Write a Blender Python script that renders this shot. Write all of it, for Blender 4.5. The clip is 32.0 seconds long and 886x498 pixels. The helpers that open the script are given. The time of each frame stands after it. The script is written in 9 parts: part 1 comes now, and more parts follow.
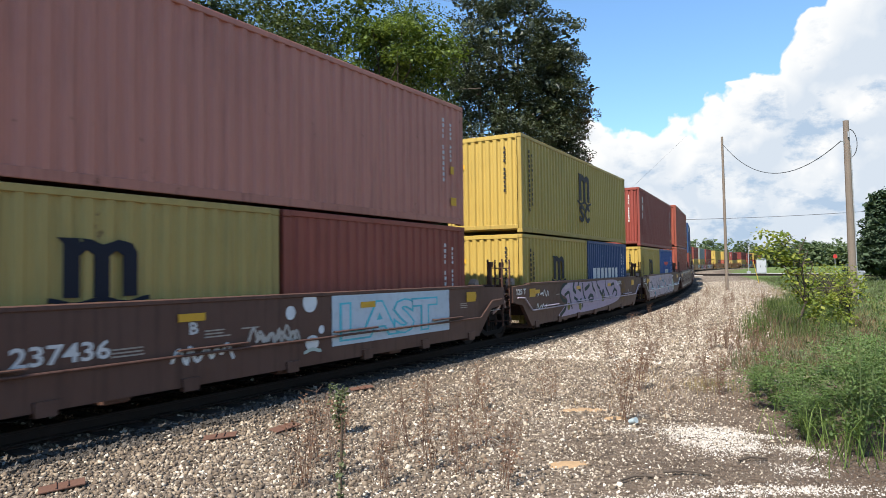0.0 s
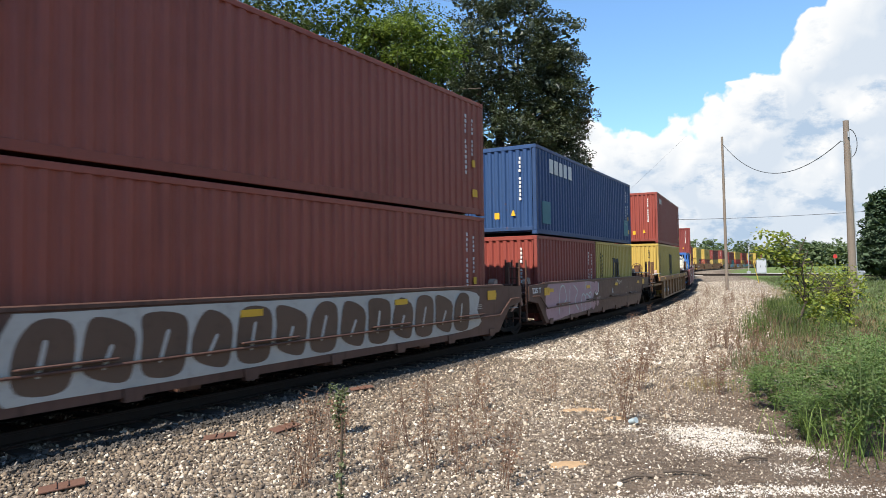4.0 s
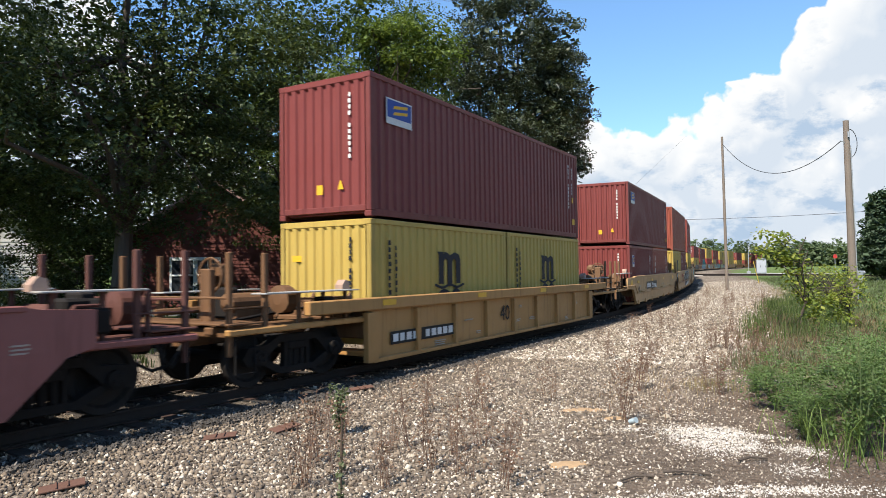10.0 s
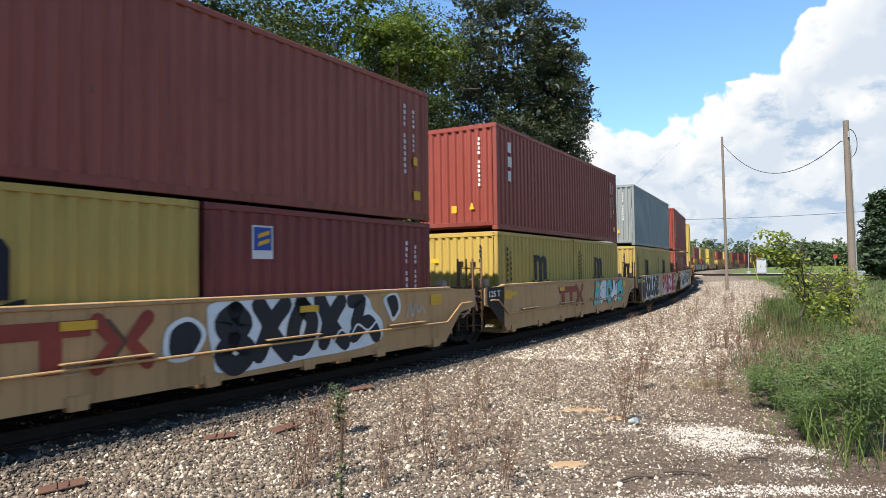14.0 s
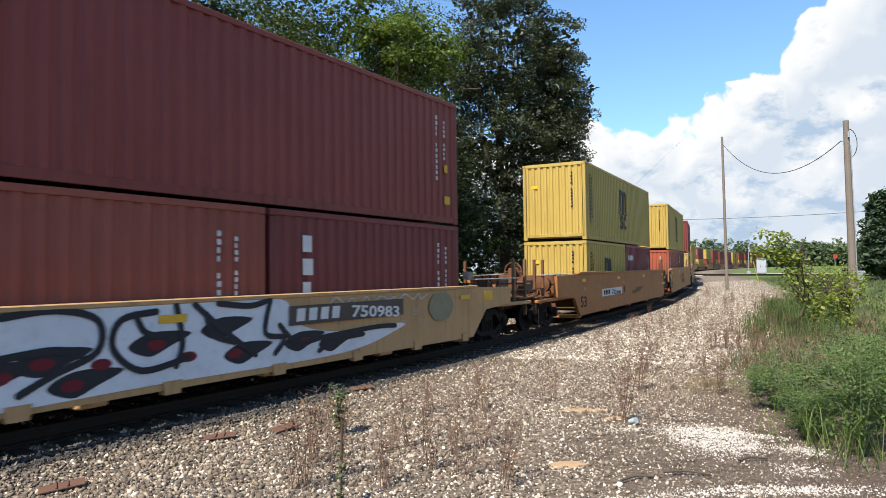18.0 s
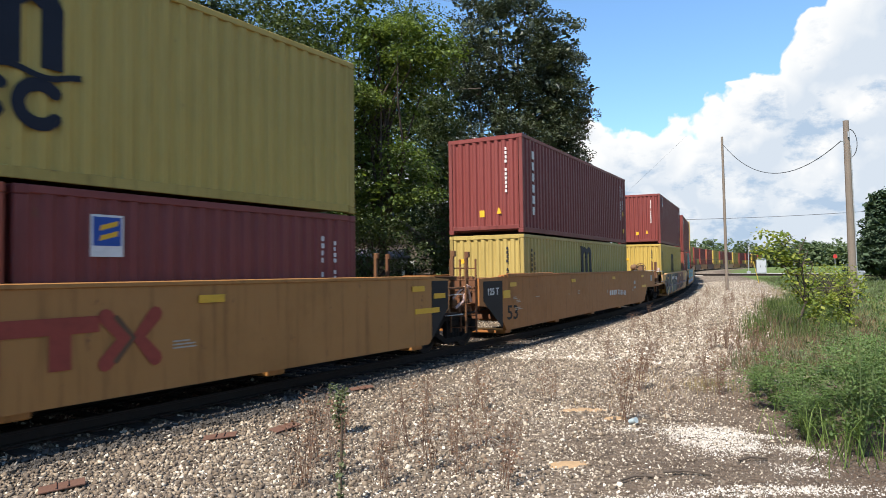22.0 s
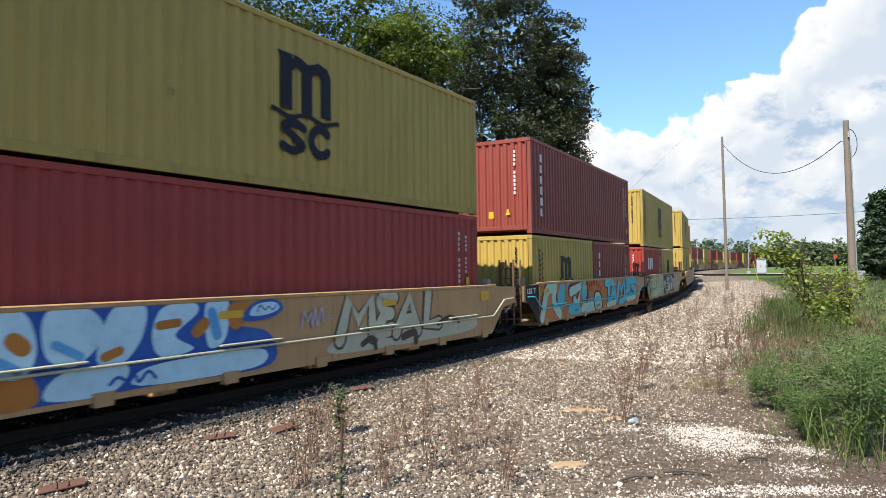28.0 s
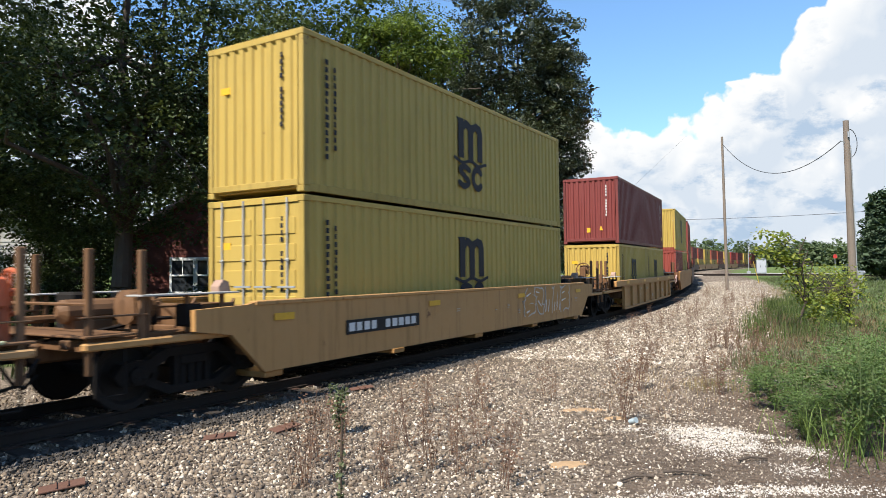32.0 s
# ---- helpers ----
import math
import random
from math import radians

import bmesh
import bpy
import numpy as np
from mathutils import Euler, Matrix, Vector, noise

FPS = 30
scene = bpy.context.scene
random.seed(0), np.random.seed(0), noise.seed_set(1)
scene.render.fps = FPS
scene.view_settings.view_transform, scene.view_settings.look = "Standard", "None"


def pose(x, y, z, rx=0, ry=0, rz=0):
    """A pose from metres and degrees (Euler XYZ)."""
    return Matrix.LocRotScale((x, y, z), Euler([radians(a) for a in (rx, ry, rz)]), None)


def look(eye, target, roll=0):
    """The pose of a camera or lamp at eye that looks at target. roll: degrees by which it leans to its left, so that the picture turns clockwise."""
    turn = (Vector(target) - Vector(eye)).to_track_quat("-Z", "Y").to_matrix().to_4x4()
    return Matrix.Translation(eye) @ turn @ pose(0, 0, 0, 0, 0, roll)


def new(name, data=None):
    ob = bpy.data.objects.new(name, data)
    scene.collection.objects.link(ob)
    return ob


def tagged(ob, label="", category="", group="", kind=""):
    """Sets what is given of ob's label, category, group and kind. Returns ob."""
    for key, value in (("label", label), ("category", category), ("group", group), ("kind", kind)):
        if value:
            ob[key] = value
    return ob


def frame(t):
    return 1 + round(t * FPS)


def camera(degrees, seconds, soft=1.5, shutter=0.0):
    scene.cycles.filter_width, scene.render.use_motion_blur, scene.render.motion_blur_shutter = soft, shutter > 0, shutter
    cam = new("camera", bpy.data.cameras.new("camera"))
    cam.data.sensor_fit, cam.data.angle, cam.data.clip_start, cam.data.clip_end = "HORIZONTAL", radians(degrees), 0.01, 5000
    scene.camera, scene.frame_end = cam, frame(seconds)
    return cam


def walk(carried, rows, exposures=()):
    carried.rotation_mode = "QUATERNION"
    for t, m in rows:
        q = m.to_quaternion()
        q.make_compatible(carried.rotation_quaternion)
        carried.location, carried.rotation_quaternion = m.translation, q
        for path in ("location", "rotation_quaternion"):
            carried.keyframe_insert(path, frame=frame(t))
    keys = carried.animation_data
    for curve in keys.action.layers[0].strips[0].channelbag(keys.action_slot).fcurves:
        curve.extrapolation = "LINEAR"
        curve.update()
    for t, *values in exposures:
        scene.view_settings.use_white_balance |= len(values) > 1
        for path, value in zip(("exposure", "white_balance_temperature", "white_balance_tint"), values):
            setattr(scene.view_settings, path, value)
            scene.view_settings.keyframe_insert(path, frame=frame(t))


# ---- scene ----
# ---------- camera ----------
EYE = Vector((0.0, 0.0, 1.849))
TILT = radians(2.06)
AIM = EYE + Vector((0.0, math.cos(TILT), math.sin(TILT)))
cam = camera(66.9, 32.0, soft=0.6, shutter=0.15)
walk(cam, [(0.0, look(EYE, AIM, -0.64)), (32.0, look(EYE, AIM, -0.64))], exposures=[(0.0, 0.95), (32.0, 0.95)])

# ---------- the line of the track ----------
# s: metres along the track, growing with the distance; the train runs towards smaller s
CURVE_S = (-430.0, -60.0, -40.0, 0.0, 30.0, 60.0, 100.0, 150.0, 220.0, 400.0, 800.0)
CURVE_K = (0.0, 0.0, 0.00101, 0.00201, 0.00422, 0.0027, 0.0014, -0.00249, -0.00114, -0.00022, 0.0)
GRADE_S = (-430.0, 0.0, 30.0, 50.0, 75.0, 100.0, 200.0, 400.0, 800.0)
GRADE_Z = (0.0, 0.0, 0.03, 0.16, 0.5, 0.9, 1.85, 3.4, 4.2)
TS = np.arange(-430.0, 801.0, 1.0)


def line_table():
    k = np.interp(TS, CURVE_S, CURVE_K)
    th = np.concatenate([[0.0], np.cumsum((k[1:] + k[:-1]) / 2)])
    th += 0.95562 - np.interp(0.0, TS, th)
    c, s = np.cos(th), np.sin(th)
    x = np.concatenate([[0.0], np.cumsum((c[1:] + c[:-1]) / 2)])
    y = np.concatenate([[0.0], np.cumsum((s[1:] + s[:-1]) / 2)])
    return x - 14.13216 - np.interp(0.0, TS, x), y - 3.68037 - np.interp(0.0, TS, y), th


TX, TY, TH = line_table()
TZ = np.interp(TS, GRADE_S, GRADE_Z)
for _ in range(12):
    TZ[1:-1] = (TZ[:-2] + 2 * TZ[1:-1] + TZ[2:]) / 4


def rail_point(s, lat=0.0, z=0.0):
    """A point beside the track: lat metres towards the open side, z over the rail's head."""
    th = np.interp(s, TS, TH)
    return Vector((float(np.interp(s, TS, TX) + lat * math.sin(th)), float(np.interp(s, TS, TY) - lat * math.cos(th)),
                   float(np.interp(s, TS, TZ) + z)))


def on_track(s, back, height=0.0):
    """The pose of a thing whose front lies at s and whose rear lies back metres behind; its x runs to the rear."""
    a, b = rail_point(s), rail_point(s + back)
    d = b - a
    rz, ry = math.atan2(d.y, d.x), -math.atan2(d.z, math.hypot(d.x, d.y))
    return Matrix.Translation(a) @ Euler((0, ry, rz)).to_matrix().to_4x4() @ Matrix.Translation((0, 0, height))


def track_frame(x, y):
    """s and lat of points of the plan, as arrays."""
    x, y = np.atleast_1d(np.asarray(x, float)), np.atleast_1d(np.asarray(y, float))
    i = np.empty(len(x), int)
    for j in range(0, len(x), 4000):
        q = slice(j, j + 4000)
        i[q] = np.argmin((x[q, None] - TX[None]) ** 2 + (y[q, None] - TY[None]) ** 2, axis=1)
    dx, dy, th = x - TX[i], y - TY[i], TH[i]
    return TS[i] + dx * np.cos(th) + dy * np.sin(th), dx * np.sin(th) - dy * np.cos(th)


def ground_height(x, y):
    """The ground's height: the ballast bed beside the rails, falling a little to the sides."""
    s, lat = track_frame(x, y)
    z = np.interp(s, TS, TZ)
    fall = np.interp(np.abs(lat), (0, 1.3, 1.7, 2.6, 4.5, 7.0, 9.5, 16.0, 60.0), (-0.20, -0.20, -0.22, -0.24, -0.18, -0.06, 0.02, 0.0, -0.1))
    ripple = 0.03 * np.sin(np.asarray(x) * 1.3 + 2 * np.sin(np.asarray(y) * 0.7)) * np.exp(-((np.asarray(x) - 2) ** 2 + (np.asarray(y) - 12) ** 2) / 900)
    mound = 0.07 * np.exp(-(((np.asarray(x) - 2.95) / 0.6) ** 2 + ((np.asarray(y) - 7.45) / 0.4) ** 2))
    return z + fall + ripple * np.clip(np.abs(lat) - 2.0, 0, 1) + mound


def ground_z(x, y):
    return float(ground_height(x, y)[0])


SPEED = 11.40


def gone(t):
    """Metres that the train has run since the 16th second."""
    return SPEED * (t - 16.0)


# ---------- world, sun ----------
SUN_AZ, SUN_EL = radians(55.0), radians(50.0)
sun_dir = Vector((-math.cos(SUN_AZ) * math.cos(SUN_EL), -math.sin(SUN_AZ) * math.cos(SUN_EL), math.sin(SUN_EL)))


def build_world():
    world = bpy.data.worlds.new("sky")
    scene.world = world
    world.use_nodes = True
    nt = world.node_tree
    nt.nodes.clear()
    N = lambda kind: nt.nodes.new(kind)
    out, bg = N("ShaderNodeOutputWorld"), N("ShaderNodeBackground")
    sky = N("ShaderNodeTexSky")
    sky.sky_type, sky.sun_disc = "NISHITA", False
    sky.sun_elevation, sky.sun_rotation = SUN_EL, math.atan2(sun_dir.x, sun_dir.y)
    sky.altitude, sky.air_density, sky.dust_density, sky.ozone_density = 200, 1.0, 0.1, 1.5
    co = N("ShaderNodeTexCoord")
    sep = N("ShaderNodeSeparateXYZ")
    nt.links.new(co.outputs["Generated"], sep.inputs[0])

    def M(op, a, b=None, c=None, clamp=False):
        n = N("ShaderNodeMath")
        n.operation, n.use_clamp = op, clamp
        for i, v in enumerate((a, b, c)):
            if v is None:
                continue
            if isinstance(v, (int, float)):
                n.inputs[i].default_value = v
            else:
                nt.links.new(v, n.inputs[i])
        return n.outputs[0]

    def fbm(scale, detail, rough, stretch=1.0):
        mp, n = N("ShaderNodeMapping"), N("ShaderNodeTexNoise")
        mp.inputs["Scale"].default_value = (1, 1, stretch)
        nt.links.new(co.outputs["Generated"], mp.inputs[0])
        nt.links.new(mp.outputs[0], n.inputs["Vector"])
        n.inputs["Scale"].default_value, n.inputs["Detail"].default_value, n.inputs["Roughness"].default_value = scale, detail, rough
        return n.outputs["Fac"]

    az = M("ARCTAN2", sep.outputs[0], sep.outputs[1])
    # the bank's upper edge climbs to the east, and sinks again behind
    edge = M("MULTIPLY_ADD", az, 0.07, 0.191)
    edge = M("ADD", edge, M("MULTIPLY", M("MAXIMUM", M("SUBTRACT", az, 0.40), 0.0), 0.86))
    edge = M("SUBTRACT", edge, M("MULTIPLY", M("MAXIMUM", M("SUBTRACT", az, 0.75), 0.0), 1.35))
    # a broken bank behind the trees
    west = M("MULTIPLY", M("MINIMUM", M("SUBTRACT", -0.28, az), M("ADD", az, 1.5)), 1.1)
    edge = M("ADD", edge, M("MINIMUM", M("MAXIMUM", west, 0.0), 0.32))
    edge = M("MAXIMUM", edge, 0.06)
    puff = N("ShaderNodeTexVoronoi")
    puff.feature, puff.inputs["Scale"].default_value = "SMOOTH_F1", 15.0
    puff.inputs["Smoothness"].default_value = 0.25
    warp = N("ShaderNodeTexNoise")
    warp.inputs["Scale"].default_value, warp.inputs["Detail"].default_value = 9.0, 5.0
    nt.links.new(co.outputs["Generated"], warp.inputs["Vector"])
    bent = N("ShaderNodeMix")
    bent.data_type, bent.blend_type = "RGBA", "LINEAR_LIGHT"
    bent.inputs["Factor"].default_value = 0.09
    nt.links.new(co.outputs["Generated"], bent.inputs["A"])
    nt.links.new(warp.outputs["Color"], bent.inputs["B"])
    nt.links.new(bent.outputs["Result"], puff.inputs["Vector"])
    lump = M("MULTIPLY", M("SUBTRACT", 0.42, puff.outputs["Distance"]), 0.075)
    fine = M("MULTIPLY_ADD", M("SUBTRACT", fbm(6.0, 6, 0.6), 0.5), 0.05, lump)
    over = M("ADD", M("SUBTRACT", edge, sep.outputs[2]), fine)
    bank = M("MULTIPLY", over, 150.0, clamp=True)
    loose = M("MULTIPLY", M("SUBTRACT", fbm(2.6, 7, 0.6, 2.2), 0.80), 9.0, clamp=True)
    loose = M("MULTIPLY", loose, M("MULTIPLY", M("SUBTRACT", 0.5, sep.outputs[1]), 1.2, clamp=True))
    mask = M("MAXIMUM", bank, loose)
    # shading of the cloud: grey-blue hollows and bases
    hollow = M("MULTIPLY", M("SUBTRACT", fbm(10.5, 9, 0.64, 1.8), 0.42), 5.5, clamp=True)
    deep = M("MULTIPLY", M("SUBTRACT", over, 0.010), 17.0, clamp=True)
    body = M("MULTIPLY", M("SUBTRACT", puff.outputs["Distance"], 0.22), 2.6, clamp=True)
    grey = M("MULTIPLY", M("MAXIMUM", hollow, M("MULTIPLY", body, 0.6)), deep)
    low = M("MULTIPLY", M("SUBTRACT", 0.16, sep.outputs[2]), 8.0, clamp=True)
    bars = M("MULTIPLY", M("SUBTRACT", fbm(5.0, 7, 0.6, 5.0), 0.40), 5.0, clamp=True)
    grey = M("MAXIMUM", grey, M("MULTIPLY", M("MULTIPLY", low, 0.9), bars))
    ramp = N("ShaderNodeMix")
    ramp.data_type = "RGBA"
    ramp.inputs["A"].default_value, ramp.inputs["B"].default_value = (0.54, 0.54, 0.535, 1), (0.25, 0.32, 0.41, 1)
    nt.links.new(grey, ramp.inputs["Factor"])
    tint = N("ShaderNodeMix")
    tint.data_type, tint.blend_type = "RGBA", "MULTIPLY"
    tint.inputs["Factor"].default_value, tint.inputs["B"].default_value = 1.0, (SKY_GAIN * 0.80, SKY_GAIN * 1.0, SKY_GAIN * 1.12, 1)
    haze = N("ShaderNodeMix")
    haze.data_type, haze.blend_type = "RGBA", "MULTIPLY"
    haze.inputs["Factor"].default_value = 1.0
    lift = N("ShaderNodeCombineColor")
    for k in range(3):
        nt.links.new(M("MULTIPLY_ADD", M("MAXIMUM", sep.outputs[2], 0.0), 0.45, 1.0), lift.inputs[k])
    nt.links.new(sky.outputs[0], haze.inputs["A"])
    nt.links.new(lift.outputs[0], haze.inputs["B"])
    nt.links.new(haze.outputs["Result"], tint.inputs["A"])
    mix = N("ShaderNodeMix")
    mix.data_type = "RGBA"
    nt.links.new(mask, mix.inputs["Factor"])
    nt.links.new(tint.outputs["Result"], mix.inputs["A"])
    nt.links.new(ramp.outputs["Result"], mix.inputs["B"])
    nt.links.new(mix.outputs["Result"], bg.inputs["Color"])
    bg.inputs["Strength"].default_value = 1.0
    nt.links.new(bg.outputs[0], out.inputs[0])


SKY_GAIN = 0.094
build_world()
sun = new("sun", bpy.data.lights.new("sun", "SUN"))
sun.data.energy, sun.data.angle, sun.data.color = 5.0, radians(0.53), (1.0, 0.94, 0.835)
sun.matrix_world = look(sun_dir * 100, (0, 0, 0))

# ---------- materials ----------
MATS = {}


def shader(name):
    m = bpy.data.materials.new(name)
    m.use_nodes = True
    nt = m.node_tree
    return m, nt, nt.nodes["Principled BSDF"]


def node(nt, kind, **values):
    n = nt.nodes.new(kind)
    for key, v in values.items():
        key = key.replace("_", " ")
        if hasattr(v, "node"):
            nt.links.new(v, n.inputs[key])
        else:
            n.inputs[key].default_value = v
    return n


def calc(nt, op, a, b=0.0, clamp=False):
    n = nt.nodes.new("ShaderNodeMath")
    n.operation, n.use_clamp = op, clamp
    for i, v in enumerate((a, b)):
        if hasattr(v, "node"):
            nt.links.new(v, n.inputs[i])
        else:
            n.inputs[i].default_value = v
    return n.outputs[0]


def blend(nt, fac, a, b, kind="MIX"):
    n = nt.nodes.new("ShaderNodeMix")
    n.data_type, n.blend_type = "RGBA", kind
    for key, v in (("Factor", fac), ("A", a), ("B", b)):
        if hasattr(v, "node"):
            nt.links.new(v, n.inputs[key])
        elif key == "Factor":
            n.inputs[key].default_value = v
        else:
            n.inputs[key].default_value = (*v, 1)
    return n.outputs["Result"]


def spread(nt, scale, detail=4.0, rough=0.6, stretch=(1, 1, 1), shift=True):
    """Noise in the thing's own metres, moved from thing to thing."""
    co = nt.nodes.new("ShaderNodeTexCoord")
    mp = nt.nodes.new("ShaderNodeMapping")
    mp.inputs["Scale"].default_value = stretch
    nt.links.new(co.outputs["Object"], mp.inputs["Vector"])
    if shift:
        info = nt.nodes.new("ShaderNodeObjectInfo")
        nt.links.new(calc(nt, "MULTIPLY", info.outputs["Random"], 60.0), mp.inputs["Location"])
    n = node(nt, "ShaderNodeTexNoise", Vector=mp.outputs[0], Scale=scale, Detail=detail, Roughness=rough)
    return n.outputs["Fac"]


def bump(nt, bsdf, height, strength, distance):
    b = node(nt, "ShaderNodeBump", Height=height, Strength=strength, Distance=distance)
    nt.links.new(b.outputs[0], bsdf.inputs["Normal"])


def paint(key, rgb, rough=0.5, fade=0.25, rust=0.25, dirt=0.35):
    """Weathered steel paint: chalky fading, dark streaks running down, rust specks."""
    if key in MATS:
        return MATS[key]
    m, nt, bs = shader(key)
    pale = tuple(min(1.0, c * 0.98 + 0.045) for c in rgb)
    dark = tuple(c * 0.45 for c in rgb)
    c = blend(nt, calc(nt, "MULTIPLY", spread(nt, 0.7, 5, 0.65), fade * 1.3, True), rgb, pale)
    worn = calc(nt, "MULTIPLY", calc(nt, "SUBTRACT", spread(nt, 0.45, 7, 0.68), 0.5), dirt * 5.0, True)
    c = blend(nt, worn, c, tuple(v * 0.68 for v in rgb))
    streak = calc(nt, "MULTIPLY", calc(nt, "SUBTRACT", spread(nt, 1.0, 5, 0.7, (7, 7, 0.35)), 0.52), dirt * 6.0, True)
    c = blend(nt, streak, c, dark)
    spots = calc(nt, "MULTIPLY", calc(nt, "SUBTRACT", spread(nt, 3.2, 8, 0.75, (1, 1, 0.55)), 0.665 - 0.05 * rust), 16.0, True)
    c = blend(nt, calc(nt, "MULTIPLY", spots, min(1.0, rust * 2.4)), c, (0.11, 0.045, 0.02))
    nt.links.new(c, bs.inputs["Base Color"])
    nt.links.new(calc(nt, "ADD", calc(nt, "MULTIPLY", spread(nt, 6, 3), 0.25), rough - 0.1), bs.inputs["Roughness"])
    bs.inputs["Specular IOR Level"].default_value = 0.28
    bump(nt, bs, spread(nt, 2.2, 4), 0.25, 0.012)
    MATS[key] = m
    return m


def plain(key, rgb, rough=0.6, metal=0.0, grain=30.0, vary=0.25, lift=0.004):
    """A surface of one colour with grain and blotches."""
    if key in MATS:
        return MATS[key]
    m, nt, bs = shader(key)
    lo, hi = tuple(c * (1 - vary) for c in rgb), tuple(min(1.0, c * (1 + vary)) for c in rgb)
    c = blend(nt, spread(nt, grain / 10, 5, 0.65), lo, hi)
    c = blend(nt, calc(nt, "MULTIPLY", calc(nt, "SUBTRACT", spread(nt, grain, 6, 0.7), 0.5), 2.0, True), c, tuple(x * 0.6 for x in rgb))
    nt.links.new(c, bs.inputs["Base Color"])
    bs.inputs["Roughness"].default_value, bs.inputs["Metallic"].default_value = rough, metal
    bs.inputs["Specular IOR Level"].default_value = 0.5 if rough < 0.5 else 0.2
    bump(nt, bs, spread(nt, grain, 5, 0.7), 0.5, lift)
    MATS[key] = m
    return m


def leafy(key, a, b, through_light=0.35, rough=0.55, gloss=0.3):
    """Leaves: two greens mixed leaf by leaf, with light coming through."""
    if key in MATS:
        return MATS[key]
    m, nt, bs = shader(key)
    geo = nt.nodes.new("ShaderNodeNewGeometry")
    c = blend(nt, geo.outputs["Random Per Island"], a, b)
    c = blend(nt, calc(nt, "MULTIPLY", spread(nt, 0.5, 3, 0.6, shift=False), 0.7, True), c, tuple(x * 0.55 for x in a))
    nt.links.new(c, bs.inputs["Base Color"])
    bs.inputs["Roughness"].default_value = rough
    bs.inputs["Specular IOR Level"].default_value = gloss
    tr = node(nt, "ShaderNodeBsdfTranslucent")
    nt.links.new(blend(nt, 1.0, c, (1.0, 1.0, 0.45), "MULTIPLY"), tr.inputs["Color"])
    mx = nt.nodes.new("ShaderNodeMixShader")
    mx.inputs[0].default_value = through_light
    nt.links.new(bs.outputs[0], mx.inputs[1])
    nt.links.new(tr.outputs[0], mx.inputs[2])
    nt.links.new(mx.outputs[0], nt.nodes["Material Output"].inputs[0])
    MATS[key] = m
    return m


def stony(key, tones, rough=0.85):
    """Loose stones, each of its own tone."""
    m, nt, bs = shader(key)
    geo = nt.nodes.new("ShaderNodeNewGeometry")
    ramp = nt.nodes.new("ShaderNodeValToRGB")
    ramp.color_ramp.interpolation = "LINEAR"
    els = ramp.color_ramp.elements
    while len(els) < len(tones):
        els.new(0.5)
    for i, (p, c) in enumerate(tones):
        els[i].position, els[i].color = p, (*c, 1)
    nt.links.new(geo.outputs["Random Per Island"], ramp.inputs[0])
    c = blend(nt, calc(nt, "MULTIPLY", spread(nt, 60, 4, 0.7, shift=False), 0.5), ramp.outputs[0], (0.12, 0.10, 0.08))
    nt.links.new(c, bs.inputs["Base Color"])
    bs.inputs["Roughness"].default_value = rough
    MATS[key] = m
    return m


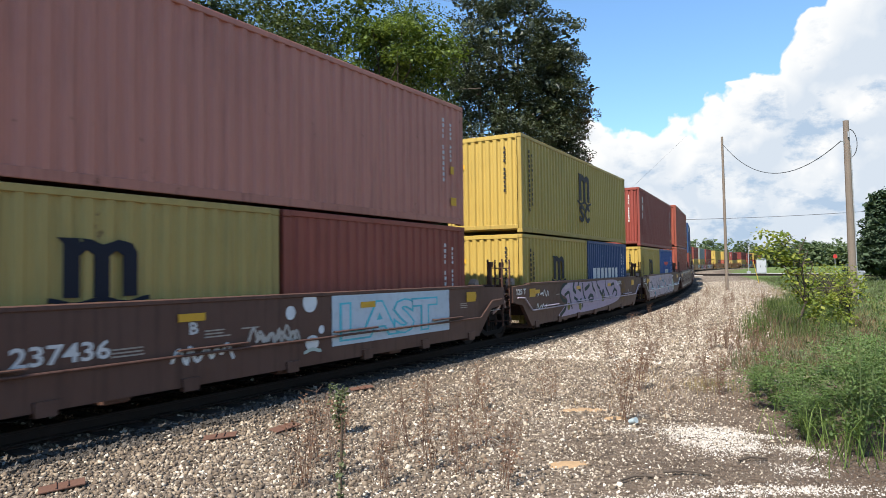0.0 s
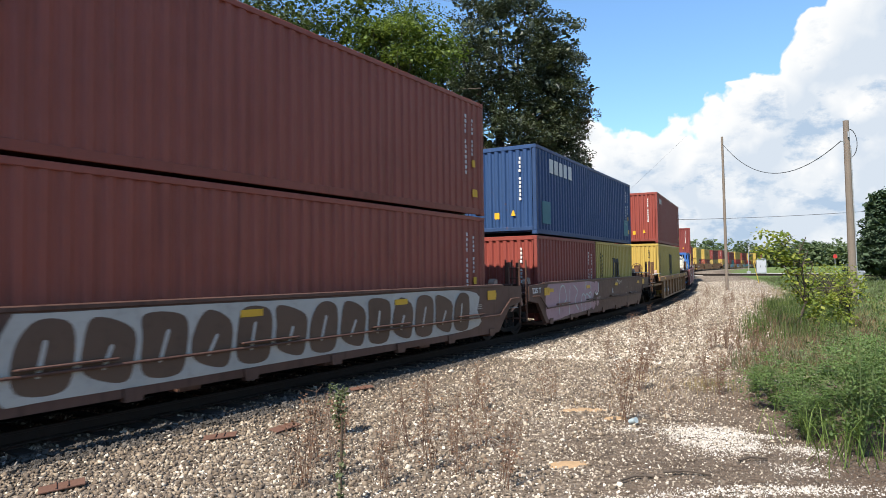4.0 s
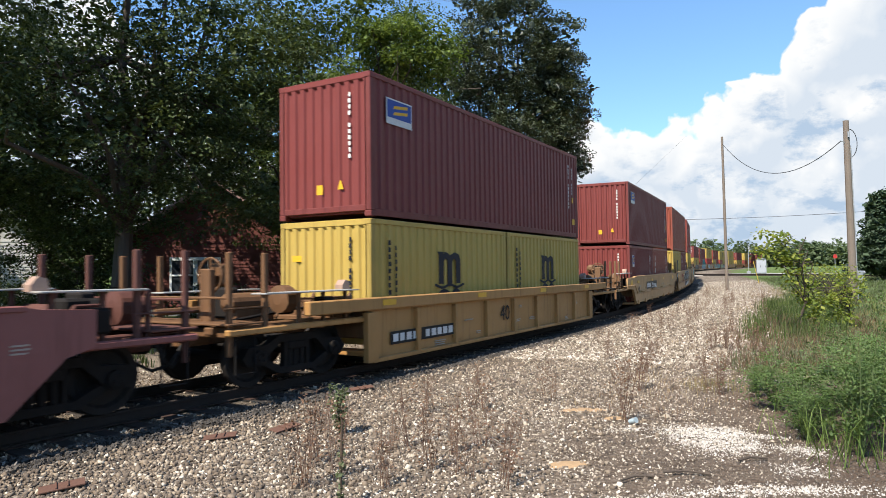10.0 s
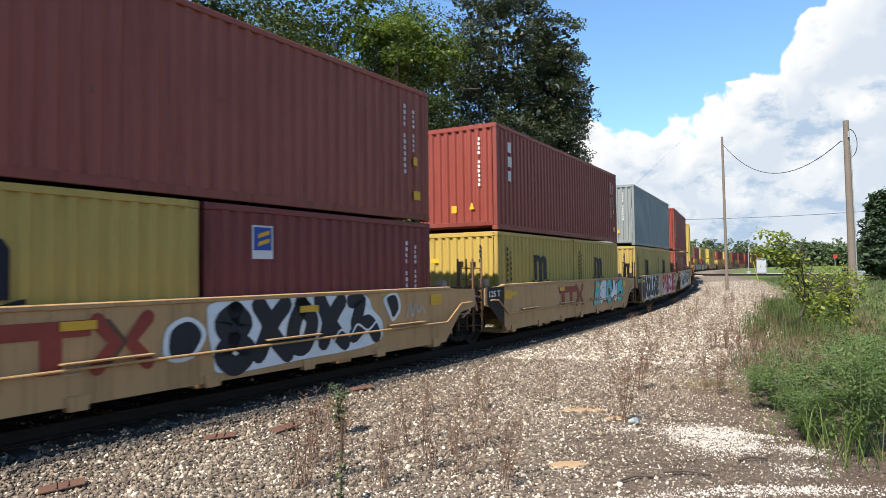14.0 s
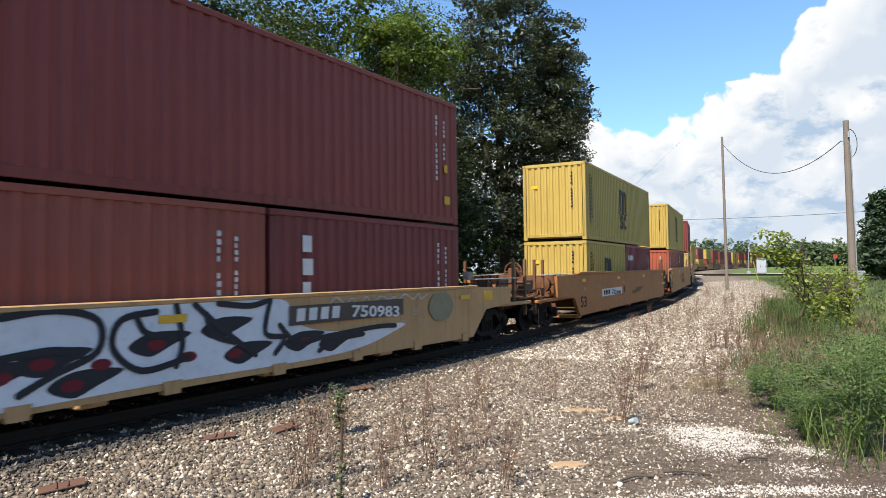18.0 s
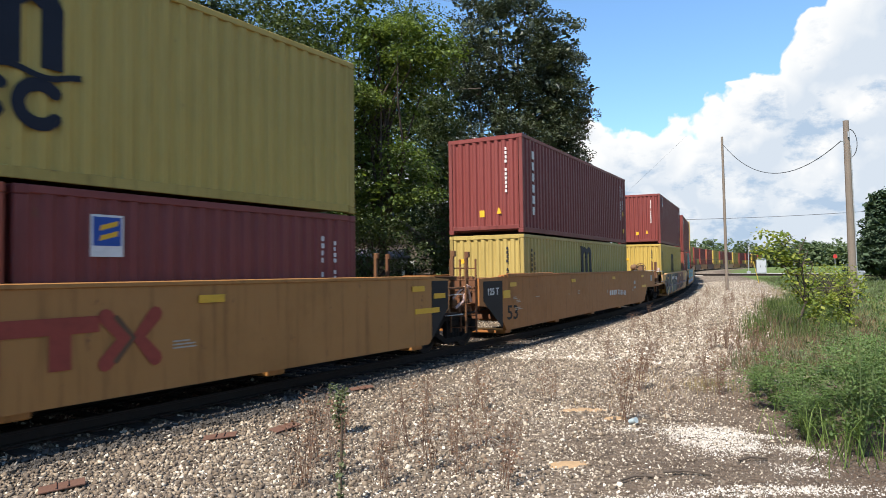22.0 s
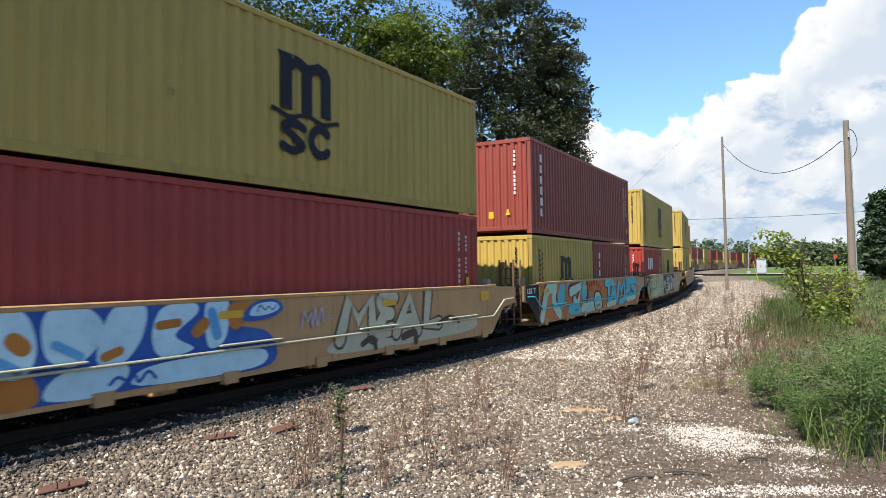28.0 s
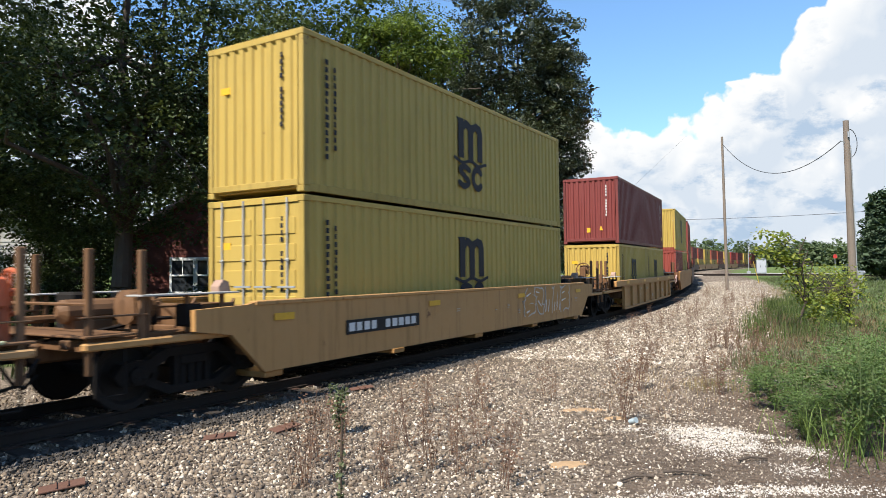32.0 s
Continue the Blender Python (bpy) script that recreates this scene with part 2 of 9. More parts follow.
# ---------- mesh building ----------
class Geo:
    """Collects simple solids into one mesh."""

    def __init__(self):
        self.v, self.f = [], []

    def add(self, verts, faces):
        o = len(self.v)
        self.v += [tuple(p) for p in verts]
        self.f += [tuple(i + o for i in q) for q in faces]
        return self

    def box(self, x0, x1, y0, y1, z0, z1):
        return self.add([(x, y, z) for x in (x0, x1) for y in (y0, y1) for z in (z0, z1)],
                        [(0, 1, 3, 2), (4, 6, 7, 5), (0, 4, 5, 1), (2, 3, 7, 6), (0, 2, 6, 4), (1, 5, 7, 3)])

    def cbox(self, x0, x1, y0, y1, z0, z1, c=0.02):
        """A box with all its edges chamfered."""
        c = min(c, (x1 - x0) / 3, (y1 - y0) / 3, (z1 - z0) / 3)
        X, Y, Z = (x0, x1), (y0, y1), (z0, z1)
        s = (1, -1)
        V, idx = [], {}
        for i in (0, 1):
            for j in (0, 1):
                for k in (0, 1):
                    for a in range(3):
                        p = [X[i] + s[i] * c, Y[j] + s[j] * c, Z[k] + s[k] * c]
                        p[a] = (X[i], Y[j], Z[k])[a]
                        idx[i, j, k, a] = len(V)
                        V.append(p)
        F = []
        for a in range(3):
            b, d = (a + 1) % 3, (a + 2) % 3
            for e in (0, 1):
                q = []
                for (m, n) in ((0, 0), (1, 0), (1, 1), (0, 1)):
                    t = [0, 0, 0]
                    t[a], t[b], t[d] = e, m, n
                    q.append(idx[(*t, a)])
                F.append(q if e else q[::-1])
            for m in (0, 1):
                for n in (0, 1):
                    t0, t1 = [0, 0, 0], [0, 0, 0]
                    t0[b], t0[d], t1[b], t1[d], t1[a] = m, n, m, n, 1
                    q = [idx[(*t0, b)], idx[(*t1, b)], idx[(*t1, d)], idx[(*t0, d)]]
                    F.append(q if m == n else q[::-1])
        for i in (0, 1):
            for j in (0, 1):
                for k in (0, 1):
                    q = [idx[i, j, k, 0], idx[i, j, k, 1], idx[i, j, k, 2]]
                    F.append(q if (i + j + k) % 2 else q[::-1])
        return self.add(V, F)

    def prism(self, poly, axis, a, b):
        """A polygon in the two other axes, drawn out from a to b."""
        n = len(poly)
        put = {"x": lambda p, q: (q, p[0], p[1]), "y": lambda p, q: (p[0], q, p[1]), "z": lambda p, q: (p[0], p[1], q)}[axis]
        return self.add([put(p, a) for p in poly] + [put(p, b) for p in poly],
                        [tuple(range(n)), tuple(range(2 * n - 1, n - 1, -1))] + [(i, i + n, (i + 1) % n + n, (i + 1) % n) for i in range(n)])

    def tube(self, p, q, r, n=8, r2=None):
        p, q = Vector(p), Vector(q)
        d = (q - p).normalized()
        a = d.orthogonal().normalized()
        b = d.cross(a)
        r2 = r if r2 is None else r2
        ring = [(math.cos(2 * math.pi * i / n), math.sin(2 * math.pi * i / n)) for i in range(n)]
        return self.add([p + (a * c + b * s) * r for c, s in ring] + [q + (a * c + b * s) * r2 for c, s in ring],
                        [tuple(range(n - 1, -1, -1)), tuple(range(n, 2 * n))] + [(i, (i + 1) % n, (i + 1) % n + n, i + n) for i in range(n)])

    def bar(self, points, r, n=6):
        for p, q in zip(points, points[1:]):
            self.tube(p, q, r, n)
        return self

    def lathe(self, prof, axis_p, axis_d, n=20):
        """A profile of (along, radius) turned round an axis."""
        p, d = Vector(axis_p), Vector(axis_d).normalized()
        a = d.orthogonal().normalized()
        b = d.cross(a)
        V = [p + d * h + (a * math.cos(2 * math.pi * i / n) + b * math.sin(2 * math.pi * i / n)) * r for h, r in prof for i in range(n)]
        F = [(k * n + i, k * n + (i + 1) % n, (k + 1) * n + (i + 1) % n, (k + 1) * n + i) for k in range(len(prof) - 1) for i in range(n)]
        F += [tuple(range(n - 1, -1, -1)), tuple(range((len(prof) - 1) * n, len(prof) * n))]
        return self.add(V, F)

    def mesh(self, name, smooth=False):
        me = bpy.data.meshes.new(name)
        me.from_pydata(self.v, [], self.f)
        bm = bmesh.new()
        bm.from_mesh(me)
        bmesh.ops.recalc_face_normals(bm, faces=bm.faces)
        bm.to_mesh(me)
        bm.free()
        if smooth:
            me.shade_smooth()
        return me


MESHES = {}


def cached(key, material, make, name):
    """One mesh for all pieces that are alike."""
    k = (key, material.name)
    if k not in MESHES:
        if key not in MESHES:
            MESHES[key] = make().mesh(name)
            me = MESHES[key]
        else:
            me = MESHES[key].copy()
        me.materials.clear()
        me.materials.append(material)
        MESHES[k] = me
    return MESHES[k]


def part(name, shape, material, parent, label="", at=None):
    """Links a shape as one mesh under a thing or a part."""
    if isinstance(shape, Geo):
        shape = shape.mesh(name)
        shape.materials.append(material)
    ob = new(name, shape)
    ob.parent = parent
    if at is not None:
        ob.matrix_local = at
    if name in JOINED:
        tagged(ob, kind="stuff")
    return tagged(ob, label=label)


JOINED = ("code", "end_code", "lettering", "emblem_foot", "stencil", "graffiti_outline", "graffiti_fill", "graffiti_shine", "brand_marking", "number_marking", "sticker", "seed_head", "foliage", "branchwork", "leaf_tip")


def thing(name, label, category, group="", m=None):
    ob = new(name)
    ob.empty_display_size = 0.2
    if m is not None:
        ob.matrix_world = m
    return tagged(ob, label=label, category=category, group=group)


def big_mesh(name, verts, faces, material, smooth=False):
    """A mesh from arrays; faces all with the same number of corners."""
    verts, faces = np.asarray(verts, np.float32), np.asarray(faces, np.int32)
    me = bpy.data.meshes.new(name)
    k = faces.shape[1]
    me.vertices.add(len(verts))
    me.vertices.foreach_set("co", verts.ravel())
    me.loops.add(faces.size)
    me.loops.foreach_set("vertex_index", faces.ravel())
    me.polygons.add(len(faces))
    me.polygons.foreach_set("loop_start", np.arange(0, faces.size, k, dtype=np.int32))
    me.polygons.foreach_set("loop_total", np.full(len(faces), k, np.int32))
    me.update(calc_edges=True)
    me.validate()
    if smooth:
        me.shade_smooth()
    else:
        me.shade_flat()
    me.materials.append(material)
    return me


def words(text, height, material, fat=0.0):
    """A word of the built-in font as a flat mesh, its foot at the origin, in the x-z plane seen from -y."""
    k = ("text", text, height, material.name, fat)
    if k in MESHES:
        return MESHES[k]
    cu = bpy.data.curves.new("text", "FONT")
    cu.body, cu.size, cu.extrude, cu.offset = text, height * 1.38, 0.002, fat
    cu.resolution_u = 2
    tmp = new("text", cu)
    me = bpy.data.meshes.new_from_object(tmp.evaluated_get(bpy.context.evaluated_depsgraph_get()))
    bpy.data.objects.remove(tmp)
    bpy.data.curves.remove(cu)
    me.transform(Matrix.Rotation(radians(90), 4, "X"))
    me.materials.clear()
    me.materials.append(material)
    MESHES[k] = me
    return me
# ---------- ground ----------
def ground_material():
    m, nt, bs = shader("ground")
    zone = nt.nodes.new("ShaderNodeAttribute")
    zone.attribute_name = "zone"
    sep = nt.nodes.new("ShaderNodeSeparateColor")
    nt.links.new(zone.outputs["Color"], sep.inputs[0])
    stone = node(nt, "ShaderNodeTexVoronoi", Scale=34.0)
    co = nt.nodes.new("ShaderNodeTexCoord")
    nt.links.new(co.outputs["Object"], stone.inputs["Vector"])
    tone = nt.nodes.new("ShaderNodeSeparateColor")
    nt.links.new(stone.outputs["Color"], tone.inputs[0])
    gravel = blend(nt, tone.outputs[0], (0.10, 0.078, 0.056), (0.40, 0.325, 0.25))
    gravel = blend(nt, calc(nt, "MULTIPLY", stone.outputs["Distance"], 0.75, True), gravel, (0.06, 0.047, 0.036))
    # oil and brake dust on the bed, with the train's shade painted in
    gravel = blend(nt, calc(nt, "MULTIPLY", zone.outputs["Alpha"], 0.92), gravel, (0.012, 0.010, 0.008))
    soil = blend(nt, spread(nt, 1.3, 7, 0.7, shift=False), (0.052, 0.034, 0.024), (0.112, 0.077, 0.054))
    soil = blend(nt, calc(nt, "MULTIPLY", calc(nt, "SUBTRACT", spread(nt, 14, 9, 0.8, shift=False), 0.55), 5.0, True), soil, (0.19, 0.147, 0.11))
    grass = blend(nt, spread(nt, 2.0, 6, 0.7, shift=False), (0.045, 0.085, 0.018), (0.13, 0.16, 0.05))
    c = blend(nt, calc(nt, "MULTIPLY", calc(nt, "ADD", sep.outputs[0], calc(nt, "SUBTRACT", spread(nt, 0.9, 6, 0.7, shift=False), 0.5)), 1.0, True), soil, gravel)
    g = calc(nt, "MULTIPLY", calc(nt, "SUBTRACT", calc(nt, "ADD", sep.outputs[1], calc(nt, "MULTIPLY", calc(nt, "SUBTRACT", spread(nt, 1.2, 6, 0.7, shift=False), 0.5), 0.9)), 0.45), 5.0, True)
    c = blend(nt, g, c, grass)
    # bleached lime and rusty sand, spilt in patches
    c = blend(nt, calc(nt, "MULTIPLY", calc(nt, "SUBTRACT", calc(nt, "ADD", sep.outputs[2], calc(nt, "MULTIPLY", calc(nt, "SUBTRACT", spread(nt, 5, 7, 0.75, shift=False), 0.5), 1.1)), 0.5), 6.0, True), c, (0.36, 0.315, 0.265))
    nt.links.new(c, bs.inputs["Base Color"])
    bs.inputs["Roughness"].default_value = 0.95
    bs.inputs["Specular IOR Level"].default_value = 0.15
    h = calc(nt, "ADD", calc(nt, "MULTIPLY", stone.outputs["Distance"], -0.6), spread(nt, 9, 6, 0.7, shift=False))
    bump(nt, bs, h, 0.9, 0.03)
    return m


def graded(lo, hi, steps):
    """Steps that grow from fine in the middle to coarse far out."""
    return np.concatenate([np.linspace(a, b, n, endpoint=False) for a, b, n in steps] + [[hi]])


def build_ground():
    xs = graded(-1500, 1500, [(-1500, -200, 20), (-200, -40, 26), (-40, -8, 30), (-8, 14, 100), (14, 60, 50), (60, 240, 36), (240, 1500, 20)])
    ys = graded(-500, 2500, [(-500, -40, 20), (-40, 2, 20), (2, 26, 100), (26, 70, 50), (70, 380, 60), (380, 2500, 30)])
    gx, gy = np.meshgrid(xs, ys)
    x, y = gx.ravel(), gy.ravel()
    s, lat = track_frame(x, y)
    z = ground_height(x, y)
    nx, ny = len(xs), len(ys)
    i = np.arange((ny - 1) * nx).reshape(ny - 1, nx)[:, :-1].ravel()
    faces = np.stack([i, i + 1, i + nx + 1, i + nx], 1)
    me = big_mesh("ground", np.stack([x, y, z], 1), faces, ground_material(), True)
    zone = np.zeros((len(x), 4), np.float32)
    # darkest just outside the rails, where the train's shade is painted in
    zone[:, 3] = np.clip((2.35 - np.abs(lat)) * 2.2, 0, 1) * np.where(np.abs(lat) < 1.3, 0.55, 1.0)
    zone[:, 0] = np.clip(1.35 - np.abs(np.abs(lat) - 1.0) / 7.0, 0, 1)
    zone[:, 0] = np.maximum(zone[:, 0], np.clip((s - 28) / 12, 0, 1.1) * np.clip((8.2 - np.abs(lat)) / 2.5, 0, 1))
    right = np.clip((lat - 6.6) / 2.2, 0, 1) * np.clip((y - 9) / 5, 0, 1)
    left = np.clip((-lat - 4) / 3.0, 0, 1)
    zone[:, 1] = np.maximum(right, left * 0.75)
    zone[:, 1] *= np.where((lat > 0) & (lat < 9.5) & (s > 60), np.clip(1 - (s - 108) / 8, 0, 1), 1.0)
    lime = np.exp(-(((x - 2.8) / 0.45) ** 2 + ((y - 7.35) / 0.55) ** 2)) * 1.1 + 0.55 * np.exp(-(((x - 3.5) / 0.35) ** 2 + ((y - 6.7) / 0.2) ** 2))
    lime += 0.35 * np.exp(-(((x - 2.7) / 1.3) ** 2 + ((y - 5.6) / 0.25) ** 2)) + 0.5 * np.exp(-(((lat - 5.4) / 0.8) ** 2 + ((s - 45) / 14) ** 2))
    lime += 0.38 * np.clip((s - 42) / 30, 0, 1) * (np.abs(lat - 3) < 9) * (s < 260)
    zone[:, 2] = np.clip(lime, 0, 1)
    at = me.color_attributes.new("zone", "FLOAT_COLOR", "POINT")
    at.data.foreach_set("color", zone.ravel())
    tagged(new("ground", me), label="stony ground with dry dirt, lime patches and grass", category="ground", kind="structure")


build_ground()

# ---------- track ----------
# rail and tie colours lowered to deepen the shade under the train
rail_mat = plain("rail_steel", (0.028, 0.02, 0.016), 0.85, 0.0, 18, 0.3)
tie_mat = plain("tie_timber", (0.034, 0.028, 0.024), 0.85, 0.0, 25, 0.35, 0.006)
plate_mat = plain("tie_plate_rust", (0.06, 0.035, 0.026), 0.8, 0.2, 25, 0.3)


def rail_profile():
    return [(-0.07, -0.17), (0.07, -0.17), (0.07, -0.155), (0.012, -0.14), (0.012, -0.045), (0.036, -0.035), (0.036, -0.004), (0.028, 0.0),
            (-0.028, 0.0), (-0.036, -0.004), (-0.036, -0.035), (-0.012, -0.045), (-0.012, -0.14), (-0.07, -0.155)]


def sweep(points, prof):
    """A profile (side, height) carried along a line of (place, heading)."""
    V, F, n = [], [], len(prof)
    for p, th in points:
        V += [(p.x + a * math.sin(th), p.y - a * math.cos(th), p.z + b) for a, b in prof]
    for k in range(len(points) - 1):
        F += [(k * n + i, k * n + (i + 1) % n, (k + 1) * n + (i + 1) % n, (k + 1) * n + i) for i in range(n)]
    F += [tuple(range(n - 1, -1, -1)), tuple(range((len(points) - 1) * n, len(points) * n))]
    return Geo().add(V, F)


def build_track():
    track = tagged(new("railway_track"), label="rusty steel rails on dark timber ties in ballast", category="track", kind="structure")
    for lat in (-0.755, 0.755):
        pts = [(rail_point(s, lat), float(np.interp(s, TS, TH))) for s in np.concatenate([np.arange(-420, 0, 6.0), np.arange(0, 90, 1.5), np.arange(90, 790, 6.0)])]
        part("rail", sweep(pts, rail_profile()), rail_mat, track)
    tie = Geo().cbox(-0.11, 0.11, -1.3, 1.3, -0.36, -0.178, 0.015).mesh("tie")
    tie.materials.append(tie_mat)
    plate = Geo().cbox(-0.1, 0.1, -0.19, 0.19, -0.178, -0.166, 0.004).mesh("tie_plate")
    plate.materials.append(plate_mat)
    rnd = random.Random(5)
    s = 4.0
    rest = Geo()
    while s < 110:
        m = on_track(s, 0.5) @ pose(0, rnd.uniform(-0.05, 0.05), rnd.uniform(-0.012, 0.006), 0, 0, rnd.uniform(-2, 2))
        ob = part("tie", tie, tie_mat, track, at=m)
        if s < 40:
            for lat in (-0.755, 0.755):
                part("tie_plate", plate, plate_mat, ob, at=pose(0, lat, 0.001))
        s += 0.51
    for s in np.arange(110, 420, 0.55):
        m = on_track(s, 0.5)
        g = Geo().box(-0.11, 0.11, -1.3, 1.3, -0.3, -0.178)
        rest.add([m @ Vector(p) for p in g.v], g.f)
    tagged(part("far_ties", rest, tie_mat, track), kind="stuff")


build_track()
# ---------- the train ----------
W = 2.438
COLOURS = {
    "yellow": (0.375, 0.256, 0.056), "yellow2": (0.345, 0.246, 0.070), "red": (0.205, 0.038, 0.026), "wine": (0.152, 0.028, 0.023),
    "pink": (0.44, 0.172, 0.118), "brick": (0.238, 0.054, 0.031), "orange": (0.290, 0.062, 0.030), "plum": (0.164, 0.023, 0.027),
    "blue": (0.014, 0.045, 0.125), "royal": (0.008, 0.058, 0.206), "navy": (0.009, 0.026, 0.089), "grey": (0.196, 0.217, 0.211), "teal": (0.044, 0.190, 0.175),
    "scarlet": (0.265, 0.030, 0.022),
}
WORDS = {"yellow": "mustard yellow", "yellow2": "faded mustard yellow", "red": "dark red", "wine": "wine red", "pink": "faded pinkish red", "brick": "brick red",
         "orange": "orange red", "plum": "plum red", "blue": "dark blue", "royal": "bright blue", "navy": "navy blue", "grey": "pale blue-grey", "teal": "teal green",
         "scarlet": "scarlet"}
dark_steel = plain("dark_steel", (0.035, 0.03, 0.028), 0.7, 0.3, 20, 0.4)
black_paint = plain("black_marking", (0.021, 0.019, 0.018), 0.75, 0, 20, 0.2, 0.0)
white_paint = plain("white_marking", (0.56, 0.54, 0.51), 0.6, 0, 14, 0.15, 0.0)
sticker = plain("yellow_sticker", (0.60, 0.33, 0.025), 0.5, 0, 20, 0.1, 0.0)


def skin(colour):
    old = colour in ("pink", "yellow2", "brick", "orange")
    return paint("paint_" + colour, COLOURS[colour], 0.5, 0.3 if old else 0.22, 0.55 if old else 0.3, 0.42 if old else 0.3)


def worn(colour):
    """The same paint on posts and rails, where it chips and rusts."""
    return paint("worn_" + colour, tuple(c * 0.88 for c in COLOURS[colour]), 0.55, 0.3, 0.75, 0.7)


def wave(length, pitch, depth, share=0.34):
    """Breaks of a trapezoid sheet: along, in or out."""
    n = max(2, round(length / pitch))
    p = length / n
    out = [(0.0, 0.0)]
    for i in range(n):
        a = i * p
        out += [(a + p * 0.12, 0.0), (a + p * 0.27, depth), (a + p * (0.27 + share), depth), (a + p * (0.42 + share), 0.0)]
    return out + [(length, 0.0)]


def side_sheet(L, H, pitch):
    g = Geo()
    prof = wave(L - 0.30, pitch, 0.036)
    z0, z1 = 0.16, H - 0.10
    V = [(0.15 + a, d, z) for a, d in prof for z in (z0, z1)]
    F = [(2 * i, 2 * i + 2, 2 * i + 3, 2 * i + 1) for i in range(len(prof) - 1)]
    return g.add(V, F)


def end_sheet(H):
    g = Geo()
    prof = wave(W - 0.28, 0.24, 0.045, 0.30)
    V = [(d, -W / 2 + 0.14 + a, z) for a, d in prof for z in (0.22, H - 0.17)]
    g.add(V, [(2 * i + 1, 2 * i + 3, 2 * i + 2, 2 * i) for i in range(len(prof) - 1)])
    # closed heads of the ribs under the header
    V = [(d, -W / 2 + 0.14 + a, H - 0.17) for a, d in prof] + [(0.0, -W / 2 + 0.14 + a, H - 0.12) for a, d in prof]
    n = len(prof)
    return g.add(V, [(i, i + 1, i + 1 + n, i + n) for i in range(n - 1)])


def casting():
    g = Geo().cbox(-0.089, 0.089, -0.081, 0.081, -0.059, 0.059, 0.012)
    return g


def container_pieces(L, H):
    """The bare frame of a freight container: name, key, maker, place."""
    h = W / 2
    for y, f in ((-h + 0.012, 1), (h - 0.012, -1)):
        yield "side_panel", ("side", L, H), lambda: side_sheet(L, H, 0.278), pose(0, y, 0) if f > 0 else pose(L, y, 0, 0, 0, 180)
    for x in (0.0, L - 0.16):
        for y in (-h, h - 0.12):
            yield "corner_post", ("post", H), lambda: Geo().cbox(0, 0.16, 0, 0.12, 0.118, H - 0.118, 0.012), pose(x, y, 0)
    for y in (-h, h - 0.06):
        yield "top_rail", ("toprail", L), lambda: Geo().cbox(0.17, L - 0.17, 0, 0.06, -0.10, 0, 0.008), pose(0, y, H)
        yield "bottom_rail", ("botrail", L), lambda: Geo().cbox(0.17, L - 0.17, 0.012, 0.07, 0.02, 0.165, 0.008), pose(0, y, 0)
    for x in (0.0, L - 0.09):
        yield "header", ("header",), lambda: Geo().cbox(0.0, 0.09, -h + 0.13, h - 0.13, -0.125, 0, 0.008), pose(x, 0, H)
        yield "sill", ("sill",), lambda: Geo().cbox(0.0, 0.09, -h + 0.13, h - 0.13, 0.115, 0.235, 0.008), pose(x, 0, 0)
    yield "roof", ("roof", L), lambda: Geo().box(0.05, L - 0.05, -h + 0.05, h - 0.05, -0.03, -0.012), pose(0, 0, H)
    yield "floor", ("floor", L), lambda: Geo().box(0.1, L - 0.1, -h + 0.06, h - 0.06, 0.08, 0.14), pose(0, 0, 0)
    for x in (0.089, L - 0.089):
        for y in (-h + 0.081, h - 0.081):
            for z in (0.059, H - 0.059):
                yield "corner_casting", ("casting",), casting, pose(x + (-0.004 if x < 1 else 0.004), y + (-0.004 if y < 0 else 0.004), z)


def container(colour, L=12.192, H=2.896, doors=False, far=False, front=True):
    """A corrugated steel freight container, its front end at x = 0, its foot at z = 0."""
    size = "forty-foot" if L > 10 else "twenty-foot"
    box = thing("freight_container", "%s corrugated steel %s freight container on the train" % (WORDS[colour], size), "container", "containers on the train")
    mat = skin(colour)
    for name, key, make, m in container_pieces(L, H):
        if far and name in ("corner_casting", "floor", "sill"):
            continue
        pm = worn(colour) if name in ("corner_post", "corner_casting", "sill", "bottom_rail") else mat
        part(name, cached(key, pm, make, name), pm, box, at=m)
    ends = [(0.012, 0)]
    if not far:
        ends.append((L - 0.012, 180))
    for x, turn in ends:
        if doors and turn == 0:
            door_end(box, mat, H)
        else:
            part("end_panel", cached(("end", H), mat, lambda: end_sheet(H), "end_panel"), mat, box, at=pose(x, 0, 0, 0, 0, turn))
    return box


def door_end(box, mat, H):
    """Two doors with bars, seen from the front end."""
    hgt = H - 0.36
    for y0 in (-1.085, 0.01):
        def leaf():
            g = Geo().cbox(0.02, 0.06, 0.0, 1.075, 0.0, hgt, 0.008)
            for k in range(5):
                z = 0.12 + k * (hgt - 0.2) / 5
                g.cbox(0.0, 0.03, 0.08, 0.99, z, z + 0.30, 0.012)
            return g
        d = part("door", cached(("leaf", H), mat, leaf, "door"), mat, box, at=pose(0.01, y0, 0.225))
        for y in (0.25, 0.82):
            part("locking_bar", cached(("lockbar", H), galv, lambda: Geo().tube((-0.02, 0, -0.12), (-0.02, 0, hgt + 0.1), 0.019, 8).cbox(-0.045, 0.0, -0.04, 0.04, 0.4, 0.46).cbox(-0.045, 0.0, -0.04, 0.04, 1.5, 1.56), "locking_bar"), galv, d, "galvanized locking bar", at=pose(0, y, 0))
            part("bar_handle", cached(("lockhandle",), galv, lambda: Geo().cbox(-0.05, -0.035, 0.0, 0.42, -0.02, 0.02, 0.006), "bar_handle"), galv, d, at=pose(0, y - 0.2, 1.05))


galv = plain("galvanized_steel", (0.42, 0.42, 0.41), 0.45, 0.6, 20, 0.2, 0.001)


# --- markings: all stand 3 mm proud of the sheet, on the open side ---
SIDE = -W / 2 - 0.006


